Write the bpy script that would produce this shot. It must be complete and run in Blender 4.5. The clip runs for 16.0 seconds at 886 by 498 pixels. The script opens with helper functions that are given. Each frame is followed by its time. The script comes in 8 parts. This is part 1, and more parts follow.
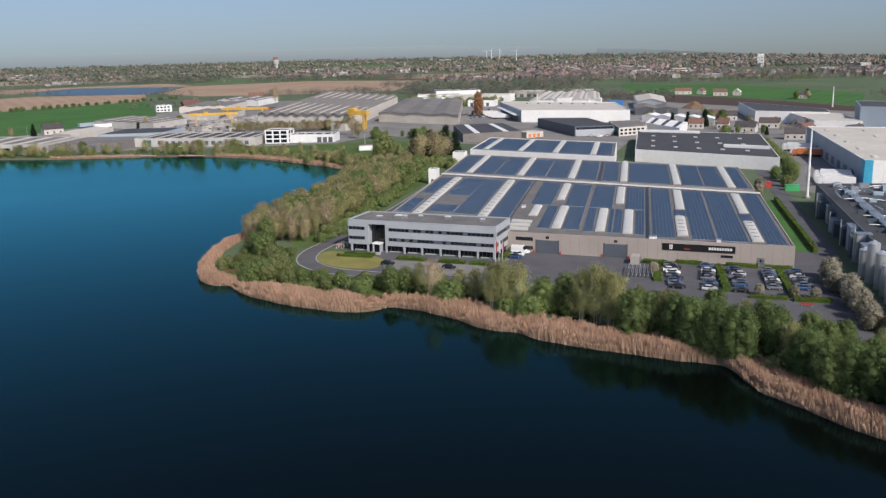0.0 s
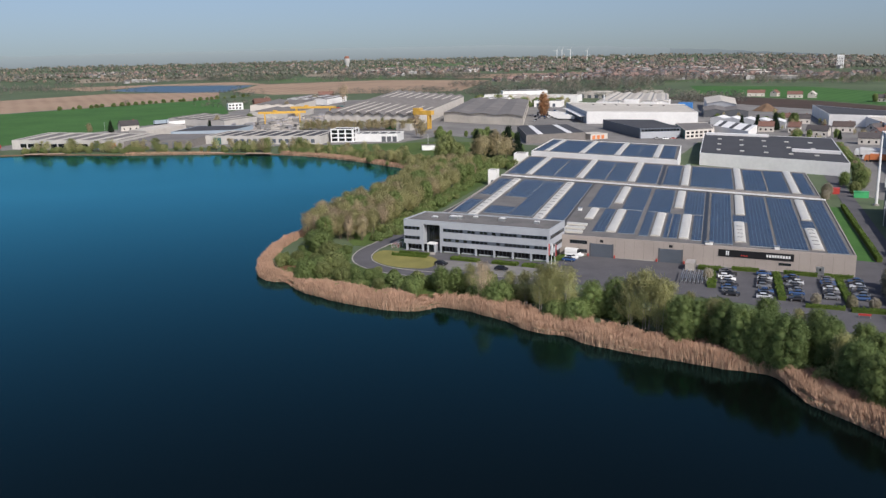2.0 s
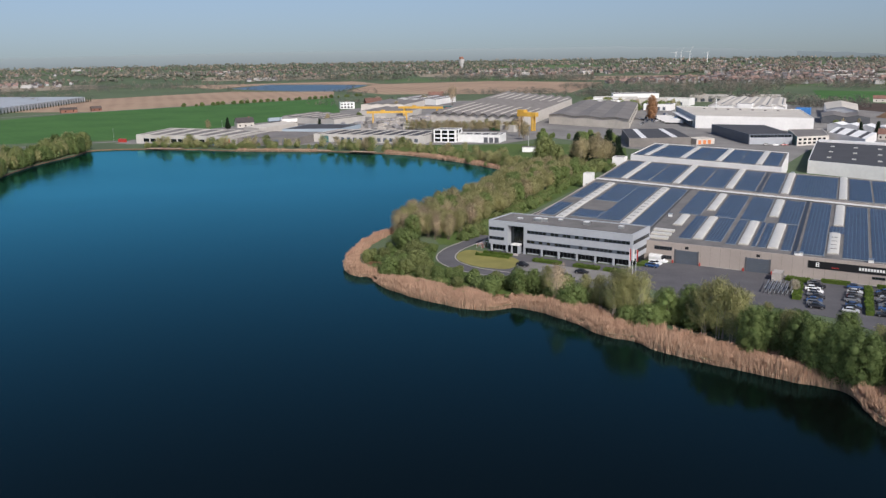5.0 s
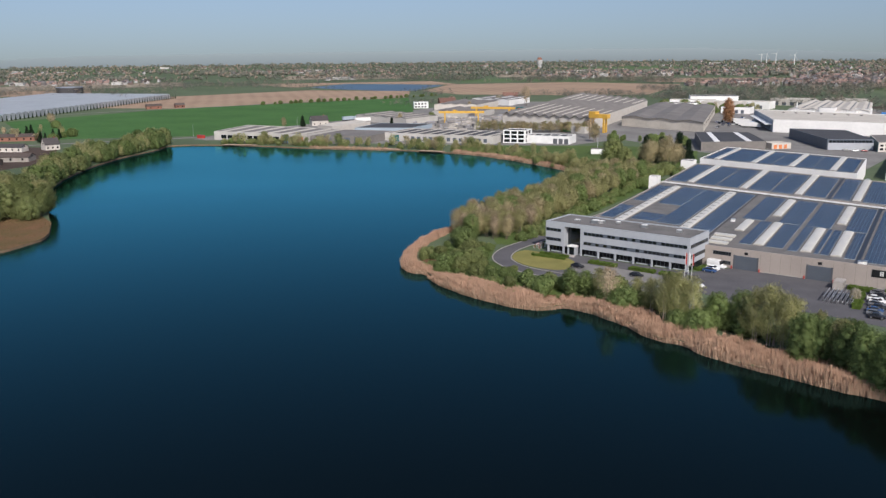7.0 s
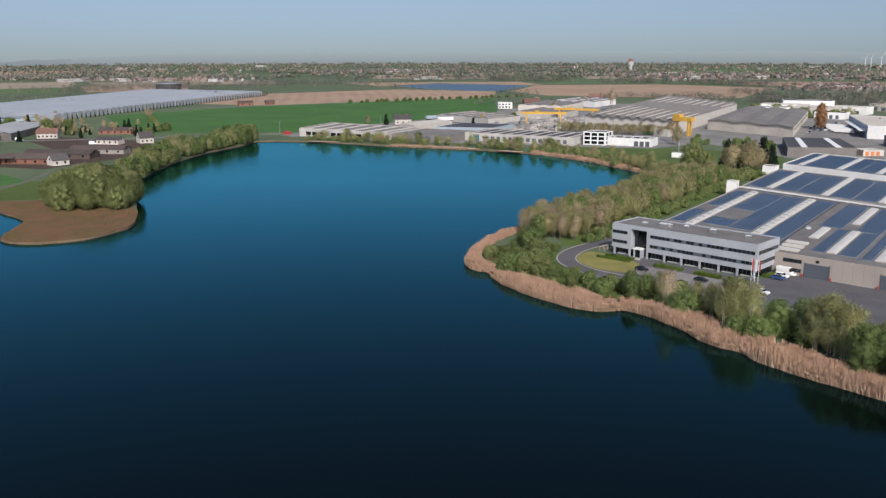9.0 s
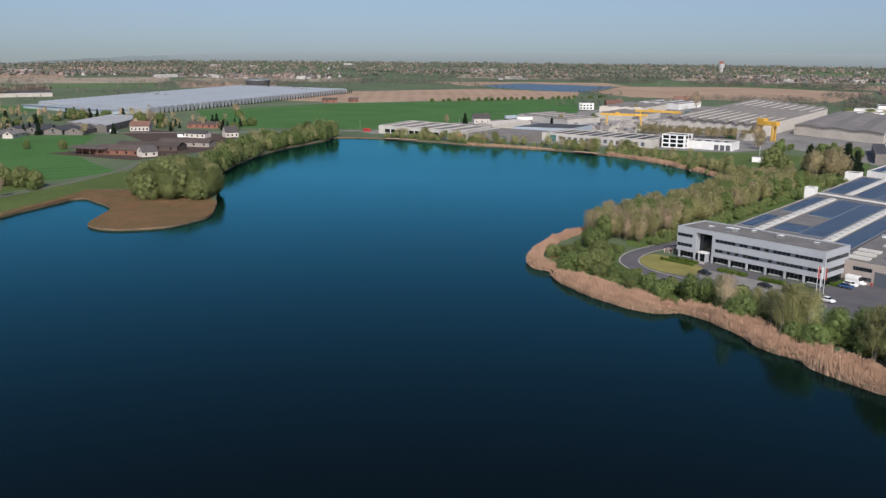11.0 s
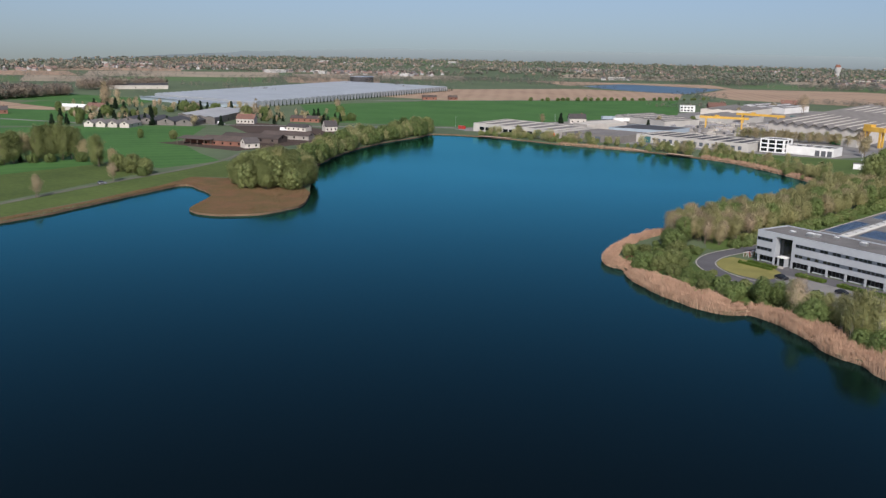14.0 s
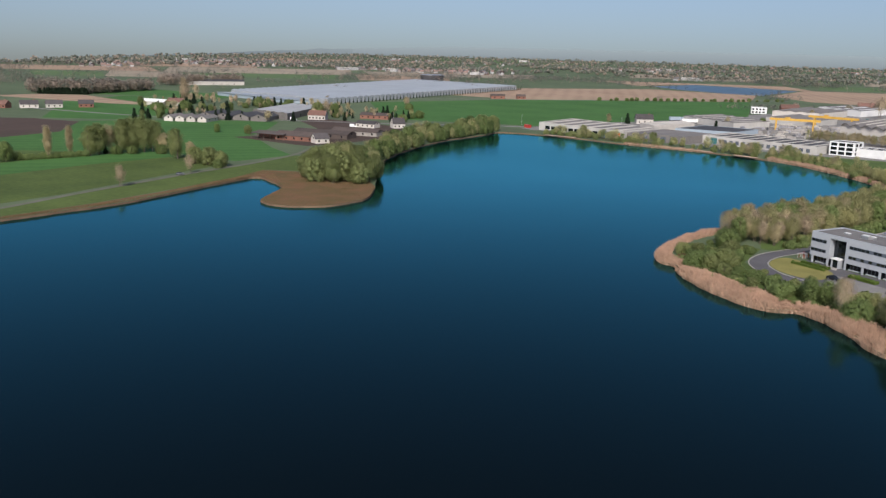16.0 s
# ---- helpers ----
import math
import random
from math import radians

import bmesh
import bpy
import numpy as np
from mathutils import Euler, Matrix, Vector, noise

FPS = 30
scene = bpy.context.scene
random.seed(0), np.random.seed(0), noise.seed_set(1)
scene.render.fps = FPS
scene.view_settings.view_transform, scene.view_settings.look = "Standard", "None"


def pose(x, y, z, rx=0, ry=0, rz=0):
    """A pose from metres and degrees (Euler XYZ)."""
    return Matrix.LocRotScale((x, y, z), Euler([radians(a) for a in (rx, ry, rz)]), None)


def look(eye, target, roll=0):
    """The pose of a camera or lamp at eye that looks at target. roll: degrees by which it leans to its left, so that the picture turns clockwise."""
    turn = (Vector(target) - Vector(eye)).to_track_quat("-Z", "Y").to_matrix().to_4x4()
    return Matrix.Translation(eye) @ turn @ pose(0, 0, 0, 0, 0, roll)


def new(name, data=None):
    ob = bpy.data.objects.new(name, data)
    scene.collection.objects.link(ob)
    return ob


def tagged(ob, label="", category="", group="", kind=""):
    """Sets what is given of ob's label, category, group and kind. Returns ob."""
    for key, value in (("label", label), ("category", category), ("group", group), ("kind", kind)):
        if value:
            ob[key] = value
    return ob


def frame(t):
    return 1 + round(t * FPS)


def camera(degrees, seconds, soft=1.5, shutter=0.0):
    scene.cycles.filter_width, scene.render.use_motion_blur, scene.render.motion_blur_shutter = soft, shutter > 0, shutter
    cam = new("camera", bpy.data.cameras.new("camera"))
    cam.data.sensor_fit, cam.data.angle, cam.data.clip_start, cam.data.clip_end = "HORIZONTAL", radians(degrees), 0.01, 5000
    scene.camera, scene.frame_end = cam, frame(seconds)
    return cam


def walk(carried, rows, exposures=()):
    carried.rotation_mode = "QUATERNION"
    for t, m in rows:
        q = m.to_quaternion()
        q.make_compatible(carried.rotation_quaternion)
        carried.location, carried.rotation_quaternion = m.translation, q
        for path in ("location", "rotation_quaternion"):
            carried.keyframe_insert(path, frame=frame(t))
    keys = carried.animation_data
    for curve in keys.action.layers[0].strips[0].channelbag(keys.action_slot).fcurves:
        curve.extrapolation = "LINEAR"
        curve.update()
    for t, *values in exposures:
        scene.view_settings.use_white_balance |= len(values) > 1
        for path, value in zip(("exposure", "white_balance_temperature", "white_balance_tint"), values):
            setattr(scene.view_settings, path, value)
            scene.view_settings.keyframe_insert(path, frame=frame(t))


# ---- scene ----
cam = camera(53.66, 16.0, soft=1.38)
# seconds, eye, a point looked at, roll
PATH = [
    (0, (0.00, -0.00, 59.99), (-0.00, 97.35, 37.13), -1.32),
    (0.5, (0.70, -0.35, 60.23), (-1.03, 96.99, 37.37), -1.27),
    (1, (1.55, -0.75, 60.45), (-1.95, 96.54, 37.61), -1.23),
    (1.5, (2.57, -1.21, 60.66), (-2.82, 96.00, 37.83), -1.19),
    (2, (3.90, -1.76, 60.86), (-3.73, 95.31, 38.07), -1.15),
    (2.5, (5.06, -2.21, 61.01), (-4.41, 94.71, 38.25), -1.11),
    (3, (6.47, -2.73, 61.15), (-5.15, 93.97, 38.44), -1.07),
    (3.5, (7.88, -3.20, 61.27), (-5.81, 93.23, 38.60), -1.02),
    (4, (9.50, -3.71, 61.37), (-6.52, 92.38, 38.76), -0.97),
    (6.5, (16.78, -5.45, 61.61), (-9.29, 88.45, 39.20), -0.65),
    (7, (18.51, -5.75, 61.63), (-9.90, 87.48, 39.25), -0.55),
    (7.5, (20.14, -6.00, 61.63), (-10.46, 86.54, 39.28), -0.46),
    (8, (21.94, -6.25, 61.62), (-11.07, 85.47, 39.30), -0.34),
    (8.5, (23.63, -6.46, 61.61), (-11.62, 84.43, 39.30), -0.22),
    (9, (25.42, -6.67, 61.60), (-12.17, 83.27, 39.30), -0.08),
    (11.5, (33.76, -8.02, 61.57), (-14.02, 76.92, 39.17), 0.61),
    (12, (35.25, -8.43, 61.60), (-14.15, 75.57, 39.16), 0.73),
    (12.5, (36.60, -8.86, 61.63), (-14.21, 74.28, 39.15), 0.84),
    (13, (38.15, -9.45, 61.68), (-14.19, 72.73, 39.15), 0.95),
    (13.5, (39.78, -10.16, 61.75), (-14.08, 71.01, 39.16), 1.06),
    (14, (41.70, -11.14, 61.86), (-13.82, 68.88, 39.20), 1.18),
    (14.5, (43.62, -12.28, 61.99), (-13.43, 66.64, 39.26), 1.29),
    (15, (45.86, -13.78, 62.17), (-12.81, 63.92, 39.35), 1.38),
    (15.5, (48.10, -15.46, 62.38), (-12.04, 61.08, 39.47), 1.46),
    (16, (50.62, -17.54, 62.64), (-11.01, 57.78, 39.64), 1.52),
]
walk(cam, [(t, look(eye, target, roll)) for t, eye, target, roll in PATH])

# ---- sky and sun: clear spring morning with haze ----
SUN_AZ, SUN_EL = 148.0, 38.0  # degrees clockwise from +y, and above the horizon
scene.view_settings.exposure = 0.0
world = bpy.data.worlds.new("world")
scene.world = world
world.use_nodes = True
wn, wl = world.node_tree.nodes, world.node_tree.links
sky = wn.new("ShaderNodeTexSky")
sky.sky_type, sky.sun_disc = "NISHITA", False
sky.sun_elevation, sky.sun_rotation = radians(SUN_EL), radians(SUN_AZ)
sky.air_density, sky.dust_density, sky.ozone_density, sky.altitude = 1.0, 3.2, 3.0, 60
wc, wm = wn.new("ShaderNodeTexCoord"), wn.new("ShaderNodeMapping")
wm.inputs["Location"].default_value = (0, 0, 0.07)  # lifts the dark foot of the sky below the haze line
wl.new(wc.outputs["Generated"], wm.inputs["Vector"])
wl.new(wm.outputs["Vector"], sky.inputs["Vector"])
tint = wn.new("ShaderNodeMix")  # thin high haze takes a little green out of the sky
tint.data_type, tint.blend_type = "RGBA", "MULTIPLY"
tint.inputs["Factor"].default_value, tint.inputs["B"].default_value = 1.0, (1.02, 0.985, 1.035, 1)
wl.new(sky.outputs[0], tint.inputs["A"])
wl.new(tint.outputs["Result"], wn["Background"].inputs["Color"])
wn["Background"].inputs["Strength"].default_value = 0.126
sun_data = bpy.data.lights.new("sun", "SUN")
sun_data.energy, sun_data.angle, sun_data.color = 4.3, radians(0.6), (1.0, 0.957, 0.905)
sun = new("sun", sun_data)
sa, se = radians(SUN_AZ), radians(SUN_EL)
sun_dir = Vector((math.sin(sa) * math.cos(se), math.cos(sa) * math.cos(se), math.sin(se)))
sun.matrix_world = look(sun_dir * 300, (0, 0, 0))

# ---- materials ----
rng = np.random.RandomState(7)


def mat(name, col, col2=None, rough=0.8, metal=0.0, size=3.0, fine=0.3, bump=0.0, island=0.0, obj=0.0, spec=0.5, rows=0.0, row_turn=20.0):
    """A surface of two tones mixed by noise at two scales (metres), with a little relief. island, obj: spread of brightness between pieces."""
    m = bpy.data.materials.new(name)
    m.use_nodes = True
    n, l = m.node_tree.nodes, m.node_tree.links
    b = n["Principled BSDF"]
    b.inputs["Roughness"].default_value = rough
    b.inputs["Metallic"].default_value = metal
    b.inputs["Specular IOR Level"].default_value = spec
    col2 = col2 or tuple(c * 0.72 for c in col)
    geo = n.new("ShaderNodeNewGeometry")
    big, small = n.new("ShaderNodeTexNoise"), n.new("ShaderNodeTexNoise")
    for tex, s in ((big, size), (small, fine)):
        tex.inputs["Scale"].default_value = 1.0 / s
        tex.inputs["Detail"].default_value = 4
        l.new(geo.outputs["Position"], tex.inputs["Vector"])
    add = n.new("ShaderNodeMath")
    add.operation = "MULTIPLY_ADD"
    l.new(small.outputs["Fac"], add.inputs[0])
    add.inputs[1].default_value = 0.6
    l.new(big.outputs["Fac"], add.inputs[2])
    ramp = n.new("ShaderNodeMapRange")
    ramp.inputs["From Min"].default_value, ramp.inputs["From Max"].default_value = 0.6 - 0.05, 1.0 + 0.05
    l.new(add.outputs[0], ramp.inputs["Value"])
    mix = n.new("ShaderNodeMix")
    mix.data_type = "RGBA"
    mix.inputs["A"].default_value, mix.inputs["B"].default_value = (*col2, 1), (*col, 1)
    fac = ramp.outputs[0]
    if rows:  # drill lines or tramlines across a field, metres apart
        wv, ad = n.new("ShaderNodeTexWave"), n.new("ShaderNodeMath")
        turned = n.new("ShaderNodeMapping")
        turned.inputs["Rotation"].default_value = (0, 0, radians(row_turn))
        l.new(geo.outputs["Position"], turned.inputs["Vector"])
        l.new(turned.outputs["Vector"], wv.inputs["Vector"])
        wv.inputs["Scale"].default_value, wv.inputs["Distortion"].default_value = 0.314 / rows, 1.2
        ad.operation = "MULTIPLY_ADD"
        l.new(wv.outputs["Fac"], ad.inputs[0])
        ad.inputs[1].default_value = 0.45
        l.new(ramp.outputs[0], ad.inputs[2])
        fac = ad.outputs[0]
    l.new(fac, mix.inputs["Factor"])
    out = mix.outputs["Result"]
    for source, spread in (("island", island), ("obj", obj)):
        if spread:
            if source == "island":
                sock = geo.outputs["Random Per Island"]
            else:
                sock = n.new("ShaderNodeObjectInfo").outputs["Random"]
            mr = n.new("ShaderNodeMapRange")
            mr.inputs["To Min"].default_value, mr.inputs["To Max"].default_value = 1 - spread, 1 + spread
            l.new(sock, mr.inputs["Value"])
            hsv = n.new("ShaderNodeHueSaturation")
            l.new(mr.outputs[0], hsv.inputs["Value"])
            l.new(out, hsv.inputs["Color"])
            out = hsv.outputs["Color"]
    l.new(out, b.inputs["Base Color"])
    if bump:
        bp = n.new("ShaderNodeBump")
        bp.inputs["Strength"].default_value, bp.inputs["Distance"].default_value = 0.6, bump
        l.new(small.outputs["Fac"], bp.inputs["Height"])
        l.new(bp.outputs["Normal"], b.inputs["Normal"])
    return m


def leaf_mat(name, col, col2, island=0.12, obj=0.14):
    """Foliage: two greens by leaf and tree, with light coming through."""
    m = mat(name, col, col2, rough=0.65, size=4.0, fine=0.8, island=island, obj=obj, spec=0.2)
    n, l = m.node_tree.nodes, m.node_tree.links
    b = n["Principled BSDF"]
    tr = n.new("ShaderNodeBsdfTranslucent")
    l.new(b.inputs["Base Color"].links[0].from_socket, tr.inputs["Color"])
    mx = n.new("ShaderNodeMixShader")
    mx.inputs[0].default_value = 0.5
    l.new(b.outputs[0], mx.inputs[1])
    l.new(tr.outputs[0], mx.inputs[2])
    l.new(mx.outputs[0], n["Material Output"].inputs["Surface"])
    return m


def glass_mat(name, col, rough=0.06, spec=0.6):
    m = mat(name, col, rough=rough, size=2.5, fine=0.7, spec=spec)
    return m


M_GRASS = mat("grass", (0.09, 0.132, 0.036), (0.055, 0.085, 0.025), rough=0.95, size=14, fine=0.9, bump=0.05, spec=0.15)
M_LAND = mat("mixed_land", (0.112, 0.142, 0.08), (0.07, 0.096, 0.054), rough=0.95, size=90, fine=11, bump=0.1, spec=0.15)
M_MEADOW = mat("meadow", (0.088, 0.122, 0.034), (0.05, 0.074, 0.021), rough=0.95, size=32, fine=2.2, spec=0.15)
M_FIELD = mat("green_field", (0.058, 0.135, 0.036), (0.036, 0.092, 0.025), rough=0.95, size=45, fine=4, rows=12, row_turn=35, spec=0.15)
M_SOIL = mat("bare_field", (0.33, 0.235, 0.165), (0.24, 0.165, 0.115), rough=0.95, size=80, fine=6, rows=18, row_turn=-30, spec=0.15)
M_DARKSOIL = mat("ploughed_soil", (0.075, 0.053, 0.043), (0.05, 0.036, 0.03), rough=0.95, size=40, fine=4, rows=8, row_turn=60, spec=0.15)
M_LAWN = mat("mown_lawn", (0.235, 0.21, 0.07), (0.16, 0.15, 0.05), rough=0.95, size=6, fine=0.5, spec=0.15)
M_HEATH = mat("dry_sedge", (0.17, 0.088, 0.05), (0.088, 0.075, 0.03), rough=0.95, size=11, fine=1.0, bump=0.1, spec=0.15)
M_BANK = mat("sandy_bank", (0.20, 0.13, 0.085), (0.12, 0.08, 0.053), rough=0.95, size=6, fine=0.8, bump=0.1, spec=0.15)
M_ASPHALT = mat("asphalt", (0.115, 0.11, 0.117), (0.082, 0.08, 0.085), rough=0.9, size=7, fine=0.6, spec=0.15)
M_YARD = mat("concrete_yard", (0.235, 0.225, 0.212), (0.15, 0.143, 0.136), rough=0.9, size=22, fine=2, spec=0.15)
M_PAVE = mat("light_paving", (0.38, 0.35, 0.32), (0.28, 0.26, 0.24), rough=0.9, size=5, fine=0.6)
M_TAN = mat("tan_cladding", (0.345, 0.30, 0.27), (0.29, 0.252, 0.225), rough=0.7, size=9, fine=0.5)
M_GREYPANEL = mat("light_grey_panel", (0.37, 0.39, 0.42), (0.31, 0.325, 0.35), rough=0.4, size=8, fine=1.2, obj=0.04)
M_DARKPANEL = mat("dark_grey_panel", (0.09, 0.095, 0.105), (0.07, 0.075, 0.085), rough=0.5, size=5)
M_SLATE = mat("slate_door", (0.085, 0.10, 0.125), (0.07, 0.085, 0.105), rough=0.55, size=4)
M_WHITE = mat("white_cladding", (0.77, 0.76, 0.74), (0.66, 0.65, 0.635), rough=0.6, size=12, fine=1.5)
M_WHITEPAINT = mat("white_paint", (0.72, 0.72, 0.71), (0.6, 0.6, 0.59), rough=0.45, size=3)
M_ROOFGREY = mat("grey_bitumen_roof", (0.165, 0.155, 0.146), (0.098, 0.093, 0.088), rough=0.9, size=6, fine=0.9)
M_ROOFDARK = mat("dark_roof", (0.055, 0.055, 0.06), (0.038, 0.038, 0.042), rough=0.85, size=12, fine=1.5)
M_ROOFPALE = mat("pale_roof", (0.52, 0.48, 0.42), (0.42, 0.385, 0.335), rough=0.85, size=16, fine=2)
M_FIBRE = mat("fibre_cement_roof", (0.185, 0.17, 0.158), (0.125, 0.115, 0.107), rough=0.9, size=14, fine=2)
M_SKYLIGHT = mat("milky_skylight", (0.60, 0.57, 0.50), (0.50, 0.475, 0.42), rough=0.35, size=4, fine=0.8)
M_PANEL = mat("solar_panel", (0.007, 0.028, 0.072), (0.004, 0.018, 0.048), rough=0.34, size=7, fine=1.5, island=0.25, spec=0.22)
M_ALU = mat("aluminium", (0.6, 0.61, 0.62), (0.5, 0.51, 0.52), rough=0.35, metal=0.9, size=2)
M_STEEL = mat("stainless_steel", (0.62, 0.64, 0.65), (0.5, 0.52, 0.54), rough=0.32, metal=0.6, size=4)
M_GLASS = glass_mat("dark_window_glass", (0.012, 0.016, 0.02))
M_PALEGLASS = mat("greenhouse_glass", (0.31, 0.33, 0.35), (0.25, 0.27, 0.285), rough=0.4, size=30, fine=4)
M_GREENPALE = mat("nursery_roof", (0.36, 0.36, 0.355), (0.28, 0.28, 0.28), rough=0.6, size=12, fine=1.5)
M_DEPOT = mat("weathered_cream_cladding", (0.47, 0.45, 0.42), (0.35, 0.335, 0.31), rough=0.75, size=7, fine=1.0)
M_BLUEGREY = mat("blue_grey_cladding", (0.30, 0.36, 0.41), (0.25, 0.30, 0.35), rough=0.6, size=9)
# the plant's blue-grey, darkened with its shade put into the colour
M_PLANT = mat("plant_cladding", (0.075, 0.098, 0.118), (0.045, 0.06, 0.075), rough=0.55, size=5, fine=0.8, obj=0.25)
M_TANJOINT = mat("cladding_joint", (0.25, 0.215, 0.19), rough=0.8, size=3)
M_CYAN = mat("cyan_paint", (0.05, 0.36, 0.55), rough=0.5, size=4)
M_TEAL = mat("teal_cladding", (0.05, 0.16, 0.16), rough=0.5, size=4)
M_YELLOW = mat("yellow_paint", (0.60, 0.36, 0.06), (0.46, 0.27, 0.045), rough=0.5, size=3)
M_RED = mat("red_paint", (0.42, 0.045, 0.035), (0.32, 0.035, 0.028), rough=0.45, size=3)
M_ORANGE = mat("orange_paint", (0.62, 0.2, 0.07), rough=0.5, size=3)
M_GREENPAINT = mat("green_paint", (0.06, 0.38, 0.14), rough=0.5, size=3)
M_BLUEPAINT = mat("blue_paint", (0.05, 0.2, 0.5), rough=0.5, size=3)
M_BLACK = mat("black_panel", (0.012, 0.012, 0.014), (0.009, 0.009, 0.01), rough=0.4, size=2)
M_BRICK = mat("red_brick", (0.22, 0.10, 0.07), (0.15, 0.07, 0.05), rough=0.9, size=3, fine=0.25, obj=0.15)
M_TILE = mat("red_roof_tile", (0.17, 0.088, 0.066), (0.115, 0.062, 0.048), rough=0.85, size=3, fine=0.3, obj=0.3)
M_DARKTILE = mat("dark_roof_tile", (0.075, 0.065, 0.065), (0.05, 0.045, 0.045), rough=0.8, size=3, fine=0.3, obj=0.25)
M_BROWNROOF = mat("brown_roof", (0.085, 0.064, 0.055), (0.055, 0.042, 0.037), rough=0.9, size=5, fine=0.6, obj=0.2)
M_PLASTER = mat("pale_plaster", (0.52, 0.485, 0.44), (0.42, 0.39, 0.355), rough=0.85, size=4, fine=0.5, obj=0.12)
M_BARK = mat("bark", (0.16, 0.125, 0.095), (0.09, 0.07, 0.055), rough=0.95, size=1.2, fine=0.15, bump=0.03)
M_PALEBARK = mat("pale_bark", (0.40, 0.36, 0.32), (0.25, 0.22, 0.19), rough=0.9, size=1.0, fine=0.15)
M_TWIG = mat("bare_twigs", (0.40, 0.31, 0.205), (0.29, 0.225, 0.145), rough=0.95, size=3, fine=0.5, island=0.15, obj=0.15)
M_LEAF = leaf_mat("fresh_leaves", (0.225, 0.285, 0.105), (0.15, 0.198, 0.072))
M_LEAFPALE = leaf_mat("pale_spring_leaves", (0.265, 0.295, 0.12), (0.182, 0.21, 0.085))
M_LEAFDARK = leaf_mat("dense_leaves", (0.165, 0.22, 0.08), (0.108, 0.15, 0.056))
M_LEAFBROWN = leaf_mat("budding_brown_leaves", (0.50, 0.425, 0.255), (0.37, 0.315, 0.185))
M_LEAFOLIVE = leaf_mat("olive_spring_leaves", (0.44, 0.42, 0.205), (0.32, 0.305, 0.145))
M_LEAFBIRCH = leaf_mat("young_birch_leaves", (0.42, 0.41, 0.19), (0.31, 0.305, 0.14))
M_LEAFRUST = leaf_mat("rusty_leaves", (0.46, 0.27, 0.15), (0.33, 0.185, 0.10))
M_CONIFER = leaf_mat("conifer_needles", (0.03, 0.055, 0.028), (0.018, 0.034, 0.018))
M_BLOSSOM = leaf_mat("white_blossom", (0.50, 0.45, 0.38), (0.24, 0.23, 0.14))
M_SEDGE = mat("sedge_blades", (0.175, 0.11, 0.06), (0.11, 0.084, 0.04), rough=0.95, size=9, fine=0.8, island=0.12, spec=0.15)
M_REED = mat("dry_reed", (0.45, 0.285, 0.195), (0.32, 0.20, 0.135), rough=0.9, size=5, fine=1.2, island=0.14)
M_HEDGE = leaf_mat("clipped_hedge", (0.14, 0.20, 0.04), (0.08, 0.13, 0.025))
M_STUBBLE = mat("dry_stubble", (0.32, 0.265, 0.20), (0.24, 0.20, 0.15), rough=0.95, size=60, fine=6, spec=0.15)
M_SAND = mat("shore_sand", (0.47, 0.33, 0.25), (0.36, 0.25, 0.185), rough=0.95, size=5, fine=0.7, spec=0.15)
M_POND = mat("pond_water", (0.035, 0.07, 0.10), (0.025, 0.05, 0.075), rough=0.32, size=60, fine=9, spec=0.22)
M_PATH = mat("worn_path", (0.145, 0.14, 0.118), (0.10, 0.105, 0.07), rough=0.95, size=9, fine=1.0, spec=0.15)
# far pasture and woods: muted tones with the haze painted in
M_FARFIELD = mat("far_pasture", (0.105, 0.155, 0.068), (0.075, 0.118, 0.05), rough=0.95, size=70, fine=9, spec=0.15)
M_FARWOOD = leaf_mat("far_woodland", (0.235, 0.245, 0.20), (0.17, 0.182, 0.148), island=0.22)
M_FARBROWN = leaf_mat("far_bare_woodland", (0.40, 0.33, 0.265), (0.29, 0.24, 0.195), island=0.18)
M_TYRE = mat("tyre", (0.018, 0.018, 0.019), rough=0.8, size=0.5)

M_WATER = bpy.data.materials.new("lake_water")
M_WATER.use_nodes = True
n, l = M_WATER.node_tree.nodes, M_WATER.node_tree.links
n.remove(n["Principled BSDF"])
deep, gloss, fres, mixer = n.new("ShaderNodeBsdfDiffuse"), n.new("ShaderNodeBsdfGlossy"), n.new("ShaderNodeFresnel"), n.new("ShaderNodeMixShader")
deep.inputs["Color"].default_value = (0.0023, 0.0027, 0.0022, 1)
gloss.inputs["Color"].default_value, gloss.inputs["Roughness"].default_value = (0.23, 0.84, 0.95, 1), 0.13
fres.inputs["IOR"].default_value = 1.27
geo, wave, swell, bp = n.new("ShaderNodeNewGeometry"), n.new("ShaderNodeTexNoise"), n.new("ShaderNodeTexNoise"), n.new("ShaderNodeBump")
wave.inputs["Scale"].default_value, wave.inputs["Detail"].default_value = 0.9, 5
l.new(geo.outputs["Position"], wave.inputs["Vector"])
swell.inputs["Scale"].default_value, swell.inputs["Detail"].default_value = 0.016, 3
l.new(geo.outputs["Position"], swell.inputs["Vector"])
calm = n.new("ShaderNodeMapRange")  # calm and ruffled patches
calm.inputs["From Min"].default_value, calm.inputs["From Max"].default_value = 0.35, 0.65
calm.inputs["To Min"].default_value, calm.inputs["To Max"].default_value = 0.08, 0.17
l.new(swell.outputs["Fac"], calm.inputs["Value"])
l.new(calm.outputs[0], gloss.inputs["Roughness"])
bp.inputs["Strength"].default_value, bp.inputs["Distance"].default_value = 0.10, 0.06
l.new(wave.outputs["Fac"], bp.inputs["Height"])
for node in (deep, gloss, fres):
    l.new(bp.outputs["Normal"], node.inputs["Normal"])
rise, lift = n.new("ShaderNodeMath"), n.new("ShaderNodeMath")  # steeper rise of the gloss towards the far water
cap = n.new("ShaderNodeMath")
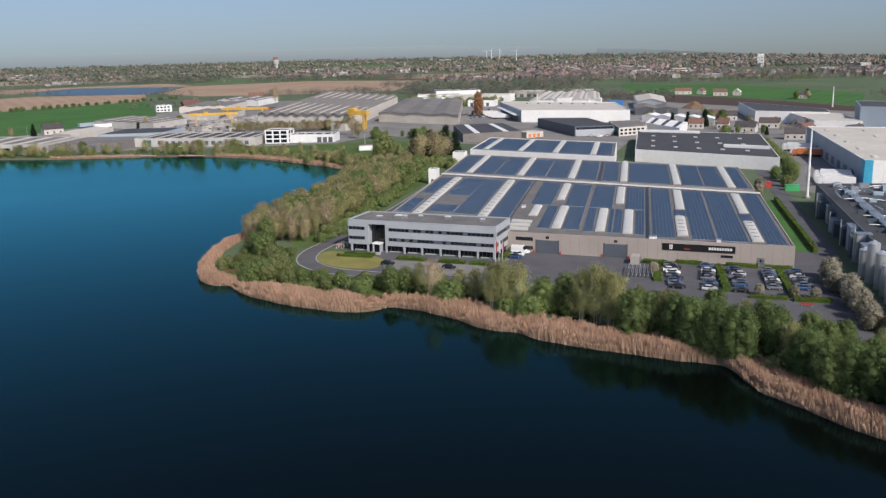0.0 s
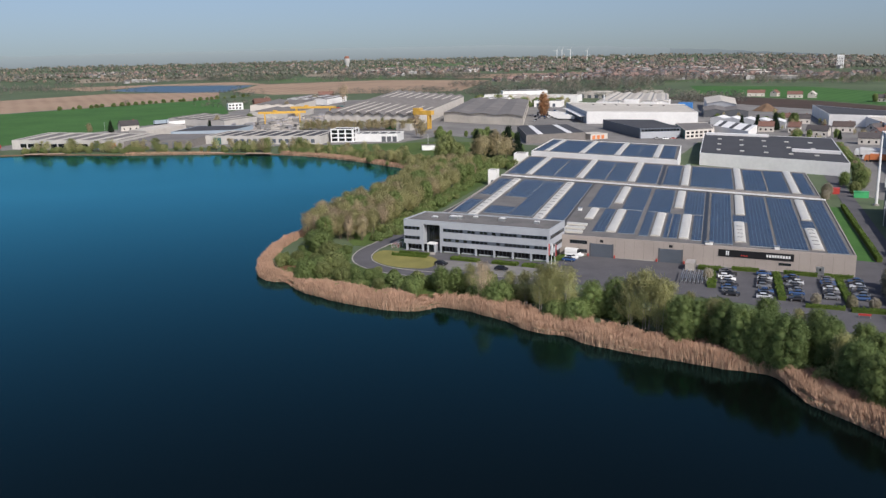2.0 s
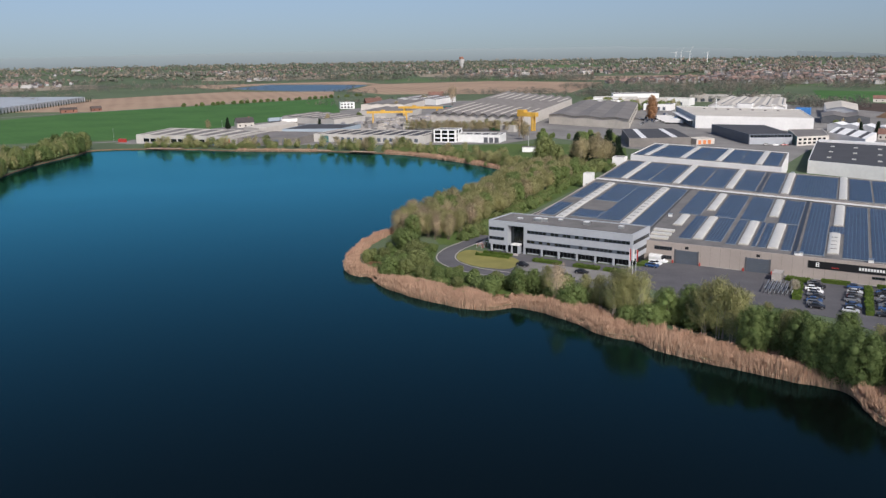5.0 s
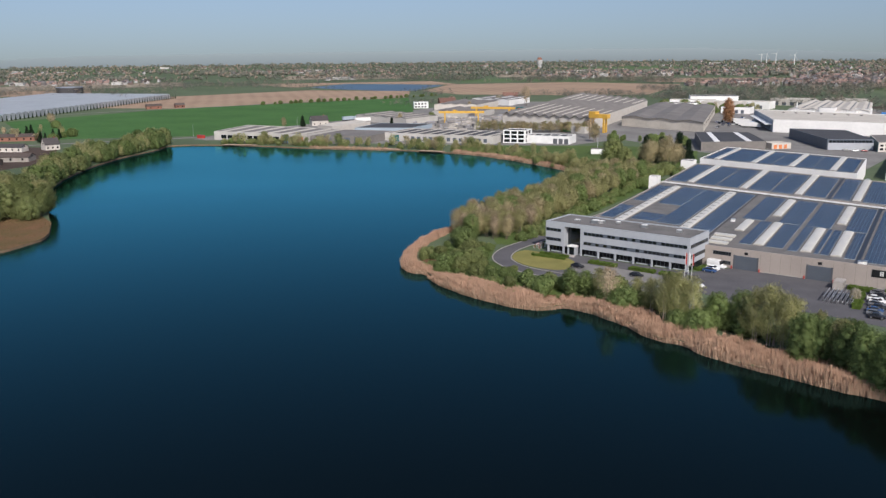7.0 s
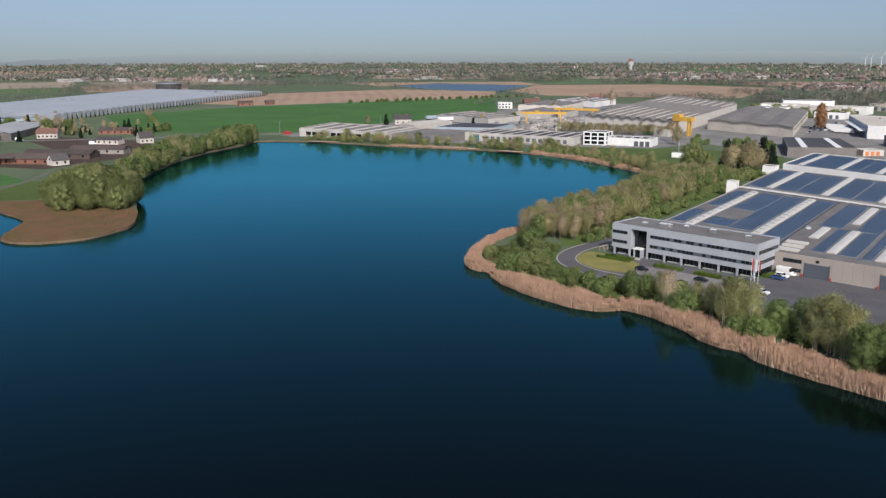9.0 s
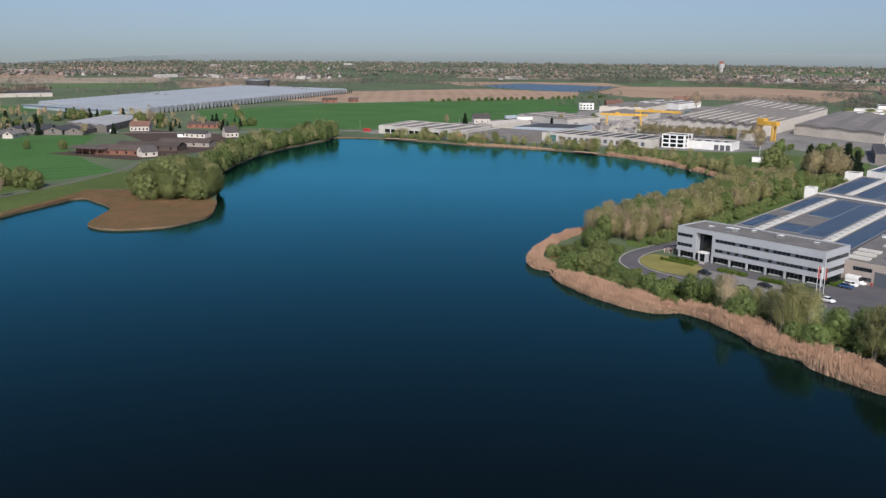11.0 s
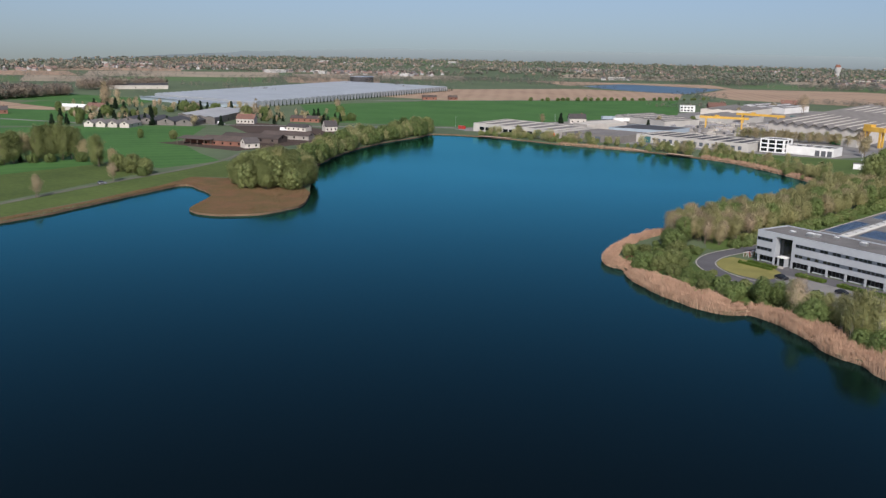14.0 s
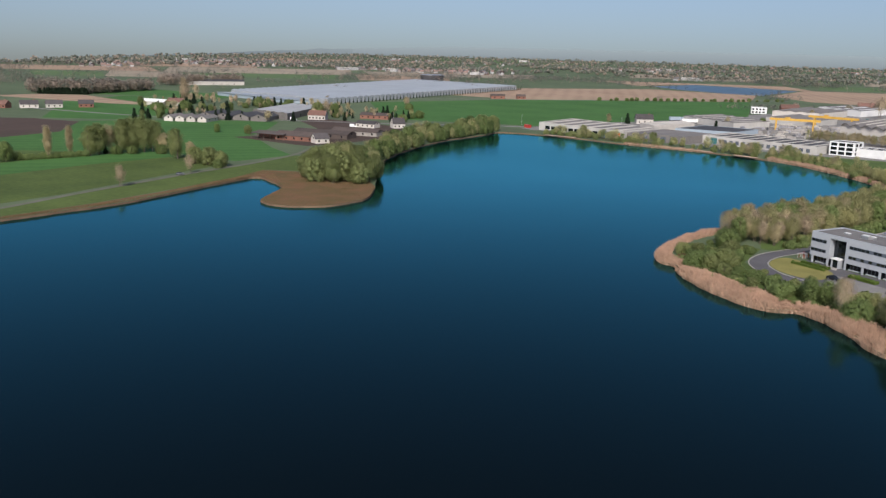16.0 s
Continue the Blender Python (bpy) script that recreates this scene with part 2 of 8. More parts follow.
rise.operation, lift.operation, cap.operation = "POWER", "MULTIPLY", "MINIMUM"
cap.inputs[1].default_value = 0.5  # ruffled water never mirrors fully
rise.inputs[1].default_value, lift.inputs[1].default_value = 1.34, 1.80
l.new(fres.outputs[0], rise.inputs[0])
l.new(rise.outputs[0], lift.inputs[0])
l.new(lift.outputs[0], cap.inputs[0])
l.new(cap.outputs[0], mixer.inputs[0])
l.new(deep.outputs[0], mixer.inputs[1])
l.new(gloss.outputs[0], mixer.inputs[2])
l.new(mixer.outputs[0], n["Material Output"].inputs["Surface"])

# ---- building tools ----
def link(name, bm, material, parent=None, label=""):
    me = bpy.data.meshes.new(name)
    bm.normal_update()
    bm.to_mesh(me)
    bm.free()
    me.materials.append(material)
    ob = new(name, me)
    if parent is not None:
        ob.parent = parent
    if label:
        ob["label"] = label
    return ob


def part(name, bm, material, parent, label=""):
    """One mesh object under a thing or under a part; the mesh is in the thing's own metres."""
    return link(name, bm, material, parent, label)


def thing(name, label, category, at=(0, 0, 0), turn=0.0, group=""):
    ob = new(name)
    ob.matrix_basis = pose(*at, 0, 0, turn)
    return tagged(ob, label, category, group)


def raw(name, verts, faces, material, parent=None, label="", smooth=False):
    me = bpy.data.meshes.new(name)
    me.from_pydata([tuple(v) for v in verts], [], [tuple(f) for f in faces])
    me.materials.append(material)
    if smooth:
        me.shade_smooth()
    ob = new(name, me)
    if parent is not None:
        ob.parent = parent
    if label:
        ob["label"] = label
    return ob


def prism(bm, pts, z0, z1):
    """A solid over a polygon in plan; z1 may be one height or one for each corner."""
    tops = z1 if isinstance(z1, (list, tuple)) else [z1] * len(pts)
    if sum(a[0] * b[1] - b[0] * a[1] for a, b in zip(pts, pts[1:] + pts[:1])) < 0:
        pts, tops = pts[::-1], tops[::-1]
    lo = [bm.verts.new((p[0], p[1], z0)) for p in pts]
    hi = [bm.verts.new((p[0], p[1], z)) for p, z in zip(pts, tops)]
    bm.faces.new(lo[::-1])
    bm.faces.new(hi)
    for i in range(len(pts)):
        j = (i + 1) % len(pts)
        bm.faces.new((lo[i], lo[j], hi[j], hi[i]))
    return bm


def solid(pts, z0, z1):
    return prism(bmesh.new(), list(pts), z0, z1)


def box(bm, x0, y0, z0, x1, y1, z1):
    return prism(bm, [(x0, y0), (x1, y0), (x1, y1), (x0, y1)], z0, z1)


def tube(bm, p, q, r0, r1, sides=8):
    """A tapered round bar from p to q."""
    p, q = Vector(p), Vector(q)
    ax = (q - p).normalized()
    s = ax.cross(Vector((0, 0, 1)) if abs(ax.z) < 0.9 else Vector((1, 0, 0))).normalized()
    u = ax.cross(s)
    rings = []
    for c, r in ((p, r0), (q, r1)):
        rings.append([bm.verts.new(c + r * (math.cos(a) * s + math.sin(a) * u)) for a in [2 * math.pi * k / sides for k in range(sides)]])
    for k in range(sides):
        j = (k + 1) % sides
        bm.faces.new((rings[0][k], rings[0][j], rings[1][j], rings[1][k]))
    bm.faces.new(rings[0][::-1])
    bm.faces.new(rings[1])
    return bm


def lerp(a, b, t):
    return tuple(x + (y - x) * t for x, y in zip(a, b))


class Quad:
    """A four-cornered plan: u runs along the front, v from the front to the back."""

    def __init__(self, a, b, c, d):
        self.q = (a, b, c, d)
        self.w = (math.dist(a, b) + math.dist(d, c)) / 2
        self.d = (math.dist(a, d) + math.dist(b, c)) / 2

    def at(self, u, v):
        a, b, c, d = self.q
        return lerp(lerp(a, b, u), lerp(d, c, u), v)

    def rect(self, u0, v0, u1, v1):
        return [self.at(u0, v0), self.at(u1, v0), self.at(u1, v1), self.at(u0, v1)]

    def inset(self, m):
        u, v = m / self.w, m / self.d
        return self.rect(u, v, 1 - u, 1 - v)


def rectangle(cx, cy, w, d, turn):
    """A right-angled plan round a centre; turn in degrees, anticlockwise."""
    c, s = math.cos(radians(turn)), math.sin(radians(turn))
    return Quad(*[(cx + c * x - s * y, cy + s * x + c * y) for x, y in ((-w / 2, -d / 2), (w / 2, -d / 2), (w / 2, d / 2), (-w / 2, d / 2))])


def parapet(q, z0, z1, m=0.35):
    """A ring of wall top round a roof."""
    bm = bmesh.new()
    u, v = m / q.w, m / q.d
    prism(bm, q.rect(0, 0, 1, v), z0, z1)
    prism(bm, q.rect(0, 1 - v, 1, 1), z0, z1)
    prism(bm, q.rect(0, v, u, 1 - v), z0, z1)
    prism(bm, q.rect(1 - u, v, 1, 1 - v), z0, z1)
    return bm


def flat_building(name, q, h, wall, roof, label, category="building", rim=0.5, parapet_mat=None):
    ob = thing(name, label, category)
    part("wall", solid(q.rect(0, 0, 1, 1), -0.3, h - rim), wall, ob)
    part("parapet", parapet(q, h - rim, h), parapet_mat or wall, ob)
    u, v = 0.36 / q.w, 0.36 / q.d
    part("roof", solid(q.rect(u, v, 1 - u, 1 - v), h - rim, h - rim + 0.12), roof, ob)
    return ob


def face_box(q, side, s0, s1, z0, z1, out=0.06, back=0.1):
    """A flat box on a wall: side 0 front, 1 right, 2 back, 3 left; s along the wall from 0 to 1."""
    a, b = q.q[side], q.q[(side + 1) % 4]
    dx, dy = b[0] - a[0], b[1] - a[1]
    k = math.hypot(dx, dy)
    nx, ny = dy / k, -dx / k
    p, r = lerp(a, b, s0), lerp(a, b, s1)
    return solid([(p[0] - nx * back, p[1] - ny * back), (r[0] - nx * back, r[1] - ny * back), (r[0] + nx * out, r[1] + ny * out), (p[0] + nx * out, p[1] + ny * out)], z0, z1)


def sheet(name, pts, z, material, label, category, thick=0.06):
    ob = link(name, solid(pts, z - thick, z), material)
    return tagged(ob, label, category, kind="structure")


def ribbon(pts, width):
    """The outline of a road along a line of points."""
    left, right = [], []
    for i, p in enumerate(pts):
        a, b = pts[max(i - 1, 0)], pts[min(i + 1, len(pts) - 1)]
        dx, dy = b[0] - a[0], b[1] - a[1]
        k = math.hypot(dx, dy)
        left.append((p[0] - dy / k * width / 2, p[1] + dx / k * width / 2))
        right.append((p[0] + dy / k * width / 2, p[1] - dx / k * width / 2))
    return left, right


def road(name, pts, width, z, material, label, category="road"):
    left, right = ribbon(pts, width)
    bm = bmesh.new()
    for i in range(len(pts) - 1):
        prism(bm, [right[i], right[i + 1], left[i + 1], left[i]], z - 0.06, z)
    return tagged(link(name, bm, material), label, category, kind="structure")


def smooth_line(pts, steps=4):
    """A rounded line through points (Catmull-Rom)."""
    out = []
    for i in range(len(pts) - 1):
        p0, p1, p2, p3 = pts[max(i - 1, 0)], pts[i], pts[i + 1], pts[min(i + 2, len(pts) - 1)]
        for k in range(steps):
            t = k / steps
            out.append(tuple(0.5 * (2 * b + (c - a) * t + (2 * a - 5 * b + 4 * c - d) * t * t + (3 * b - a - 3 * c + d) * t ** 3) for a, b, c, d in zip(p0, p1, p2, p3)))
    return out + [pts[-1]]


def inside(p, poly):
    x, y, hit = p[0], p[1], False
    for a, b in zip(poly, poly[1:] + poly[:1]):
        if (a[1] > y) != (b[1] > y) and x < (b[0] - a[0]) * (y - a[1]) / (b[1] - a[1]) + a[0]:
            hit = not hit
    return hit

# ---- lake, land, far rim ----
WATER_Z = -0.8
SHORE_NEAR = [(-66.8, 233), (-64.4, 227), (-60, 223.2), (-57, 222.6), (-54, 220), (-52.2, 216.4), (-49, 212.4), (-45, 209.4), (-39.5, 204.8), (-32, 200.6), (-24.7, 197.3), (-19, 196.6),
              (-15.3, 198.4), (-13, 200.1), (-8.9, 198.3), (-5, 196.3), (-0.9, 192.9), (4, 188.2), (7.8, 183), (11.3, 180.4), (14, 180), (17.2, 178), (19.4, 174.6), (24.7, 171), (30, 167.6),
              (35, 165.2), (40, 162.4), (45, 160), (50, 158.4), (53.4, 155.8), (54.6, 149), (55.8, 143), (58.2, 139.2), (61, 134.4), (64, 128.5), (67.5, 124), (78, 113), (95, 98)]
SHORE_CLOSE = [(120, 70), (140, 20), (150, -60), (120, -140), (0, -180), (-150, -160), (-230, -60), (-250, 40)]
SHORE_LEFT = [(-251, 100), (-250.5, 122), (-251, 145), (-253, 165), (-262, 199), (-267.5, 220), (-270.5, 235.5), (-262, 236.5), (-240, 227),
              (-229, 211), (-221, 200), (-208, 199), (-196, 211), (-195, 225), (-200, 240)]
SHORE_WEST = [(-229, 274), (-256, 300), (-278, 335), (-295, 370), (-308, 405), (-316, 440), (-319, 475), (-324, 501)]
SHORE_FAR = [(-300, 511), (-262, 512), (-228, 508), (-168, 509), (-130, 502), (-110, 494), (-78, 469), (-58, 449), (-41, 431)]
SHORE_BAY = [(-44, 400), (-54, 350), (-61, 310), (-64, 290), (-66, 281), (-69, 269), (-69.8, 257), (-69.4, 245)]
LAKE = smooth_line(SHORE_NEAR + SHORE_CLOSE + SHORE_LEFT + SHORE_WEST + SHORE_FAR + SHORE_BAY + SHORE_NEAR[:1], 4)[:-1]
LAKE = [(x + 0.8 * noise.noise((x * 0.13, y * 0.13, 2)), y + 0.8 * noise.noise((x * 0.13, y * 0.13, 7))) for x, y in LAKE]

water = tagged(link("water", solid([(-420, -260), (260, -260), (260, 560), (-420, 560)], WATER_Z - 0.5, WATER_Z), M_WATER),
               "calm deep blue lake water", "water", kind="structure")

# how far the land reaches before the backdrop's painted haze takes over, by bearing
RIM = ((-180, 2000), (-100, 1950), (-66, 1980), (-60, 2500), (-54, 3100), (-49, 3600), (-45, 3800), (10, 3800), (14, 3650), (19, 3150), (26, 2680), (40, 2300), (100, 2000), (180, 2000))


def rim(az):
    return float(np.interp(az, [a for a, _ in RIM], [r for _, r in RIM]))


bm = bmesh.new()
outer = [(rim(a) * math.sin(radians(a)), rim(a) * math.cos(radians(a))) for a in range(-180, 180, 2)]
edges = []
for loop in (outer, LAKE):
    vs = [bm.verts.new((x, y, 0)) for x, y in loop]
    edges += [bm.edges.new((vs[i], vs[(i + 1) % len(vs)])) for i in range(len(vs))]
bmesh.ops.triangle_fill(bm, edges=edges, use_beauty=True, use_dissolve=False, normal=(0, 0, 1))
for f in bm.faces:
    if f.normal.z < 0:
        f.normal_flip()
ground = tagged(link("ground", bm, M_LAND), "wide flat land of grass, scrub and small fields", "ground", kind="structure")
# the bank between land and water, sloping a little outwards under the water
bm = bmesh.new()
for i in range(len(LAKE)):
    a, c = LAKE[i], LAKE[(i + 1) % len(LAKE)]
    lo = [bm.verts.new((x, y, z)) for x, y, z in ((*a, 0.0), (*c, 0.0), (*c, -1.6), (*a, -1.6))]
    bm.faces.new(lo)
bmesh.ops.remove_doubles(bm, verts=bm.verts, dist=0.001)
tagged(link("bank", bm, M_BANK), "low sandy bank along the lake", "bank", kind="structure")

# ---- fields and far land ----
ESTATE = [(-332, 540), (-240, 528), (-196, 540), (-112, 545), (-66, 555), (-40, 600), (14, 535), (60, 500), (93, 470), (118, 540), (150, 530), (185, 500), (168, 420), (140, 350),
          (150, 322), (175, 340), (330, 480), (400, 600), (290, 760), (170, 930), (30, 860), (-30, 930), (-90, 1020), (-240, 1000), (-290, 760), (-330, 610)]
sheet("estate_ground", ESTATE, 0.035, M_YARD, "pale worn concrete ground of the industrial estate", "yard")
sheet("far_park", [(-118, 512), (-60, 470), (-34, 440), (14, 440), (12, 540), (-36, 560), (-66, 552), (-112, 546)], 0.045, M_GRASS, "green grass beside the far shore", "grass")
GREEN = [(-436, 516), (-336, 566), (-326, 610), (-285, 740), (-264, 826), (-351, 1062), (-537, 826), (-590, 640), (-500, 560)]
SAND = [(-640, 822), (-690, 1042), (-573, 1243), (-407, 1233), (-356, 1075), (-537, 832)]
SAND2 = [(-790, 1452), (-494, 1612), (-405, 1480), (-226, 1579), (-30, 1500), (-60, 1180), (-163, 1150), (-306, 1150), (-390, 1240), (-415, 1460), (-612, 1490), (-640, 1330)]
POND = [(-619, 1337), (-611, 1476), (-500, 1470), (-419, 1444), (-402, 1238), (-460, 1240), (-552, 1280)]
sheet("field_green", GREEN, 0.05, M_FIELD, "large smooth green crop field", "field")
sheet("field_bare", SAND, 0.05, M_SOIL, "bare sandy brown field", "field")
sheet("field_bare_far", SAND2, 0.04, M_SOIL, "bare sandy brown field beyond a pond", "field")
sheet("pond", POND, 0.09, M_POND, "small blue pond between bare fields", "pond")
sheet("field_right", [(219, 1030), (244, 1209), (379, 1141), (440, 918), (361, 751), (301, 903)], 0.05, M_FIELD, "bright green field before the town", "field")
sheet("field_right_soil", [(160, 960), (216, 1000), (300, 890), (355, 745), (330, 700), (250, 800)], 0.05, M_DARKSOIL, "brown ploughed field before the town", "field")
sheet("meadow", [(-277, 110), (-283, 150), (-300, 208), (-313, 255), (-365, 254), (-420, 215), (-470, 170), (-400, 80)], 0.05, M_MEADOW, "yellow-green meadow beside the lake", "meadow")
sheet("meadow_back", [(-345, 150), (-352, 200), (-352, 252), (-372, 258), (-388, 215), (-380, 150)], 0.065, M_FIELD, "darker green strip behind the meadow", "field")
sheet("field_left", [(-318, 300), (-352, 314), (-411, 346), (-428, 371), (-472, 420), (-504, 394), (-540, 350), (-560, 310), (-525, 236), (-435, 190), (-366, 256), (-318, 262)], 0.055, M_FIELD, "striped green crop field behind the meadow", "field")
sheet("field_left_far", [(-540, 350), (-600, 300), (-740, 390), (-790, 480), (-700, 520)], 0.05, M_FIELD, "green field behind the farm", "field")
sheet("field_left_soil", [(-488, 214), (-500, 262), (-556, 306), (-600, 292), (-640, 250), (-560, 190)], 0.06, M_DARKSOIL, "brown ploughed field", "field")
sheet("field_left_sandy", [(-850, 372), (-700, 414), (-660, 440), (-760, 446), (-815, 452), (-850, 420)], 0.06, M_SOIL, "bare reddish field before the wood", "field")
sheet("field_left_green", [(-545, 232), (-620, 270), (-760, 330), (-700, 220), (-560, 160)], 0.05, M_FIELD, "smooth green field behind trees", "field")
sheet("field_strip", [(-770, 500), (-700, 530), (-730, 590), (-920, 560), (-960, 470), (-880, 440)], 0.05, M_FIELD, "green field in front of a dark wood", "field")
sheet("shore_grass", [(-255, 92), (-256, 125), (-258, 150), (-264, 182), (-271, 212), (-277, 240), (-290, 264), (-306, 305), (-317, 300), (-304, 262), (-295, 218), (-278.5, 154), (-268.5, 121), (-262, 92)], 0.075, M_MEADOW, "olive grass between the path and the lake", "grass")
SEDGE = [q for q in LAKE if -272 < q[0] < -193 and 195 < q[1] < 262] + [(-228, 268), (-262, 266), (-284, 252)]
sheet("sedge_spit", SEDGE, 0.12, M_HEATH, "brown dry sedge on a low spit in the lake", "ground")
sheet("spit_grass", [(-229, 276), (-250, 268), (-266, 268), (-285, 254), (-292, 266), (-302, 292), (-280, 318), (-262, 302)], 0.085, M_MEADOW, "grass under the trees of the spit", "grass")
road("bank_strip", [(-252.5, 95), (-254, 125), (-256, 150), (-262, 185), (-269, 210), (-280, 240)], 2.6, 0.06, M_HEATH, "brown dry grass along the bank", "bank")
road("lakeside_path", smooth_line([(-262, 80), (-270, 121), (-280, 154), (-297, 218), (-306, 262), (-318, 300), (-335, 330)], 4), 3.0, 0.1, M_PATH, "narrow grey lakeside path", "path")
for k, line in enumerate(([(-292, 513), (-280, 514), (-268, 514)], [(-196, 512), (-182, 512.5), (-166, 511.5)], [(-152, 508), (-144, 506.5), (-136, 505)])):
    road("beach", line, 4.6, 0.09, M_SAND, "pale sandy patch on the far shore", "beach")
sheet("bare_tip", [(-61, 237), (-56, 238), (-52.5, 231), (-53, 225), (-57, 225.5), (-61, 230)], 0.07, M_HEATH, "trodden reddish ground on the point", "ground")
road("farm_lane", smooth_line([(-700, 330), (-560, 372), (-500, 420), (-420, 480), (-335, 552), (-318, 535)], 4), 5, 0.12, M_YARD, "pale country lane", "road")
road("field_lane", smooth_line([(-640, 640), (-585, 760), (-500, 880), (-380, 1085), (-330, 1130)], 3), 4, 0.12, M_YARD, "pale farm track between fields", "road")

KEEP_CLEAR = [GREEN, SAND, SAND2, POND, ESTATE, LAKE]
# pasture dulled and stubble paled, partly to paint haze into the far land
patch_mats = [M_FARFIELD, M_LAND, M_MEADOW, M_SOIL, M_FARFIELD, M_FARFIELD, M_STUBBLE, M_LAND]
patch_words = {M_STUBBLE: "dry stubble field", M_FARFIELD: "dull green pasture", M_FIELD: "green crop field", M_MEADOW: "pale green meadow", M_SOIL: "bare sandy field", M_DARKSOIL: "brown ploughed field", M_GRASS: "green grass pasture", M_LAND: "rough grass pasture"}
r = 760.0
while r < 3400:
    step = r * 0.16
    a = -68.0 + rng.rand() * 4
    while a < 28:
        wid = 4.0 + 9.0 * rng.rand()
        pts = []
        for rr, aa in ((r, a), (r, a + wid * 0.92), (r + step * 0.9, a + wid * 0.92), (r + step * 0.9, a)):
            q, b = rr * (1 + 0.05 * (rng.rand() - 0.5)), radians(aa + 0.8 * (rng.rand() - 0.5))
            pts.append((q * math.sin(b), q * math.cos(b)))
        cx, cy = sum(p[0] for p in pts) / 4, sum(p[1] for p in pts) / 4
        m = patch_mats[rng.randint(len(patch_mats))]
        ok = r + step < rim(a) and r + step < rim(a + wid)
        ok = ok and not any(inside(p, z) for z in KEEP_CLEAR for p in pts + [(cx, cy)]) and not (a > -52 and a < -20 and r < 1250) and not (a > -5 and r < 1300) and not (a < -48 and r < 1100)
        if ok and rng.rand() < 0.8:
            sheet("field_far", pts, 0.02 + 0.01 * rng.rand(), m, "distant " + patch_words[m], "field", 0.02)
        a += wid
    r += step

# ---- hazy skyline painted on a ring, closing the land ----
SKYLINE = ((-180, -1.7), (-66, -1.78), (-60, -1.42), (-54, -1.03), (-47, -0.62), (-39, -0.30), (-25, -0.21), (-10, -0.15), (0, -0.15), (8, -0.42), (15, -0.78), (19, -1.02), (26, -1.32), (60, -1.6), (180, -1.7))
m = bpy.data.materials.new("painted_haze")
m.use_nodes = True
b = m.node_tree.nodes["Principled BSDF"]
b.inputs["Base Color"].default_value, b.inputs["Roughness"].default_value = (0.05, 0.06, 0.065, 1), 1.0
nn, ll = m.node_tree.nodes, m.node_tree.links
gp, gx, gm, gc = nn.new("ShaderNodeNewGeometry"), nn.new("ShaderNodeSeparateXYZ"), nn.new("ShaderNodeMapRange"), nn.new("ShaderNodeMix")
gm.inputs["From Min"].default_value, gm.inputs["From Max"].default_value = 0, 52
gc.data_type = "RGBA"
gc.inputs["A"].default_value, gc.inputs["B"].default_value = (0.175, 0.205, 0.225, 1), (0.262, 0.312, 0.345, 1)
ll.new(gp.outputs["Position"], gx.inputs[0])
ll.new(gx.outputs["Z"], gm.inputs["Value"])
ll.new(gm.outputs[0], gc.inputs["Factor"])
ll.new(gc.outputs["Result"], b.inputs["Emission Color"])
# the ring glows: haze painted as emission, paler towards the top
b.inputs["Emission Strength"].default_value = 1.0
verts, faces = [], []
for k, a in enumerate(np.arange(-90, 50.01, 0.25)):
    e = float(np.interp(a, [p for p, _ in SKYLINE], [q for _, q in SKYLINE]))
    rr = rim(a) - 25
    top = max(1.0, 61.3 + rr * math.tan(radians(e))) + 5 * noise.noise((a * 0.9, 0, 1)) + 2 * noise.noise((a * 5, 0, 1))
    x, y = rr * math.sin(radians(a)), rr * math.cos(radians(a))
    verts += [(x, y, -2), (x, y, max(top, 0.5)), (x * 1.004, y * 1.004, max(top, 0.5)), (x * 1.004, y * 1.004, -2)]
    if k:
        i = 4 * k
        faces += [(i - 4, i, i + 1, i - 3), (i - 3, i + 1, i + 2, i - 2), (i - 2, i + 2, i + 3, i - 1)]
tagged(raw("backdrop", verts, faces, m), "glowing backdrop ring painted as a skyline in blue haze", "skyline", kind="structure")

# ---- company site: roads, lawn, car parks ----
sheet("pavement", [(-29, 257.5), (15, 240), (27, 248.5), (93, 224.5), (98.5, 244), (106, 242), (104, 222), (100, 212), (92, 178), (84, 164), (78, 176), (60, 200), (45, 208), (30, 212), (14, 222), (-6, 221), (-25, 228)], 0.05, M_ASPHALT, "dark asphalt yard and car park in front of the hall", "yard")
loop = smooth_line([(-1, 388), (-14, 332), (-26.5, 291), (-35, 268), (-39.5, 254), (-38.5, 242), (-31, 232.5), (-19, 227), (-6, 223.5), (12, 219)], 5)
road("road_loop", loop, 5.2, 0.07, M_ASPHALT, "narrow asphalt drive curving round the lawn and along the hall")
for side, nm in ((0, "kerb_outer"), (1, "kerb_inner")):
    edge = ribbon(loop, 5.6)[side]
    road(nm, edge, 0.35, 0.16, M_PAVE, "pale concrete kerb along the drive", "kerb")
LAWN = smooth_line([(-36.8, 251), (-35.5, 243), (-29.5, 236.2), (-20, 233.5), (-17, 240), (-19.5, 247.5), (-33, 255.5), (-36.8, 251)], 5)[:-1]
sheet("lawn", LAWN, 0.1, M_LAWN, "yellowish mown lawn in the loop of the drive", "lawn")
sheet("grass_strip", [(-30, 262), (-45, 262), (-50, 275), (-42, 300), (-20, 380), (-12, 420), (0, 420), (-7, 385), (-20, 332), (-32, 290)], 0.03, M_GRASS, "green grass strip beside the drive", "grass")
sheet("grass_tip", [(-60, 228), (-38, 206), (-18, 201), (0, 199), (12, 215), (-8, 219), (-28, 226), (-42, 240), (-45, 262), (-58, 262), (-64, 245)], 0.03, M_MEADOW, "rough grass on the point by the lake", "grass")
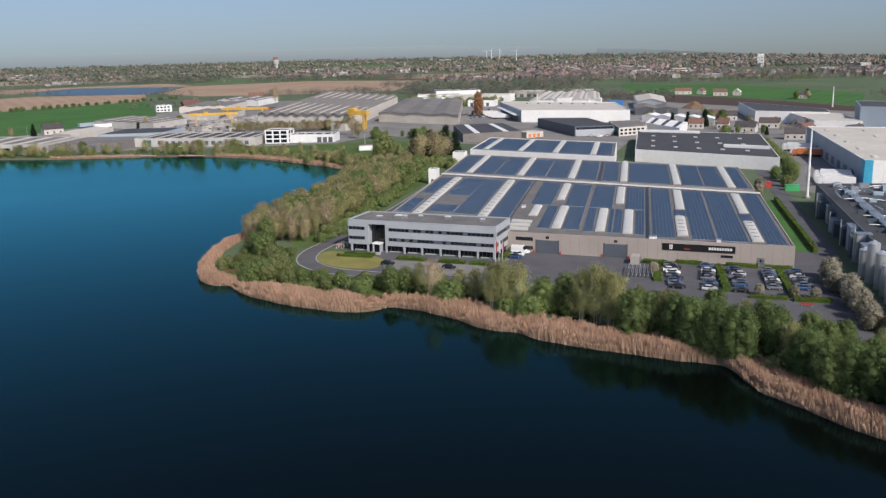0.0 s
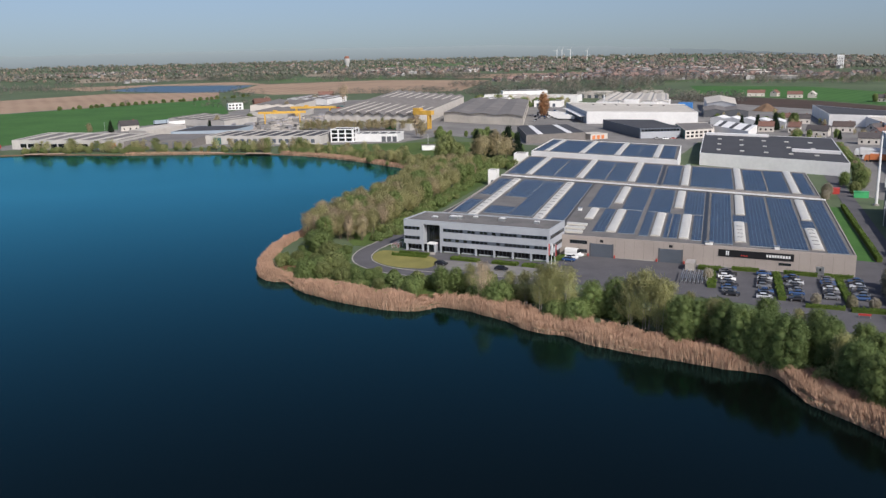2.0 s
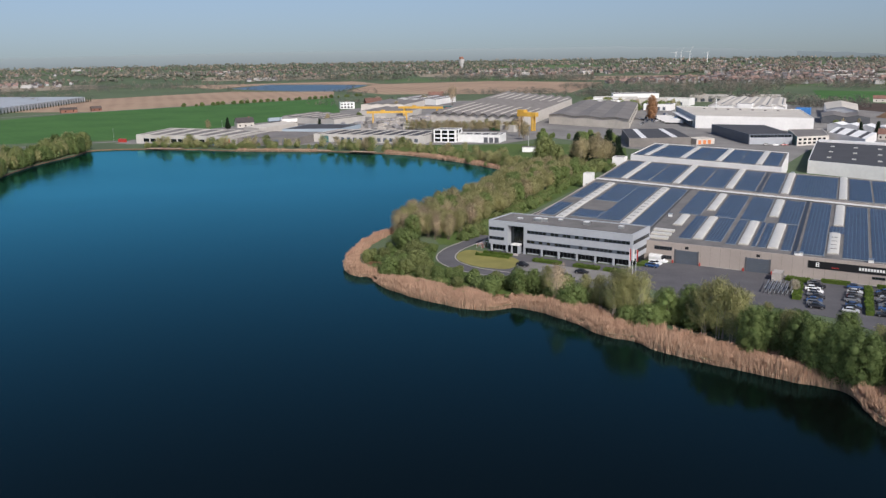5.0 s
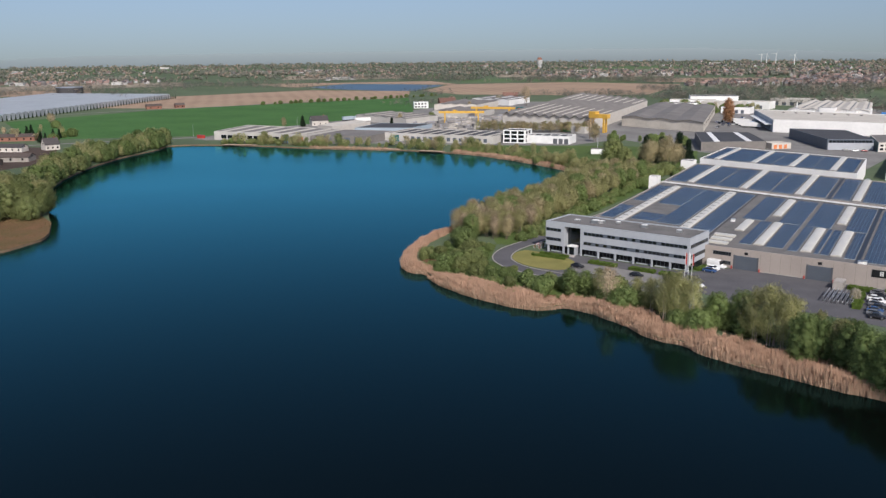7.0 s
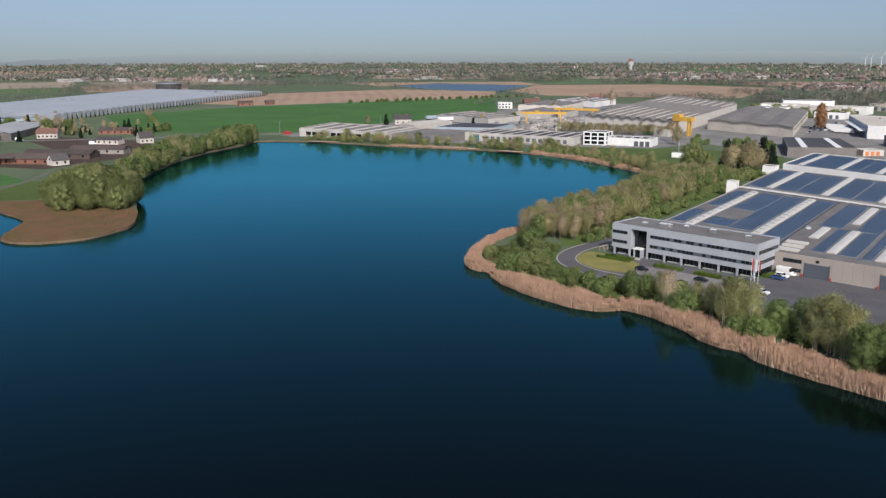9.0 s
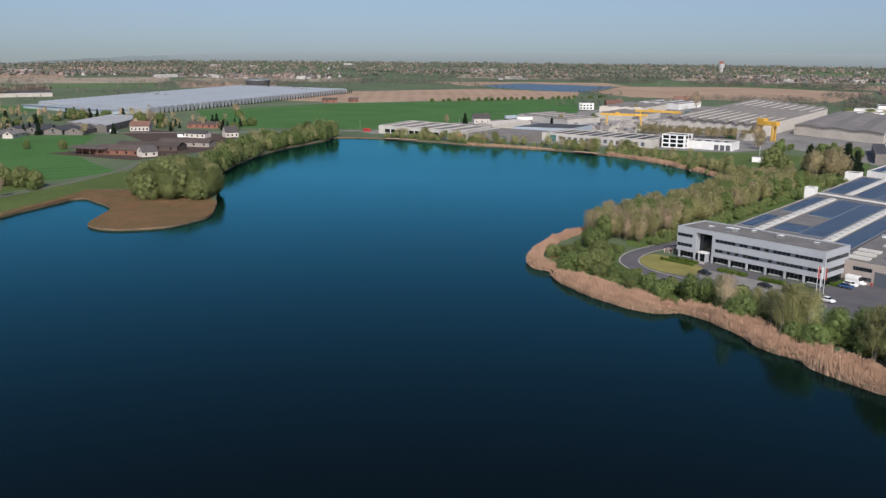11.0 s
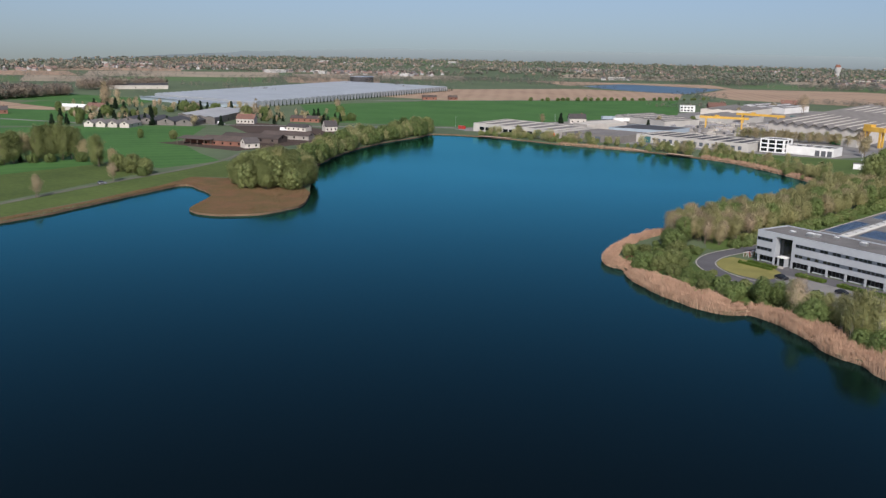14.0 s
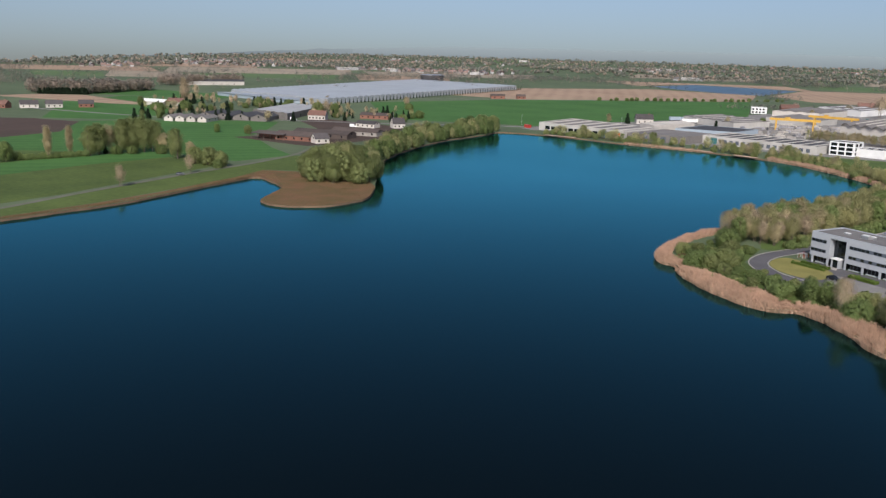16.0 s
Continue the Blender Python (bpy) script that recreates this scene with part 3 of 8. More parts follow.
sheet("bare_patch", [(-30, 201), (-21, 199.5), (-12, 203.5), (-7, 206.5), (-12, 209), (-20, 207.5), (-30, 206)], 0.06, M_HEATH, "trodden brown ground behind the reeds", "ground")
sheet("grass_east", [(98.8, 243), (104, 240), (123.5, 322), (118, 323)], 0.09, M_FIELD, "long strip of green lawn beside the hall", "lawn")
road("road_east", [(80, 168), (92, 195), (100, 219), (109, 242), (128.5, 322), (134, 345), (152, 420)], 5.5, 0.08, M_ASPHALT, "asphalt road beside the hall")
sheet("forecourt", [(-16, 233.5), (-19, 244), (-6, 240), (13.5, 233), (12, 224), (-2, 226)], 0.09, M_YARD, "grey paved parking in front of the office", "yard")

# ---- office ----
OFF = Quad((-28.2, 256.6), (15.0, 240.2), (20.0, 253.2), (-22.8, 269.2))
office = thing("office_building", "light grey three-storey office block with ribbon windows", "office building")
H = 9.6
part("upper_wall", solid(OFF.rect(0, 0, 0.143, 1), 2.15, H - 0.4), M_GREYPANEL, office)
part("upper_wall", solid(OFF.rect(0.26, 0, 1, 1), 2.15, H - 0.4), M_GREYPANEL, office)
part("upper_wall", solid(OFF.rect(0.143, 0.16, 0.26, 1), 2.15, H - 0.4), M_DARKPANEL, office, "dark recess over the entrance")
part("lintel", solid(OFF.rect(0.143, 0, 0.26, 0.16), 8.4, H - 0.4), M_GREYPANEL, office)
part("ground_storey", solid(OFF.rect(0.012, 0.09, 0.988, 0.99), -0.3, 2.15), M_GLASS, office, "set-back dark glass ground storey")
part("parapet", parapet(OFF, H - 0.4, H, 0.4), M_GREYPANEL, office)
part("roof", solid(OFF.inset(0.42), H - 0.4, H - 0.28), M_ROOFGREY, office)
for s in (0.02, 0.135, 0.265, 0.39, 0.51, 0.635, 0.76, 0.88, 0.985):
    part("column", solid(OFF.rect(s - 0.006, 0.0, s + 0.006, 0.03), 0, 2.15), M_GREYPANEL, office)
for z0 in (3.6, 6.55):
    for s0, s1 in ((0.004, 0.118), (0.285, 0.985)):
        band = part("window_band", face_box(OFF, 0, s0, s1, z0, z0 + 1.0, 0.05, 0.0), M_SLATE, office, "grey recessed band with windows")
        a = s0
        k = 0
        while a < s1 - 0.01:
            e = min(a + 0.028, s1)
            if noise.noise((a * 31, z0, 3)) > -0.28 or s1 < 0.2:
                part("pane", face_box(OFF, 0, a + 0.002, e - 0.002, z0 + 0.1, z0 + 0.92, 0.07, 0.0), M_GLASS, band)
            a = e
    for s0, s1 in ((0.05, 0.95),):
        band = part("window_band", face_box(OFF, 1, s0, s1, z0, z0 + 1.1, 0.05, 0.0), M_SLATE, office)
        for k in range(8):
            part("pane", face_box(OFF, 1, 0.06 + k * 0.11, 0.155 + k * 0.11, z0 + 0.1, z0 + 1.0, 0.07, 0.0), M_GLASS, band)
for k in range(4):
    part("recess_glazing", solid(OFF.rect(0.146 + k * 0.0285, 0.15, 0.172 + k * 0.0285, 0.165), 2.2, 8.3), M_GLASS, office, "tall dark glazing")
for s in (0.028, 0.15, 0.275, 0.40, 0.52, 0.645, 0.77, 0.89):
    part("sill_wall", solid(OFF.rect(s, 0.085, s + 0.10, 0.092), 0, 0.35), M_GREYPANEL, office)
    for k in range(4):
        part("mullion", solid(OFF.rect(s + 0.012 + k * 0.025, 0.083, s + 0.0145 + k * 0.025, 0.09), 0.5, 2.15), M_DARKPANEL, office)
part("porch_side", solid(OFF.rect(0.178, -0.06, 0.184, 0.1), 0, 2.6), M_GREYPANEL, office, "pale entrance porch")
part("porch_side", solid(OFF.rect(0.226, -0.06, 0.232, 0.1), 0, 2.6), M_GREYPANEL, office, "pale entrance porch")
part("porch_roof", solid(OFF.rect(0.175, -0.07, 0.235, 0.1), 2.6, 2.95), M_WHITE, office)
part("porch_door", solid(OFF.rect(0.186, -0.03, 0.224, -0.01), 0.05, 2.5), M_GLASS, office)
for k in range(3):
    part("step", solid(OFF.rect(0.165 - k * 0.004, -0.16 - k * 0.03, 0.245 + k * 0.004, -0.13 - k * 0.03), 0, 0.5 - k * 0.16), M_PAVE, office)
for u, v, w, h in ((0.16, 0.45, 0.9, 0.4), (0.30, 0.42, 1.2, 1.0), (0.335, 0.5, 0.8, 0.8), (0.62, 0.60, 1.0, 0.8), (0.86, 0.55, 0.8, 0.7), (0.42, 0.7, 0.7, 0.5)):
    ob = thing("roof_unit", "small pale ventilation unit on the office roof", "vent", (*OFF.at(u, v), H - 0.28), -20, "roof units")
    bm = box(bmesh.new(), -w, -w * 0.7, 0, w, w * 0.7, h)
    part("casing", bm, M_ALU, ob)
    part("cap", box(bmesh.new(), -w * 0.8, -w * 0.5, h, w * 0.8, w * 0.5, h + 0.15), M_WHITEPAINT, ob)

# ---- big hall with solar roof ----
HA = Quad((-20.9, 265.5), (92.6, 223.7), (112.4, 305.0), (0.5, 370.9))
HB = Quad((1.2, 371.4), (112.0, 308.7), (125.3, 366.5), (13.3, 431.5))
HC = Quad((14.7, 437.3), (79.0, 396.5), (91.0, 452.1), (28.0, 491.0))
hall_a = flat_building("factory_hall", HA, 5.9, M_TAN, M_ROOFGREY, "low tan factory hall with a flat grey roof", "factory hall", 0.35)
hall_b = flat_building("factory_hall", HB, 6.4, M_TAN, M_ROOFGREY, "long factory hall with a solar roof and pale eaves", "factory hall", 0.35, M_PAVE)
hall_c = flat_building("factory_hall", HC, 8.2, M_WHITE, M_ROOFGREY, "white factory hall with a solar roof", "factory hall", 0.4)
part("roof_band", solid(HA.rect(0.0, 0.985, 1, 0.999), 5.9, 6.25), M_WHITE, hall_a, "pale band between the two roofs")
part("gutter", solid(HA.rect(0.681, 0.0, 0.690, 0.985), 5.67, 5.74), M_BLACK, hall_a, "dark gutter line")
part("gutter", solid(HB.rect(0.536, 0.03, 0.546, 0.98), 6.17, 6.24), M_BLACK, hall_b, "dark gutter line")
part("gutter", solid(HA.rect(0.333, 0.12, 0.338, 0.985), 5.67, 5.73), M_ROOFDARK, hall_a, "dark gutter line")
# cladding joints along the front
for k in range(1, 28):
    s = 0.37 + k * 0.0225
    part("joint", face_box(HA, 0, s, s + 0.0006, 0.3, 5.5, 0.02, 0.0), M_TANJOINT, hall_a)
part("plinth", face_box(HA, 0, 0.36, 1.0, 0, 0.3, 0.03, 0.0), M_PAVE, hall_a)
FRONT_DOORS = ((0.425, 0.475), (0.588, 0.636))
for s0, s1 in FRONT_DOORS:
    door = part("sector_door", face_box(HA, 0, s0, s1, 0.05, 3.9, 0.05, 0.0), M_SLATE, hall_a, "slate-blue sectional door")
    for z in (0.7, 1.35, 2.0, 2.65, 3.3):
        part("rail", face_box(HA, 0, s0, s1, z, z + 0.06, 0.08, 0.0), M_DARKPANEL, door)
    part("door_frame", face_box(HA, 0, s0 - 0.004, s0, 0.05, 4.05, 0.1, 0.0), M_DARKPANEL, door)
    part("door_frame", face_box(HA, 0, s1, s1 + 0.004, 0.05, 4.05, 0.1, 0.0), M_DARKPANEL, door)
    mid = (s0 + s1) / 2
    part("number_plate", face_box(HA, 0, mid - 0.004, mid + 0.004, 4.35, 5.1, 0.06, 0.0), M_BLACK, hall_a, "small black plate over the door")
    for e in (s0 - 0.008, s1 + 0.006):
        part("bollard", face_box(HA, 0, e, e + 0.003, 0, 0.9, 0.5, -0.2), M_RED, hall_a, "red bollard")
for z0 in (0.9, 3.5):
    band = part("window_band", face_box(HA, 0, 0.372, 0.415, z0, z0 + 1.1, 0.05, 0.0), M_DARKPANEL, hall_a)
    for k in range(7):
        part("pane", face_box(HA, 0, 0.373 + k * 0.006, 0.3782 + k * 0.006, z0 + 0.1, z0 + 1.0, 0.08, 0.0), M_GLASS, band)
# fascia sign
sign = part("fascia", face_box(HA, 0, 0.718, 0.877, 3.1, 5.0, 0.14, 0.0), M_BLACK, hall_a, "long black fascia sign")
win = part("window_band", face_box(HA, 0, 0.846, 0.872, 1.75, 2.5, 0.05, 0.0), M_DARKPANEL, hall_a)
for k in range(4):
    part("pane", face_box(HA, 0, 0.847 + k * 0.0063, 0.8525 + k * 0.0063, 1.85, 2.4, 0.08, 0.0), M_GLASS, win)
part("side_door", face_box(HA, 0, 0.923, 0.939, 0.1, 2.3, 0.06, 0.0), M_ALU, hall_a, "grey steel door with a window")
part("side_door_pane", face_box(HA, 0, 0.929, 0.933, 1.1, 1.9, 0.09, 0.0), M_GLASS, hall_a)


def sign_shape(s0, s1, z0, z1, material, name, label=""):
    part(name, face_box(HA, 0, s0, s1, z0, z1, 0.17, 0.0), material, hall_a, label)


# emblem: two stacked open squares, as a plain shape
for z in (3.5, 4.08):
    for s0, s1, z0, z1 in ((0.734, 0.7365, z, z + 0.58), (0.7385, 0.741, z, z + 0.58), (0.734, 0.741, z + 0.46, z + 0.6), (0.734, 0.741, z - 0.02, z + 0.1)):
        sign_shape(s0, s1, z0, z1, M_WHITEPAINT, "emblem", "white emblem")
# name of the firm, as plain letter-sized bars
for k in range(9):
    s = 0.820 + k * 0.0057
    sign_shape(s, s + 0.0042, 3.72, 4.45, M_WHITEPAINT, "sign_bar", "white bar on the sign")
sign_shape(0.766, 0.781, 3.48, 3.56, M_RED, "underline", "thin red line on the sign")
for k in range(3):
    sign_shape(0.766 + k * 0.0052, 0.770 + k * 0.0052, 3.64, 3.82, M_RED, "sign_bar", "small red bar on the sign")


def skylight(parent, q, u, v0, v1, w, z, ribs=True):
    """A vaulted rooflight along v: kerb, milky shell and cross bars."""
    hw = w / q.w / 2
    kerb = part("rooflight", solid(q.rect(u - hw, v0, u + hw, v1), z, z + 0.25), M_PAVE, parent, "vaulted milky rooflight")
    verts, faces, n = [], [], 7
    rows = max(2, int((v1 - v0) * q.d / 4))
    for r in range(rows + 1):
        v = v0 + (v1 - v0) * r / rows
        for k in range(n):
            a = math.pi * k / (n - 1)
            x, y = q.at(u - hw * 0.93 * math.cos(a), v)
            verts.append((x, y, z + 0.25 + 0.28 * math.sin(a)))
    for r in range(rows):
        for k in range(n - 1):
            i = r * n + k
            faces.append((i, i + 1, i + n + 1, i + n))
    faces += [tuple(range(n)), tuple(rows * n + k for k in range(n))]
    raw("shell", verts, faces, M_SKYLIGHT, kerb)
    if ribs:
        step = 5.5 / q.d
        v = v0 + step
        while v < v1 - step / 2:
            part("bar", solid(q.rect(u - hw * 0.5, v, u + hw * 0.5, v + 0.25 / q.d), z + 0.45, z + 0.6), M_FIBRE, kerb)
            v += step
    return kerb


ZA, ZB, ZC = 5.67, 6.17, 7.92
for u, v0, v1, w, ribs in ((0.072, 0.15, 0.93, 3.4, True), (0.258, 0.15, 0.94, 3.4, True), (0.464, 0.085, 0.455, 3.0, False), (0.444, 0.575, 0.935, 3.0, False),
                           (0.3905, 0.26, 0.445, 3.0, False), (0.572, 0.075, 0.45, 3.0, False), (0.611, 0.57, 0.935, 3.0, False), (0.638, 0.065, 0.455, 3.0, False),
                           (0.7705, 0.53, 0.945, 3.0, False), (0.7655, 0.075, 0.39, 3.2, True), (0.9285, 0.52, 0.94, 3.0, False), (0.9275, 0.045, 0.365, 3.2, True)):
    skylight(hall_a, HA, u, v0, v1, w, ZA, ribs)
for k in range(3):
    part("flat_rooflight", solid(HA.rect(0.349 - k * 0.002, 0.040 + k * 0.055, 0.397, 0.068 + k * 0.055), ZA, ZA + 0.45), M_SKYLIGHT, hall_a, "flat white rooflight")
for u in (0.090, 0.275, 0.450, 0.619, 0.782, 0.939):
    skylight(hall_b, HB, u, 0.05, 0.985, 3.0, ZB, False)
for u in (0.103, 0.36, 0.604, 0.858):
    skylight(hall_c, HC, u, 0.06, 0.98, 3.0, ZC, False)

# solar panels in blocks, each tilted a little, with thin pale gaps between them
BLOCKS_A = [(0.004, 0.225, 0.047, 0.455), (0.012, 0.565, 0.052, 0.92), (0.093, 0.245, 0.168, 0.37), (0.096, 0.56, 0.17, 0.94), (0.172, 0.235, 0.237, 0.94),
            (0.277, 0.16, 0.330, 0.955), (0.366, 0.475, 0.424, 0.95), (0.418, 0.085, 0.447, 0.46), (0.481, 0.085, 0.520, 0.46), (0.463, 0.475, 0.520, 0.95),
            (0.532, 0.07, 0.554, 0.46), (0.532, 0.475, 0.592, 0.95), (0.590, 0.07, 0.600, 0.46), (0.604, 0.07, 0.622, 0.46), (0.628, 0.475, 0.678, 0.95), (0.656, 0.06, 0.678, 0.46),
            (0.697, 0.04, 0.748, 0.955), (0.752, 0.40, 0.79, 0.515), (0.786, 0.04, 0.838, 0.955), (0.845, 0.035, 0.908, 0.955), (0.912, 0.375, 0.942, 0.51), (0.946, 0.02, 0.988, 0.975)]
BLOCKS_B = [(0.012, 0.06, 0.072, 0.95), (0.108, 0.06, 0.178, 0.95), (0.184, 0.06, 0.256, 0.95), (0.292, 0.06, 0.36, 0.95), (0.366, 0.06, 0.432, 0.95), (0.468, 0.06, 0.53, 0.95),
            (0.552, 0.06, 0.60, 0.95), (0.637, 0.06, 0.764, 0.95), (0.80, 0.06, 0.86, 0.95), (0.866, 0.06, 0.922, 0.95), (0.956, 0.06, 0.988, 0.95)]
BLOCKS_C = [(0.02, 0.08, 0.08, 0.92), (0.13, 0.08, 0.335, 0.92), (0.385, 0.08, 0.475, 0.92), (0.482, 0.08, 0.578, 0.92), (0.63, 0.08, 0.73, 0.92), (0.737, 0.08, 0.832, 0.92), (0.885, 0.08, 0.975, 0.92)]


def panel_verts(q, u0, v0, u1, v1, z):
    p = q.rect(u0, v0, u1, v1)
    lift = (0.105, 0.105, 0.115, 0.115)
    lo = [(x, y, z + h) for (x, y), h in zip(p, lift)]
    return lo + [(x, y, h + 0.03) for x, y, h in lo]


PANEL_FACES = [(4, 5, 6, 7), (0, 1, 5, 4), (1, 2, 6, 5), (2, 3, 7, 6), (3, 0, 4, 7)]
single = 0


def panel_field(q, blocks, z, parent, pick, pw=1.05, pd=2.5):
    """Rows of panels; those in the picked stretch of the roof are parts of their own."""
    global single
    verts, faces = [], []
    for u0, v0, u1, v1 in blocks:
        nu, nv = max(1, round((u1 - u0) * q.w / pw)), max(1, round((v1 - v0) * q.d / pd))
        du, dv = (u1 - u0) / nu, (v1 - v0) / nv
        gu, gv = 0.05 / q.w, 0.22 / q.d
        part("mounting_rail", solid(q.rect(u0, v0, u1, v1), z, z + 0.10), M_ALU_DULL, parent, "grey mounting rails under the panels")
        for i in range(nu):
            for j in range(nv):
                a, b = u0 + i * du, v0 + j * dv
                pv = panel_verts(q, a + gu, b + gv, a + du - gu, b + dv - gv, z)
                if pick(a, b) and single < 290:
                    single += 1
                    raw("solar_panel", pv, PANEL_FACES, M_PANEL, parent)
                else:
                    k = len(verts)
                    verts += pv
                    faces += [tuple(k + e for e in f) for f in PANEL_FACES]
    ob = raw("panel_field", verts, faces, M_PANEL, parent, "rows of dark blue solar panels")
    tagged(ob, kind="stuff")


M_ALU_DULL = mat("dull_mounting_rails", (0.27, 0.315, 0.36), (0.20, 0.24, 0.28), rough=0.7, size=4)
panel_field(HA, BLOCKS_A, ZA, hall_a, lambda u, v: v < 0.2 and u > 0.41)
panel_field(HB, BLOCKS_B, ZB, hall_b, lambda u, v: False)
panel_field(HC, BLOCKS_C, ZC, hall_c, lambda u, v: False)
for q, u, v, z in ((HA, 0.352, 0.40, ZA), (HA, 0.693, 0.012, ZA), (HA, 0.842, 0.02, ZA), (HB, 0.62, 0.97, ZB), (HA, 0.70, 0.02, ZA)):
    ob = thing("roof_hatch", "small white box on the hall roof", "roof hatch", (*q.at(u, v), z), -18, "roof boxes")
    part("casing", box(bmesh.new(), -0.6, -0.5, 0, 0.6, 0.5, 0.8), M_WHITEPAINT, ob)
    part("lid", box(bmesh.new(), -0.7, -0.6, 0.8, 0.7, 0.6, 0.95), M_ALU, ob)
for x, y, w, h in ((-3.2, 381.5, 4.0, 6.8), (9.5, 434, 6.0, 7.6)):
    q = rectangle(x, y, w, w, -14)
    ob = flat_building("stair_tower", q, h, M_WHITE, M_ROOFGREY, "small white box building beside the hall", "building", 0.3)
    part("door", face_box(q, 0, 0.3, 0.6, 0.1, 2.3, 0.05, 0), M_DARKPANEL, ob)

# ---- neighbouring halls on the right ----
BK = Quad((97.4, 438.1), (153.6, 394.7), (181, 497), (119, 530))
black_hall = flat_building("warehouse", BK, 6.2, M_WHITE, M_ROOFDARK, "long cream warehouse with a black flat roof", "warehouse", 0.3)
for i in range(5):
    for j in range(3):
        part("roof_dome", solid(BK.rect(0.12 + i * 0.17, 0.18 + j * 0.26, 0.15 + i * 0.17, 0.21 + j * 0.26), 6.0, 6.35), M_SKYLIGHT, black_hall)
part("upstand", solid(BK.rect(0.66, 0.3, 0.98, 0.33), 6.0, 7.4), M_WHITE, black_hall, "white upstand on the roof")
part("upstand", solid(BK.rect(0.02, 0.93, 0.52, 0.97), 6.0, 7.2), M_WHITE, black_hall, "white upstand on the roof")
DF = Quad((109.5, 214), (178, 190), (204, 300), (134.5, 311))
dark_factory = flat_building("processing_plant", DF, 8.0, M_PLANT, M_ROOFDARK, "blue-grey processing plant with a dark cluttered roof", "factory", 0.4)
FRONT2 = Quad((96, 166), (150, 140), (172, 190), (109, 213.5))
plant2 = flat_building("processing_plant", FRONT2, 7.0, M_PLANT, M_ROOFDARK, "blue-grey processing plant wing behind blossoming trees", "factory", 0.4)
v = 0.03
k = 0
while v < 0.94:  # projecting plant boxes of many sizes along the wall
    k += 1
    dv, w = 0.02 + 0.05 * rng.rand(), 0.012 + 0.03 * rng.rand()
    h = 3.0 + 5.0 * rng.rand()
    bx = part("duct_box", solid(DF.rect(-w, v, 0.02, v + dv), 0, h), (M_PLANT, M_BLUEGREY, M_PLANT, M_STEEL)[k % 4], dark_factory, "projecting plant box")
    if k % 2:
        part("cap", solid(DF.rect(-w - 0.003, v - 0.002, 0.02, v + dv + 0.002), h, h + 0.25), M_ALU, bx)
    if k % 3 == 0:
        at = DF.at(-w - 0.006, v + dv / 2)
        part("riser_pipe", tube(bmesh.new(), (*at, 0), (*at, h + 2.5), 0.18, 0.18, 6), M_STEEL, bx)
    v += dv + 0.012 + 0.02 * rng.rand()
for k in range(26):  # small pipes, vents and walkways on the roof
    u, v = 0.02 + 0.24 * rng.rand(), 0.03 + 0.9 * rng.rand()
    a, c = DF.at(u, v), DF.at(u + (0.10 if k % 2 else 0.0), v + (0.0 if k % 2 else 0.10))
    part("pipe", tube(bmesh.new(), (*a, 8.0 + 1.2 * rng.rand()), (*c, 8.0 + 1.2 * rng.rand()), 0.13, 0.13, 6), (M_STEEL, M_WHITEPAINT)[k % 2], dark_factory)
for k in range(14):
    at = DF.at(0.1 + 0.8 * rng.rand(), 0.05 + 0.9 * rng.rand())
    part("vent", tube(bmesh.new(), (*at, 7.7), (*at, 8.9), 0.5, 0.6, 10), M_ALU, dark_factory)
bmr = bmesh.new()
for k in range(3):
    for j in range(2):
        a, c = DF.at(0.09 + 0.012 * k, 0.08 + 0.06 * k), DF.at(0.09 + 0.012 * k, 0.93 - 0.1 * k)
        tube(bmr, (*a, 8.5 + 0.5 * j), (*c, 8.5 + 0.5 * j), 0.17, 0.17, 6)
part("pipe_run", bmr, M_STEEL, dark_factory, "silver pipes along the roof")
for k in range(7):
    v = 0.05 + k * 0.13
    part("pipe_trestle", solid(DF.rect(0.05, v, 0.22, v + 0.006), 7.7, 8.9), M_PLANT, dark_factory)
for k in range(16):
    u, v = 0.06 + 0.3 * rng.rand(), 0.04 + 0.9 * rng.rand()
    part("roof_unit", solid(DF.rect(u, v, u + 0.02 + 0.03 * rng.rand(), v + 0.015 + 0.02 * rng.rand()), 7.7, 8.6 + 1.4 * rng.rand()), (M_STEEL, M_ALU, M_BLUEGREY)[k % 3], dark_factory)
for k, (u, v, w) in enumerate(((0.45, 0.3, 0.4), (0.45, 0.55, 0.45), (0.4, 0.75, 0.5))):
    part("roof_ridge", solid(DF.rect(u, v, u + w, v + 0.012), 7.7, 8.3), M_WHITE, dark_factory, "white roof upstand")


def silo(at, r, h):
    ob = thing("silo", "tall stainless steel silo beside the plant", "silo", (*at, 0), 0, "silos")
    bm = bmesh.new()
    tube(bm, (0, 0, 0), (0, 0, h), r, r, 20)
    part("shell", bm, M_STEEL, ob)
    part("cone", tube(bmesh.new(), (0, 0, h), (0, 0, h + r * 0.5), r, r * 0.15, 20), M_STEEL, ob)
    for z in (h * 0.33, h * 0.66, h - 0.2):
        part("band", tube(bmesh.new(), (0, 0, z), (0, 0, z + 0.12), r + 0.05, r + 0.05, 20), M_ALU, ob)
    bm = bmesh.new()
    for dx in (-0.25, 0.25):
        tube(bm, (dx, -r - 0.15, 0), (dx, -r - 0.15, h + 0.6), 0.04, 0.04, 5)
    part("ladder", bm, M_ALU, ob)


for at, r, h in (((106.5, 214.5), 1.3, 7.0), ((105.6, 208.5), 1.5, 10.0), ((105.0, 203.0), 1.4, 8.8), ((101.5, 191), 1.3, 8.0), ((103.2, 197), 1.2, 7.4)):
    silo(at, r, h)


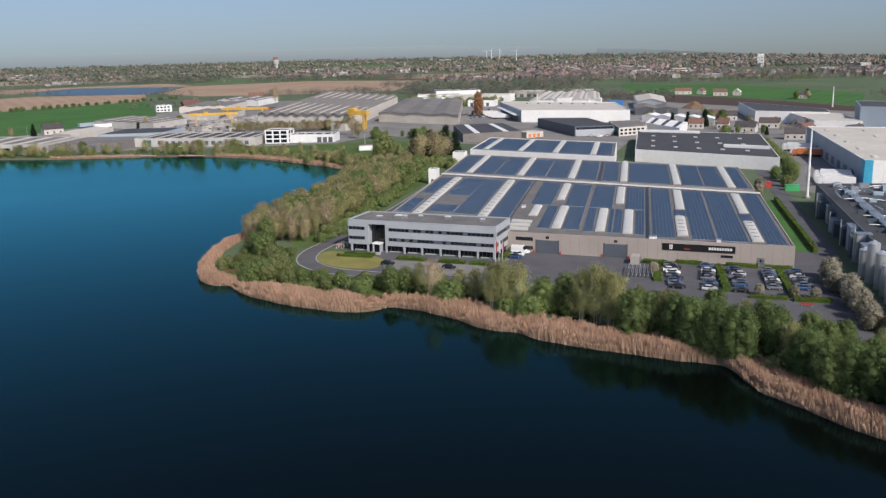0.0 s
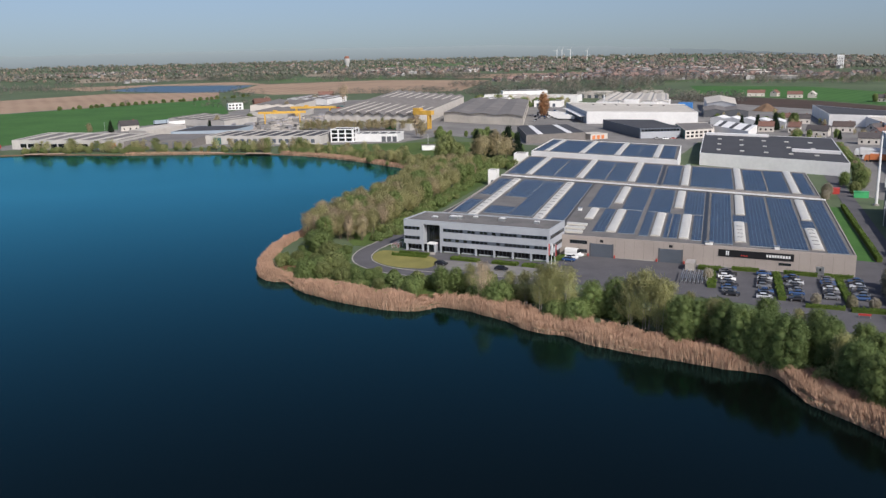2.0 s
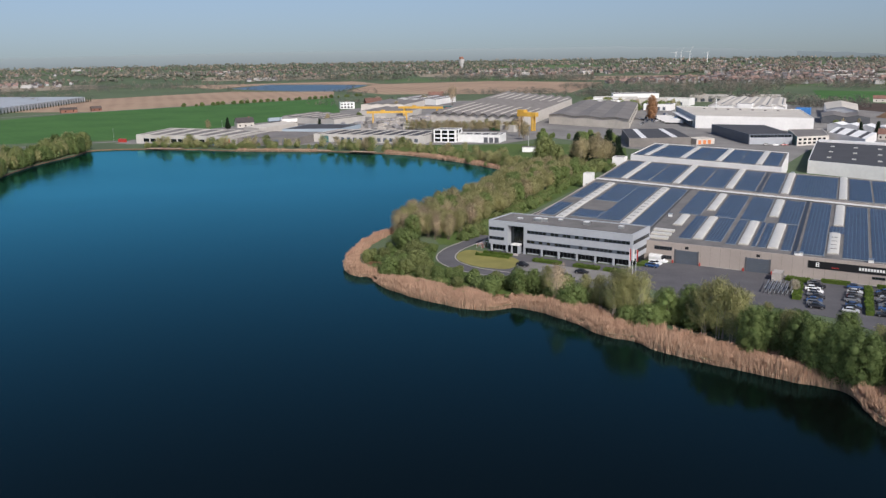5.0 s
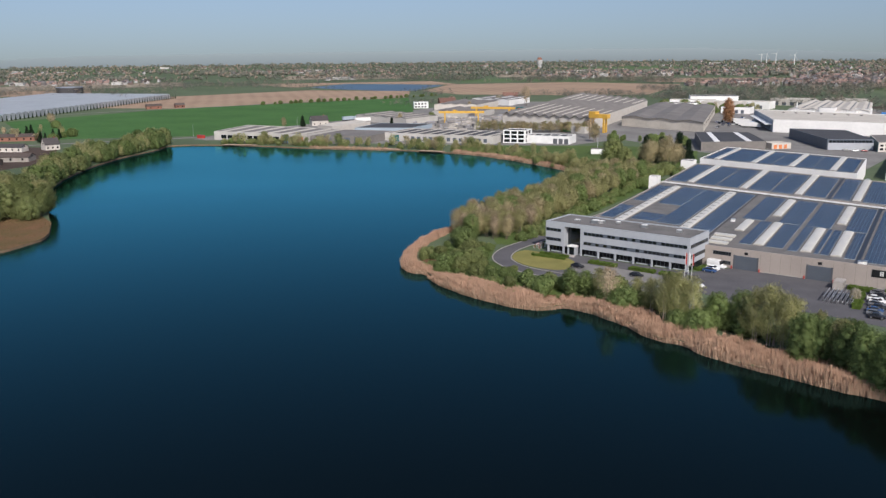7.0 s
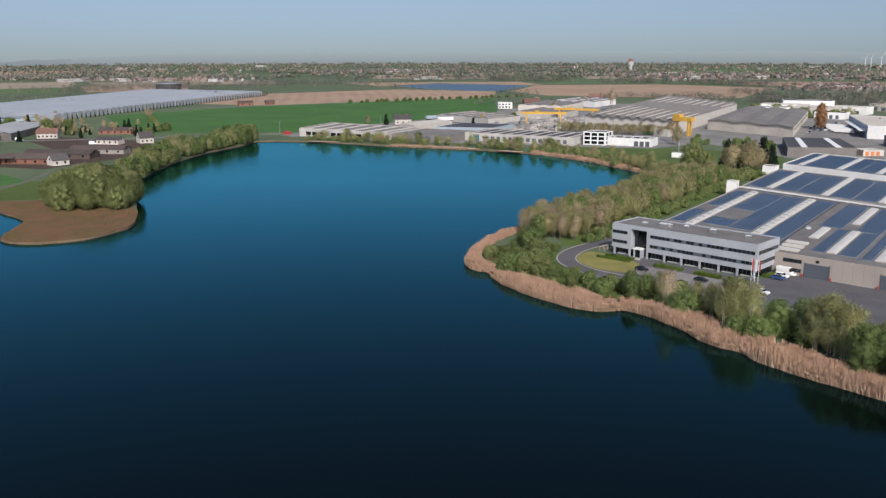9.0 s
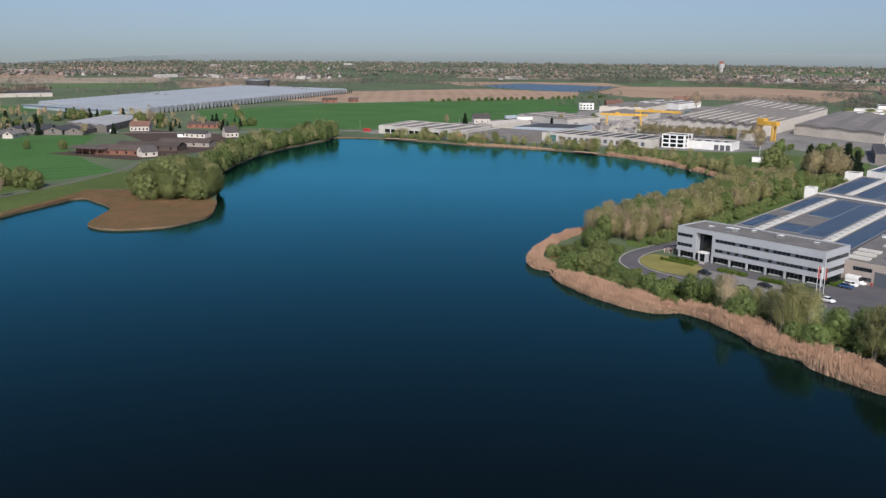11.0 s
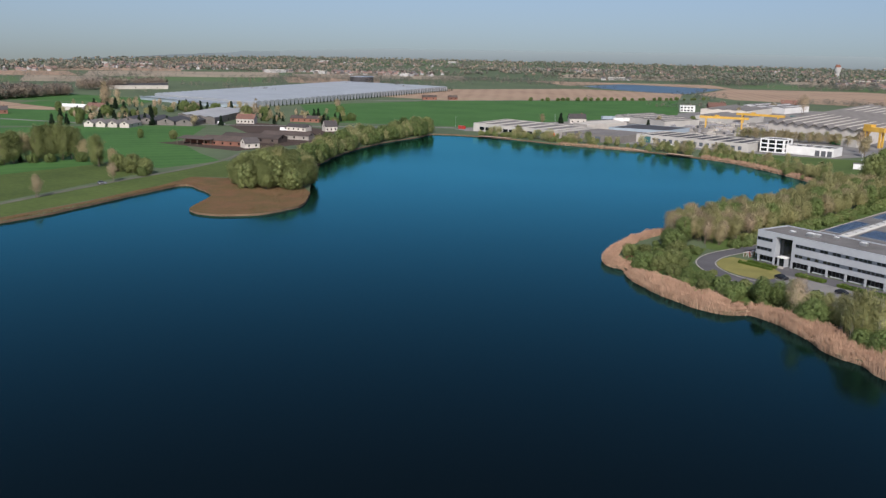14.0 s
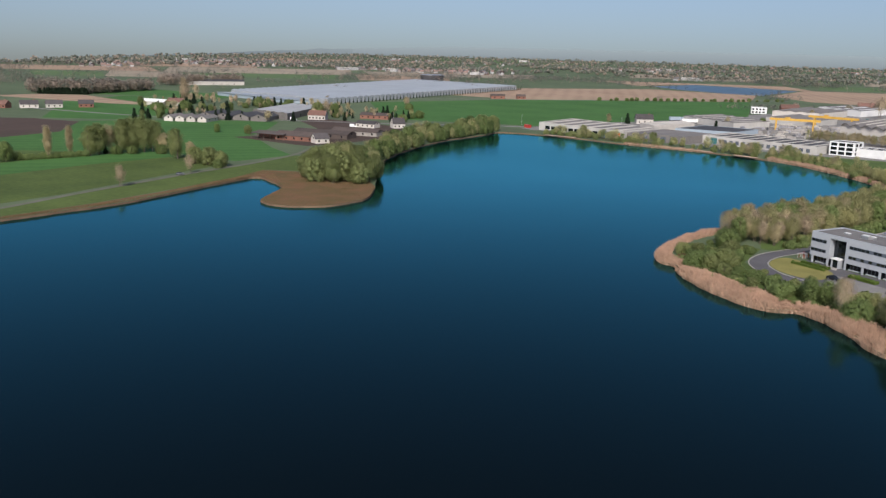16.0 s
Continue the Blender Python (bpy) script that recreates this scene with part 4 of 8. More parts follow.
def mast(at, h, r, label):
    ob = thing("mast", label, "mast", (*at, 0))
    part("shaft", tube(bmesh.new(), (0, 0, 0), (0, 0, h), r, r * 0.55, 12), M_WHITEPAINT, ob)
    part("base", tube(bmesh.new(), (0, 0, 0), (0, 0, 0.6), r * 2, r * 2, 12), M_PAVE, ob)
    part("tip", tube(bmesh.new(), (0, 0, h), (0, 0, h + 1.2), r * 0.2, r * 0.1, 6), M_ALU, ob)


mast((138, 326), 25.5, 0.55, "tall slender white chimney mast beside the plant")
mast((332, 747), 17, 0.6, "slim white mast among far halls")
RB = Quad((168.8, 346.5), (265, 310), (310, 440), (202.5, 485))
right_hall = flat_building("warehouse", RB, 11.0, M_WHITE, M_ROOFPALE, "big white warehouse with a pale roof", "warehouse", 0.4)
# left side blue-grey, unlike the white front
part("side_cladding", face_box(RB, 3, 0.0, 0.985, 0.2, 10.6, 0.04, 0.0), M_BLUEGREY, right_hall, "blue-grey left side of the warehouse")
part("corner_band", face_box(RB, 3, 0.965, 0.999, 0.1, 11.0, 0.12, 0.0), M_CYAN, right_hall, "bright blue corner band")
part("corner_band", face_box(RB, 0, 0.0, 0.03, 0.1, 11.0, 0.12, 0.0), M_CYAN, right_hall, "bright blue corner band")
for i in range(6):
    for j in range(5):
        part("roof_dome", solid(RB.rect(0.05 + i * 0.16, 0.08 + j * 0.19, 0.07 + i * 0.16, 0.12 + j * 0.19), 10.6, 11.1), M_SKYLIGHT, right_hall)
for k in range(8):
    part("dock_door", face_box(RB, 3, 0.12 + k * 0.1, 0.17 + k * 0.1, 0.5, 4.2, 0.08, 0.0), M_SLATE, right_hall)
BB = Quad((268, 562), (312, 530), (334, 580), (288, 612))
blue_block = flat_building("warehouse", BB, 15.0, M_BLUEGREY, M_ROOFDARK, "tall blue-grey block with a bright blue corner", "warehouse", 0.4)
part("corner_band", face_box(BB, 0, 0.32, 0.40, 0.1, 15.0, 0.12, 0.0), M_CYAN, blue_block, "bright blue band")
part("pale_panel", face_box(BB, 0, 0.40, 1.0, 0.1, 15.0, 0.06, 0.0), M_WHITE, blue_block)
# ---- industrial estate behind the lake ----
def windows(ob, q, side, n, z0, z1, s0=0.05, s1=0.95, fill=0.6, material=None):
    w = (s1 - s0) / n
    for k in range(n):
        part("window", face_box(q, side, s0 + k * w, s0 + (k + fill) * w, z0, z1, 0.08, 0.0), material or M_GLASS, ob)


def strips(ob, q, n, z, material, wide=0.35, v0=0.04, v1=0.96):
    """Long rooflights across a roof."""
    for k in range(n):
        u = (k + 0.5) / n
        part("rooflight", solid(q.rect(u - wide / n / 2, v0, u + wide / n / 2, v1), z, z + 0.25), material, ob)


def ridge_hall(name, q, h, rise, bays, wall, roof, label, light=None, category="hall"):
    """A hall of several low gabled bays side by side; ridges run from front to back."""
    ob = thing(name, label, category)
    prof = []
    for k in range(bays):
        prof += [(k / bays, 0.0), ((k + 0.5) / bays, rise)]
    prof.append((1.0, 0.0))
    verts, faces = [], []
    for u, dz in prof:
        verts += [(*q.at(u, 0), h + dz), (*q.at(u, 1), h + dz), (*q.at(u, 0), -0.2), (*q.at(u, 1), -0.2)]
    n = len(prof)
    for i in range(n - 1):
        a, c = 4 * i, 4 * i + 4
        faces += [(a + 2, c + 2, c, a), (a + 3, a + 1, c + 1, c + 3)]
    faces += [(0, 1, 3, 2), (4 * n - 4, 4 * n - 2, 4 * n - 1, 4 * n - 3)]
    raw("wall", verts, faces, wall, ob)
    for i in range(n - 1):
        (u0, d0), (u1, d1) = prof[i], prof[i + 1]
        c = [(*q.at(u0, -0.006), h + d0), (*q.at(u1, -0.006), h + d1), (*q.at(u1, 1.006), h + d1), (*q.at(u0, 1.006), h + d0)]
        raw("roof_slope", [(x, y, z + 0.04) for x, y, z in c] + [(x, y, z + 0.22) for x, y, z in c], [(0, 3, 2, 1), (4, 5, 6, 7), (0, 1, 5, 4), (1, 2, 6, 5), (2, 3, 7, 6), (3, 0, 4, 7)], roof, ob)
        if light:
            s0, s1 = (0.48, 0.66)
            e = [q.at(u0 + (u1 - u0) * s, v) for s, v in ((s0, 0.05), (s1, 0.05), (s1, 0.95), (s0, 0.95))]
            zz = [h + d0 + (d1 - d0) * s + 0.27 for s in (s0, s1, s1, s0)]
            if i % 2:
                raw("rooflight", [(x, y, z) for (x, y), z in zip(e, zz)] + [(x, y, z - 0.06) for (x, y), z in zip(e, zz)], [(0, 1, 2, 3), (4, 7, 6, 5), (0, 4, 5, 1), (1, 5, 6, 2), (2, 6, 7, 3), (3, 7, 4, 0)], light, ob)
    return ob


q = Quad((-316, 541), (-240, 532), (-235, 575), (-318, 592))
d = flat_building("depot", q, 6.0, M_DEPOT, M_FIBRE, "low white depot with wide windows beside the lake", "depot", 0.5)
windows(d, q, 0, 9, 1.2, 3.6, 0.08, 0.72, 0.8)
for k in range(3):
    part("dock_door", face_box(q, 0, 0.74 + k * 0.08, 0.80 + k * 0.08, 0.1, 4.2, 0.09, 0), (M_BLUEPAINT, M_SLATE, M_ORANGE)[k], d)
strips(d, q, 6, 5.6, M_ROOFPALE, 0.3)
q = Quad((-238, 533), (-198, 539), (-192, 578), (-233, 580))
d = flat_building("depot", q, 5.0, M_FIBRE, M_FIBRE, "low grey depot with a grey roof", "depot", 0.3)
windows(d, q, 0, 5, 0.2, 3.8, 0.1, 0.9, 0.6, M_SLATE)
q = Quad((-195, 560), (-116, 550), (-111, 586), (-189, 595))
d = flat_building("depot", q, 5.4, M_DEPOT, M_ROOFDARK, "long low white depot with a dark roof edge", "depot", 0.5)
windows(d, q, 0, 14, 1.0, 3.4, 0.2, 0.97, 0.55, M_SLATE)
part("dock_door", face_box(q, 0, 0.08, 0.14, 0.1, 4.2, 0.1, 0), M_TEAL, d, "teal loading door")
strips(d, q, 9, 5.0, M_ROOFPALE, 0.2)
# white villa-like office with a grid front, and its low wing
q = Quad((-112, 561), (-97, 560.5), (-95, 573), (-110, 574))
d = flat_building("white_office", q, 8.6, M_WHITEPAINT, M_ROOFDARK, "white three-storey office with a grid of dark windows", "office building", 0.5)
for z0 in (0.7, 3.4, 6.0):
    windows(d, q, 0, 3, z0, z0 + 1.9, 0.06, 1.0, 0.78)
    windows(d, q, 1, 2, z0, z0 + 1.9, 0.1, 0.9, 0.6)
    windows(d, q, 3, 2, z0, z0 + 1.9, 0.1, 0.9, 0.6)
q = Quad((-96.5, 563.5), (-68, 561), (-66, 576), (-95, 577))
d = flat_building("white_workshop", q, 5.2, M_WHITEPAINT, M_ROOFDARK, "low white workshop with a dark doorway", "workshop", 0.4)
windows(d, q, 0, 3, 0.1, 3.4, 0.62, 1.0, 0.75, M_DARKPANEL)
strips(d, q, 5, 4.8, M_SKYLIGHT, 0.25, 0.3, 0.7)
q = Quad((-269, 612), (-252, 601), (-240, 648), (-258, 662))
flat_building("hall_pale", q, 5.2, M_PLASTER, M_ROOFPALE, "low hall with a pale cream roof", "hall", 0.3)
q = Quad((-232, 596), (-190, 603), (-186, 640), (-228, 640))
flat_building("hall_dark", q, 5.0, M_BLUEGREY, M_ROOFDARK, "low grey hall with a dark roof", "hall", 0.3)
ridge_hall("workshop_row", Quad((-280, 715), (-221, 680), (-207, 722), (-268, 760)), 5.0, 0.9, 5, M_DEPOT, M_FIBRE, "low white workshop row with grey ridged roofs", M_ROOFPALE)
ridge_hall("workshop_row", Quad((-228, 772), (-184, 760), (-178, 810), (-222, 830)), 5.0, 1.0, 4, M_DEPOT, M_FIBRE, "low white workshop row with grey ridged roofs", None)
ridge_hall("workshop_row", Quad((-250, 850), (-205, 850), (-200, 920), (-246, 930)), 6.0, 1.0, 4, M_PLASTER, M_FIBRE, "grey ridged workshop roofs at the estate's edge", None)
ridge_hall("workshop_row", Quad((-240, 960), (-190, 930), (-180, 990), (-230, 1010)), 6.0, 1.2, 3, M_WHITE, M_FIBRE, "white gabled workshops at the estate's edge", M_WHITE)
q = rectangle(-275, 882, 15, 10, 25)
d = flat_building("site_office", q, 6.5, M_WHITEPAINT, M_FIBRE, "small white two-storey site office", "office building", 0.3)
windows(d, q, 0, 4, 3.8, 5.3)
windows(d, q, 0, 4, 0.9, 2.4)
# the large concrete works with ridged grey roofs
SH = Quad((-142, 690), (-66, 652), (-42, 888), (-125, 1004))
ridge_hall("concrete_works", SH, 9.0, 2.2, 9, M_PLASTER, M_FIBRE, "very large concrete works with many ridged grey roofs", M_ROOFPALE, "factory hall")
q = Quad((-49, 706), (14, 660), (22, 850), (-33, 886))
d = ridge_hall("concrete_works", q, 7.0, 1.4, 3, M_ROOFPALE, M_FIBRE, "long grey works hall with a low ridged roof", None, "factory hall")
windows(d, q, 1, 18, 3.5, 5.5, 0.05, 0.95, 0.3)


def gantry(a, b, h, label):
    """A yellow gantry crane: two legged ends, a box girder and a trolley."""
    ob = thing("gantry_crane", label, "crane", group="gantry cranes")
    dx, dy = b[0] - a[0], b[1] - a[1]
    k = math.hypot(dx, dy)
    nx, ny = -dy / k, dx / k
    for p in (a, b):
        for s in (-3, 3):
            part("leg", tube(bmesh.new(), (p[0] + nx * s, p[1] + ny * s, 0), (p[0] + nx * s * 0.4, p[1] + ny * s * 0.4, h), 0.5, 0.6, 6), M_YELLOW, ob)
        part("sill_beam", tube(bmesh.new(), (p[0] + nx * -3.5, p[1] + ny * -3.5, 0.6), (p[0] + nx * 3.5, p[1] + ny * 3.5, 0.6), 0.5, 0.5, 6), M_YELLOW, ob)
    ex, ey = dx / k * 5, dy / k * 5
    for s in (-1.1, 1.1):
        pts = [(a[0] - ex + nx * (s - 0.5), a[1] - ey + ny * (s - 0.5)), (b[0] + ex + nx * (s - 0.5), b[1] + ey + ny * (s - 0.5)), (b[0] + ex + nx * (s + 0.5), b[1] + ey + ny * (s + 0.5)), (a[0] - ex + nx * (s + 0.5), a[1] - ey + ny * (s + 0.5))]
        part("girder", solid(pts, h, h + 1.7), M_YELLOW, ob)
    m = lerp(a, b, 0.3)
    part("trolley", solid(rectangle(m[0], m[1], 3, 3, 0).rect(0, 0, 1, 1), h + 1.7, h + 2.8), M_YELLOW, ob)


gantry((-192, 694), (-165, 700), 9.0, "yellow gantry crane over a yard of concrete products")
gantry((-180, 752), (-150, 750), 9.0, "yellow gantry crane over a yard of concrete products")
portal = thing("portal_crane", "yellow portal crane before the ridged works hall", "crane", (-59.5, 646, 0), -28, "gantry cranes")
part("bridge", box(bmesh.new(), -8, -2.2, 10.5, 8, 2.2, 13.5), M_YELLOW, portal)
part("hoist_house", box(bmesh.new(), -7.5, -2.6, 13.5, -2, 2.6, 15.2), M_YELLOW, portal)
for x, w in ((-6.8, 0.7), (4.4, 1.3)):
    for y in (-1.6, 1.6):
        part("leg", box(bmesh.new(), x, y - 0.5, 0, x + w, y + 0.5, 10.5), M_YELLOW, portal)
part("brace", tube(bmesh.new(), (-6.4, -1.6, 6), (-2, -1.6, 10.5), 0.3, 0.3, 6), M_YELLOW, portal)
flat_building("pump_house", rectangle(-72, 640, 12, 8, -25), 5.0, M_DEPOT, M_ROOFPALE, "small pale pump house beside the portal crane", "building", 0.3)
# stacks of concrete products in the works yard
for k in range(150):
    x, y = -206 + 62 * rng.rand(), 625 + 130 * rng.rand()
    if inside((x, y), [(-206, 625), (-150, 640), (-140, 700), (-142, 780), (-205, 790)]):
        ob = thing("concrete_stack", "stack of pale grey concrete products in the yard", "concrete stack", (x, y, 0), -10 + 40 * (k % 3), "concrete stacks")
        w, dd, hh = 1.5 + 2 * rng.rand(), 1 + 1.5 * rng.rand(), 1.0 + 2.2 * rng.rand()
        for j in range(2):
            part("layer", box(bmesh.new(), -w, -dd, j * hh / 2 + 0.05 * j, w * (1 - 0.08 * j), dd, (j + 1) * hh / 2), (M_PAVE, M_YARD, M_ROOFPALE)[k % 3], ob)

# halls between the lake and the white distribution hall
q = Quad((14, 541), (51, 553), (43, 612), (9, 606))
d = flat_building("hall_dark", q, 5.4, M_FIBRE, M_ROOFDARK, "grey hall with a dark roof and two pale roof strips", "hall", 0.3)
strips(d, q, 2, 5.1, M_WHITE, 0.18)
q = rectangle(58, 566, 13, 10, 30)
d = flat_building("hut", q, 3.6, M_PLASTER, M_ROOFPALE, "small cream hut with orange doors", "hut", 0.3)
windows(d, q, 0, 3, 0.2, 2.6, 0.1, 0.9, 0.6, M_ORANGE)
q = Quad((86, 562), (112, 566), (104, 626), (70, 632))
d = flat_building("hall_dark", q, 6.4, M_SLATE, M_ROOFDARK, "dark slate hall with a grey glazed front", "hall", 0.4)
part("front_panel", face_box(q, 0, 0.02, 1.0, 0.1, 4.2, 0.1, 0), M_GREYPANEL, d)
windows(d, q, 0, 12, 4.4, 5.7, 0.04, 0.98, 0.8)
windows(d, q, 0, 3, 0.2, 3.0, 0.3, 0.7, 0.7, M_DARKPANEL)
q = Quad((113, 556), (133, 566), (138, 610), (116, 606))
d = flat_building("hall_brick", q, 5.5, M_PLASTER, M_FIBRE, "low tan brick building with a teal side", "building", 0.3)
windows(d, q, 0, 6, 1.0, 2.2)
windows(d, q, 0, 6, 3.2, 4.4)
part("side_cladding", face_box(q, 3, 0.0, 1.0, 0.1, 5.4, 0.06, 0), M_TEAL, d)
WB = Quad((62, 672), (140, 650), (146, 735), (53, 779))
d = flat_building("distribution_hall", WB, 9.2, M_WHITE, M_ROOFPALE, "large white distribution hall with a flat pale roof", "warehouse", 0.5)
# left side bluer and darker than the front
part("side_cladding", face_box(WB, 3, 0.02, 0.99, 0.1, 8.6, 0.06, 0), M_BLUEGREY, d)
for k in range(7):
    part("dock_door", face_box(WB, 3, 0.2 + k * 0.1, 0.26 + k * 0.1, 0.6, 4.2, 0.15, 0), M_SLATE, d)
    part("roof_dome", solid(WB.rect(0.2 + 0.1 * k, 0.75, 0.215 + 0.1 * k, 0.79), 8.8, 9.4), M_FIBRE, d)
part("canopy", face_box(WB, 3, 0.15, 0.95, 5.0, 5.4, 5.0, 0), M_WHITE, d, "white loading canopy")
q = Quad((82, 808), (143, 786), (163, 905), (110, 930))
d = ridge_hall("factory_cluster", q, 7.5, 1.6, 5, M_WHITE, M_ROOFPALE, "cluster of white gabled factory roofs", M_DARKPANEL)
for x, y, h in ((96, 800, 8), (112, 796, 10), (128, 790, 8), (140, 800, 9), (104, 770, 5), (120, 765, 5)):
    qq = rectangle(x, y, 12, 9, -18)
    dd = flat_building("factory_annex", qq, h, M_WHITE, M_ROOFGREY, "small white flat-roofed factory annex", "building", 0.3)
    windows(dd, qq, 0, 3, 1, 3)
mast((88, 800), 14, 0.7, "short white chimney on the factory")
qq = rectangle(160, 800, 12, 9, -15)
flat_building("container_block", qq, 6, M_BLUEPAINT, M_BLUEPAINT, "block of stacked blue containers", "containers", 0.2)
ridge_hall("shed", Quad((172, 770), (192, 750), (210, 830), (186, 848)), 7, 2.5, 1, M_WHITE, M_ROOFPALE, "white gabled shed behind the halls", None, "shed")
ridge_hall("shed", Quad((158, 715), (190, 705), (200, 745), (166, 760)), 5, 1.5, 2, M_DARKPANEL, M_FIBRE, "open grey shed with a yellow panel", None, "shed")
q = Quad((138, 592), (150, 551), (166, 590), (152, 632))
d = flat_building("hall_white", q, 5.0, M_WHITE, M_WHITE, "low white hall with striped roof", "hall", 0.3)
strips(d, q, 3, 4.7, M_ROOFDARK, 0.3)
ridge_hall("white_row", Quad((150, 655), (190, 610), (196, 628), (158, 668)), 4.5, 1.2, 5, M_WHITE, M_WHITE, "row of small white gabled units", None, "workshop")
flat_building("hall_solar", Quad((226, 632), (268, 606), (280, 640), (244, 722)), 8, M_WHITE, M_ROOFDARK, "far hall with a dark solar roof", "hall", 0.3)
flat_building("hall_long", Quad((238, 560), (262, 545), (276, 606), (248, 632)), 7, M_WHITE, M_ROOFPALE, "long low white far hall", "hall", 0.3)
for x, y, w, dp, h, t in ((-10, 900, 30, 18, 7, 10), (30, 905, 40, 22, 8, -10), (60, 930, 34, 20, 7, -20), (0, 950, 46, 24, 7, 0), (100, 985, 40, 22, 7, -20), (42, 860, 26, 18, 6, -15), (150, 985, 40, 20, 7, -20),
                          (20, 1010, 50, 26, 8, 5)):
    qq = rectangle(x, y, w, dp, t)
    dd = flat_building("hall_far", qq, h, (M_WHITE, M_PLASTER)[w % 4 == 0], (M_FIBRE, M_ROOFPALE, M_ROOFDARK)[int(w) % 3], "far pale industrial hall", "hall", 0.3)
    windows(dd, qq, 0, 4, 0.3, 3.5, 0.1, 0.9, 0.5, M_SLATE)

# ---- farms, houses ----
def house(name, at, w, d, h, rise, turn, wall, roof, label, category="house", wins=3, chimney=True, group=""):
    """A gabled house: wall body with gables, two roof slopes, windows, door, chimney."""
    ob = thing(name, label, category, (*at, 0), turn, group)
    x, y = w / 2, d / 2
    raw("wall", [(-x, -y, 0), (x, -y, 0), (x, y, 0), (-x, y, 0), (-x, -y, h), (x, -y, h), (x, y, h), (-x, y, h), (-x, 0, h + rise), (x, 0, h + rise)],
        [(0, 1, 5, 4), (2, 3, 7, 6), (1, 2, 6, 9, 5), (3, 0, 4, 8, 7), (3, 2, 1, 0)], wall, ob)
    o, t = 0.35, 0.18
    for s in (-1, 1):
        e = -o * rise / y
        c = [(-x - o, s * (y + o), h + e), (x + o, s * (y + o), h + e), (x + o, 0, h + rise), (-x - o, 0, h + rise)]
        raw("roof_slope", [(a, b, z + 0.03) for a, b, z in c] + [(a, b, z + 0.03 + t) for a, b, z in c], [(0, 3, 2, 1), (4, 5, 6, 7), (0, 1, 5, 4), (1, 2, 6, 5), (2, 3, 7, 6), (3, 0, 4, 7)], roof, ob)
    for k in range(wins):
        cx = -x + (k + 0.5) * w / wins
        for s in (-1, 1):
            part("window", box(bmesh.new(), cx - 0.55, s * y - 0.05, 1.0, cx + 0.55, s * y + 0.05, 2.2), M_GLASS, ob)
    for s in (-1, 1):
        part("window", box(bmesh.new(), s * x - 0.05, -0.6, h - 0.2, s * x + 0.05, 0.6, h + 1.0), M_GLASS, ob)
    if chimney:
        part("chimney", box(bmesh.new(), x * 0.5, -0.4, h + rise * 0.6, x * 0.5 + 0.8, 0.4, h + rise + 0.9), M_BRICK, ob)
    return ob


M_DULLSHED = mat("weathered_shed_wall", (0.30, 0.275, 0.25), (0.22, 0.20, 0.18), rough=0.9, size=3, fine=0.4)
house("farmhouse", (-388, 462), 9, 8, 3.6, 3.8, 60, M_PLASTER, M_DARKTILE, "white-gabled house with a steep dark roof by the lane")
house("farm_shed", (-404, 447), 16, 8, 3.0, 1.8, 12, M_PLASTER, M_DARKTILE, "low white farm shed with a dark roof", "shed", 4, False)
house("farmhouse", (-473, 461), 14, 8, 3.8, 3.2, 30, M_PLASTER, M_TILE, "long cream farmhouse with a red-brown tiled roof", wins=5)
house("farm_shed", (-452, 505), 24, 9, 3.0, 1.8, 25, M_BRICK, M_BROWNROOF, "low brick shed with a brown roof", "shed", 5, False)
house("barn", (-372, 352), 28, 11, 3.0, 2.4, 18, M_BRICK, M_BROWNROOF, "low red-brick barn with a brown roof", "barn", 5, False)
house("barn", (-352, 352), 9, 7.5, 3.0, 3.0, 70, M_PLASTER, M_DARKTILE, "small gabled barn with a pale end wall", "barn", 2, False)
house("barn", (-376, 378), 40, 13, 2.8, 1.9, 18, M_BROWNROOF, M_BROWNROOF, "long dark barn in the farmyard", "barn", 5, False)
house("barn", (-372, 404), 34, 10, 2.8, 1.7, 18, M_DULLSHED, M_BROWNROOF, "long pale barn with a brown roof", "barn", 5, False)
open_shed = thing("open_shed", "open-fronted cattle shed with a brown roof", "shed", (-388, 343, 0), 18)
part("roof", prism(bmesh.new(), [(-12, -5), (12, -5), (12, 5), (-12, 5)], 3.4, [3.6, 3.6, 4.6, 4.6]), M_BROWNROOF, open_shed)
part("back_wall", box(bmesh.new(), -12, 4.6, 0, 12, 5, 3.4), M_BRICK, open_shed)
for k in range(6):
    part("post", box(bmesh.new(), -11.8 + k * 4.7, -4.8, 0, -11.5 + k * 4.7, -4.5, 3.4), M_BARK, open_shed)
sheet("farmyard", [(-410, 330), (-345, 335), (-340, 410), (-390, 470), (-480, 470), (-470, 440), (-400, 400)], 0.08, M_DARKSOIL, "trampled brown farmyard", "yard")
ridge_hall("nursery_hall", Quad((-528, 440), (-482, 437), (-526, 516), (-560, 506)), 5.0, 0.8, 4, M_FIBRE, M_GREENPALE, "grey nursery hall with a pale flat roof", None, "greenhouse")
for k in range(4):
    house("glass_shed", (-530 + k * 7.5, 368 + k * 4.5), 20, 7, 2.6, 2.0, 118, M_PLASTER, M_FIBRE, "white gabled nursery shed in a row", "shed", 2, False, "nursery sheds")
for k in range(4):
    house("glass_shed", (-536 + k * 14, 408 + k * 6), 30, 13, 2.8, 2.2, 118, M_FIBRE, M_ROOFDARK, "dark-roofed nursery shed in a row", "shed", 2, False, "nursery sheds")
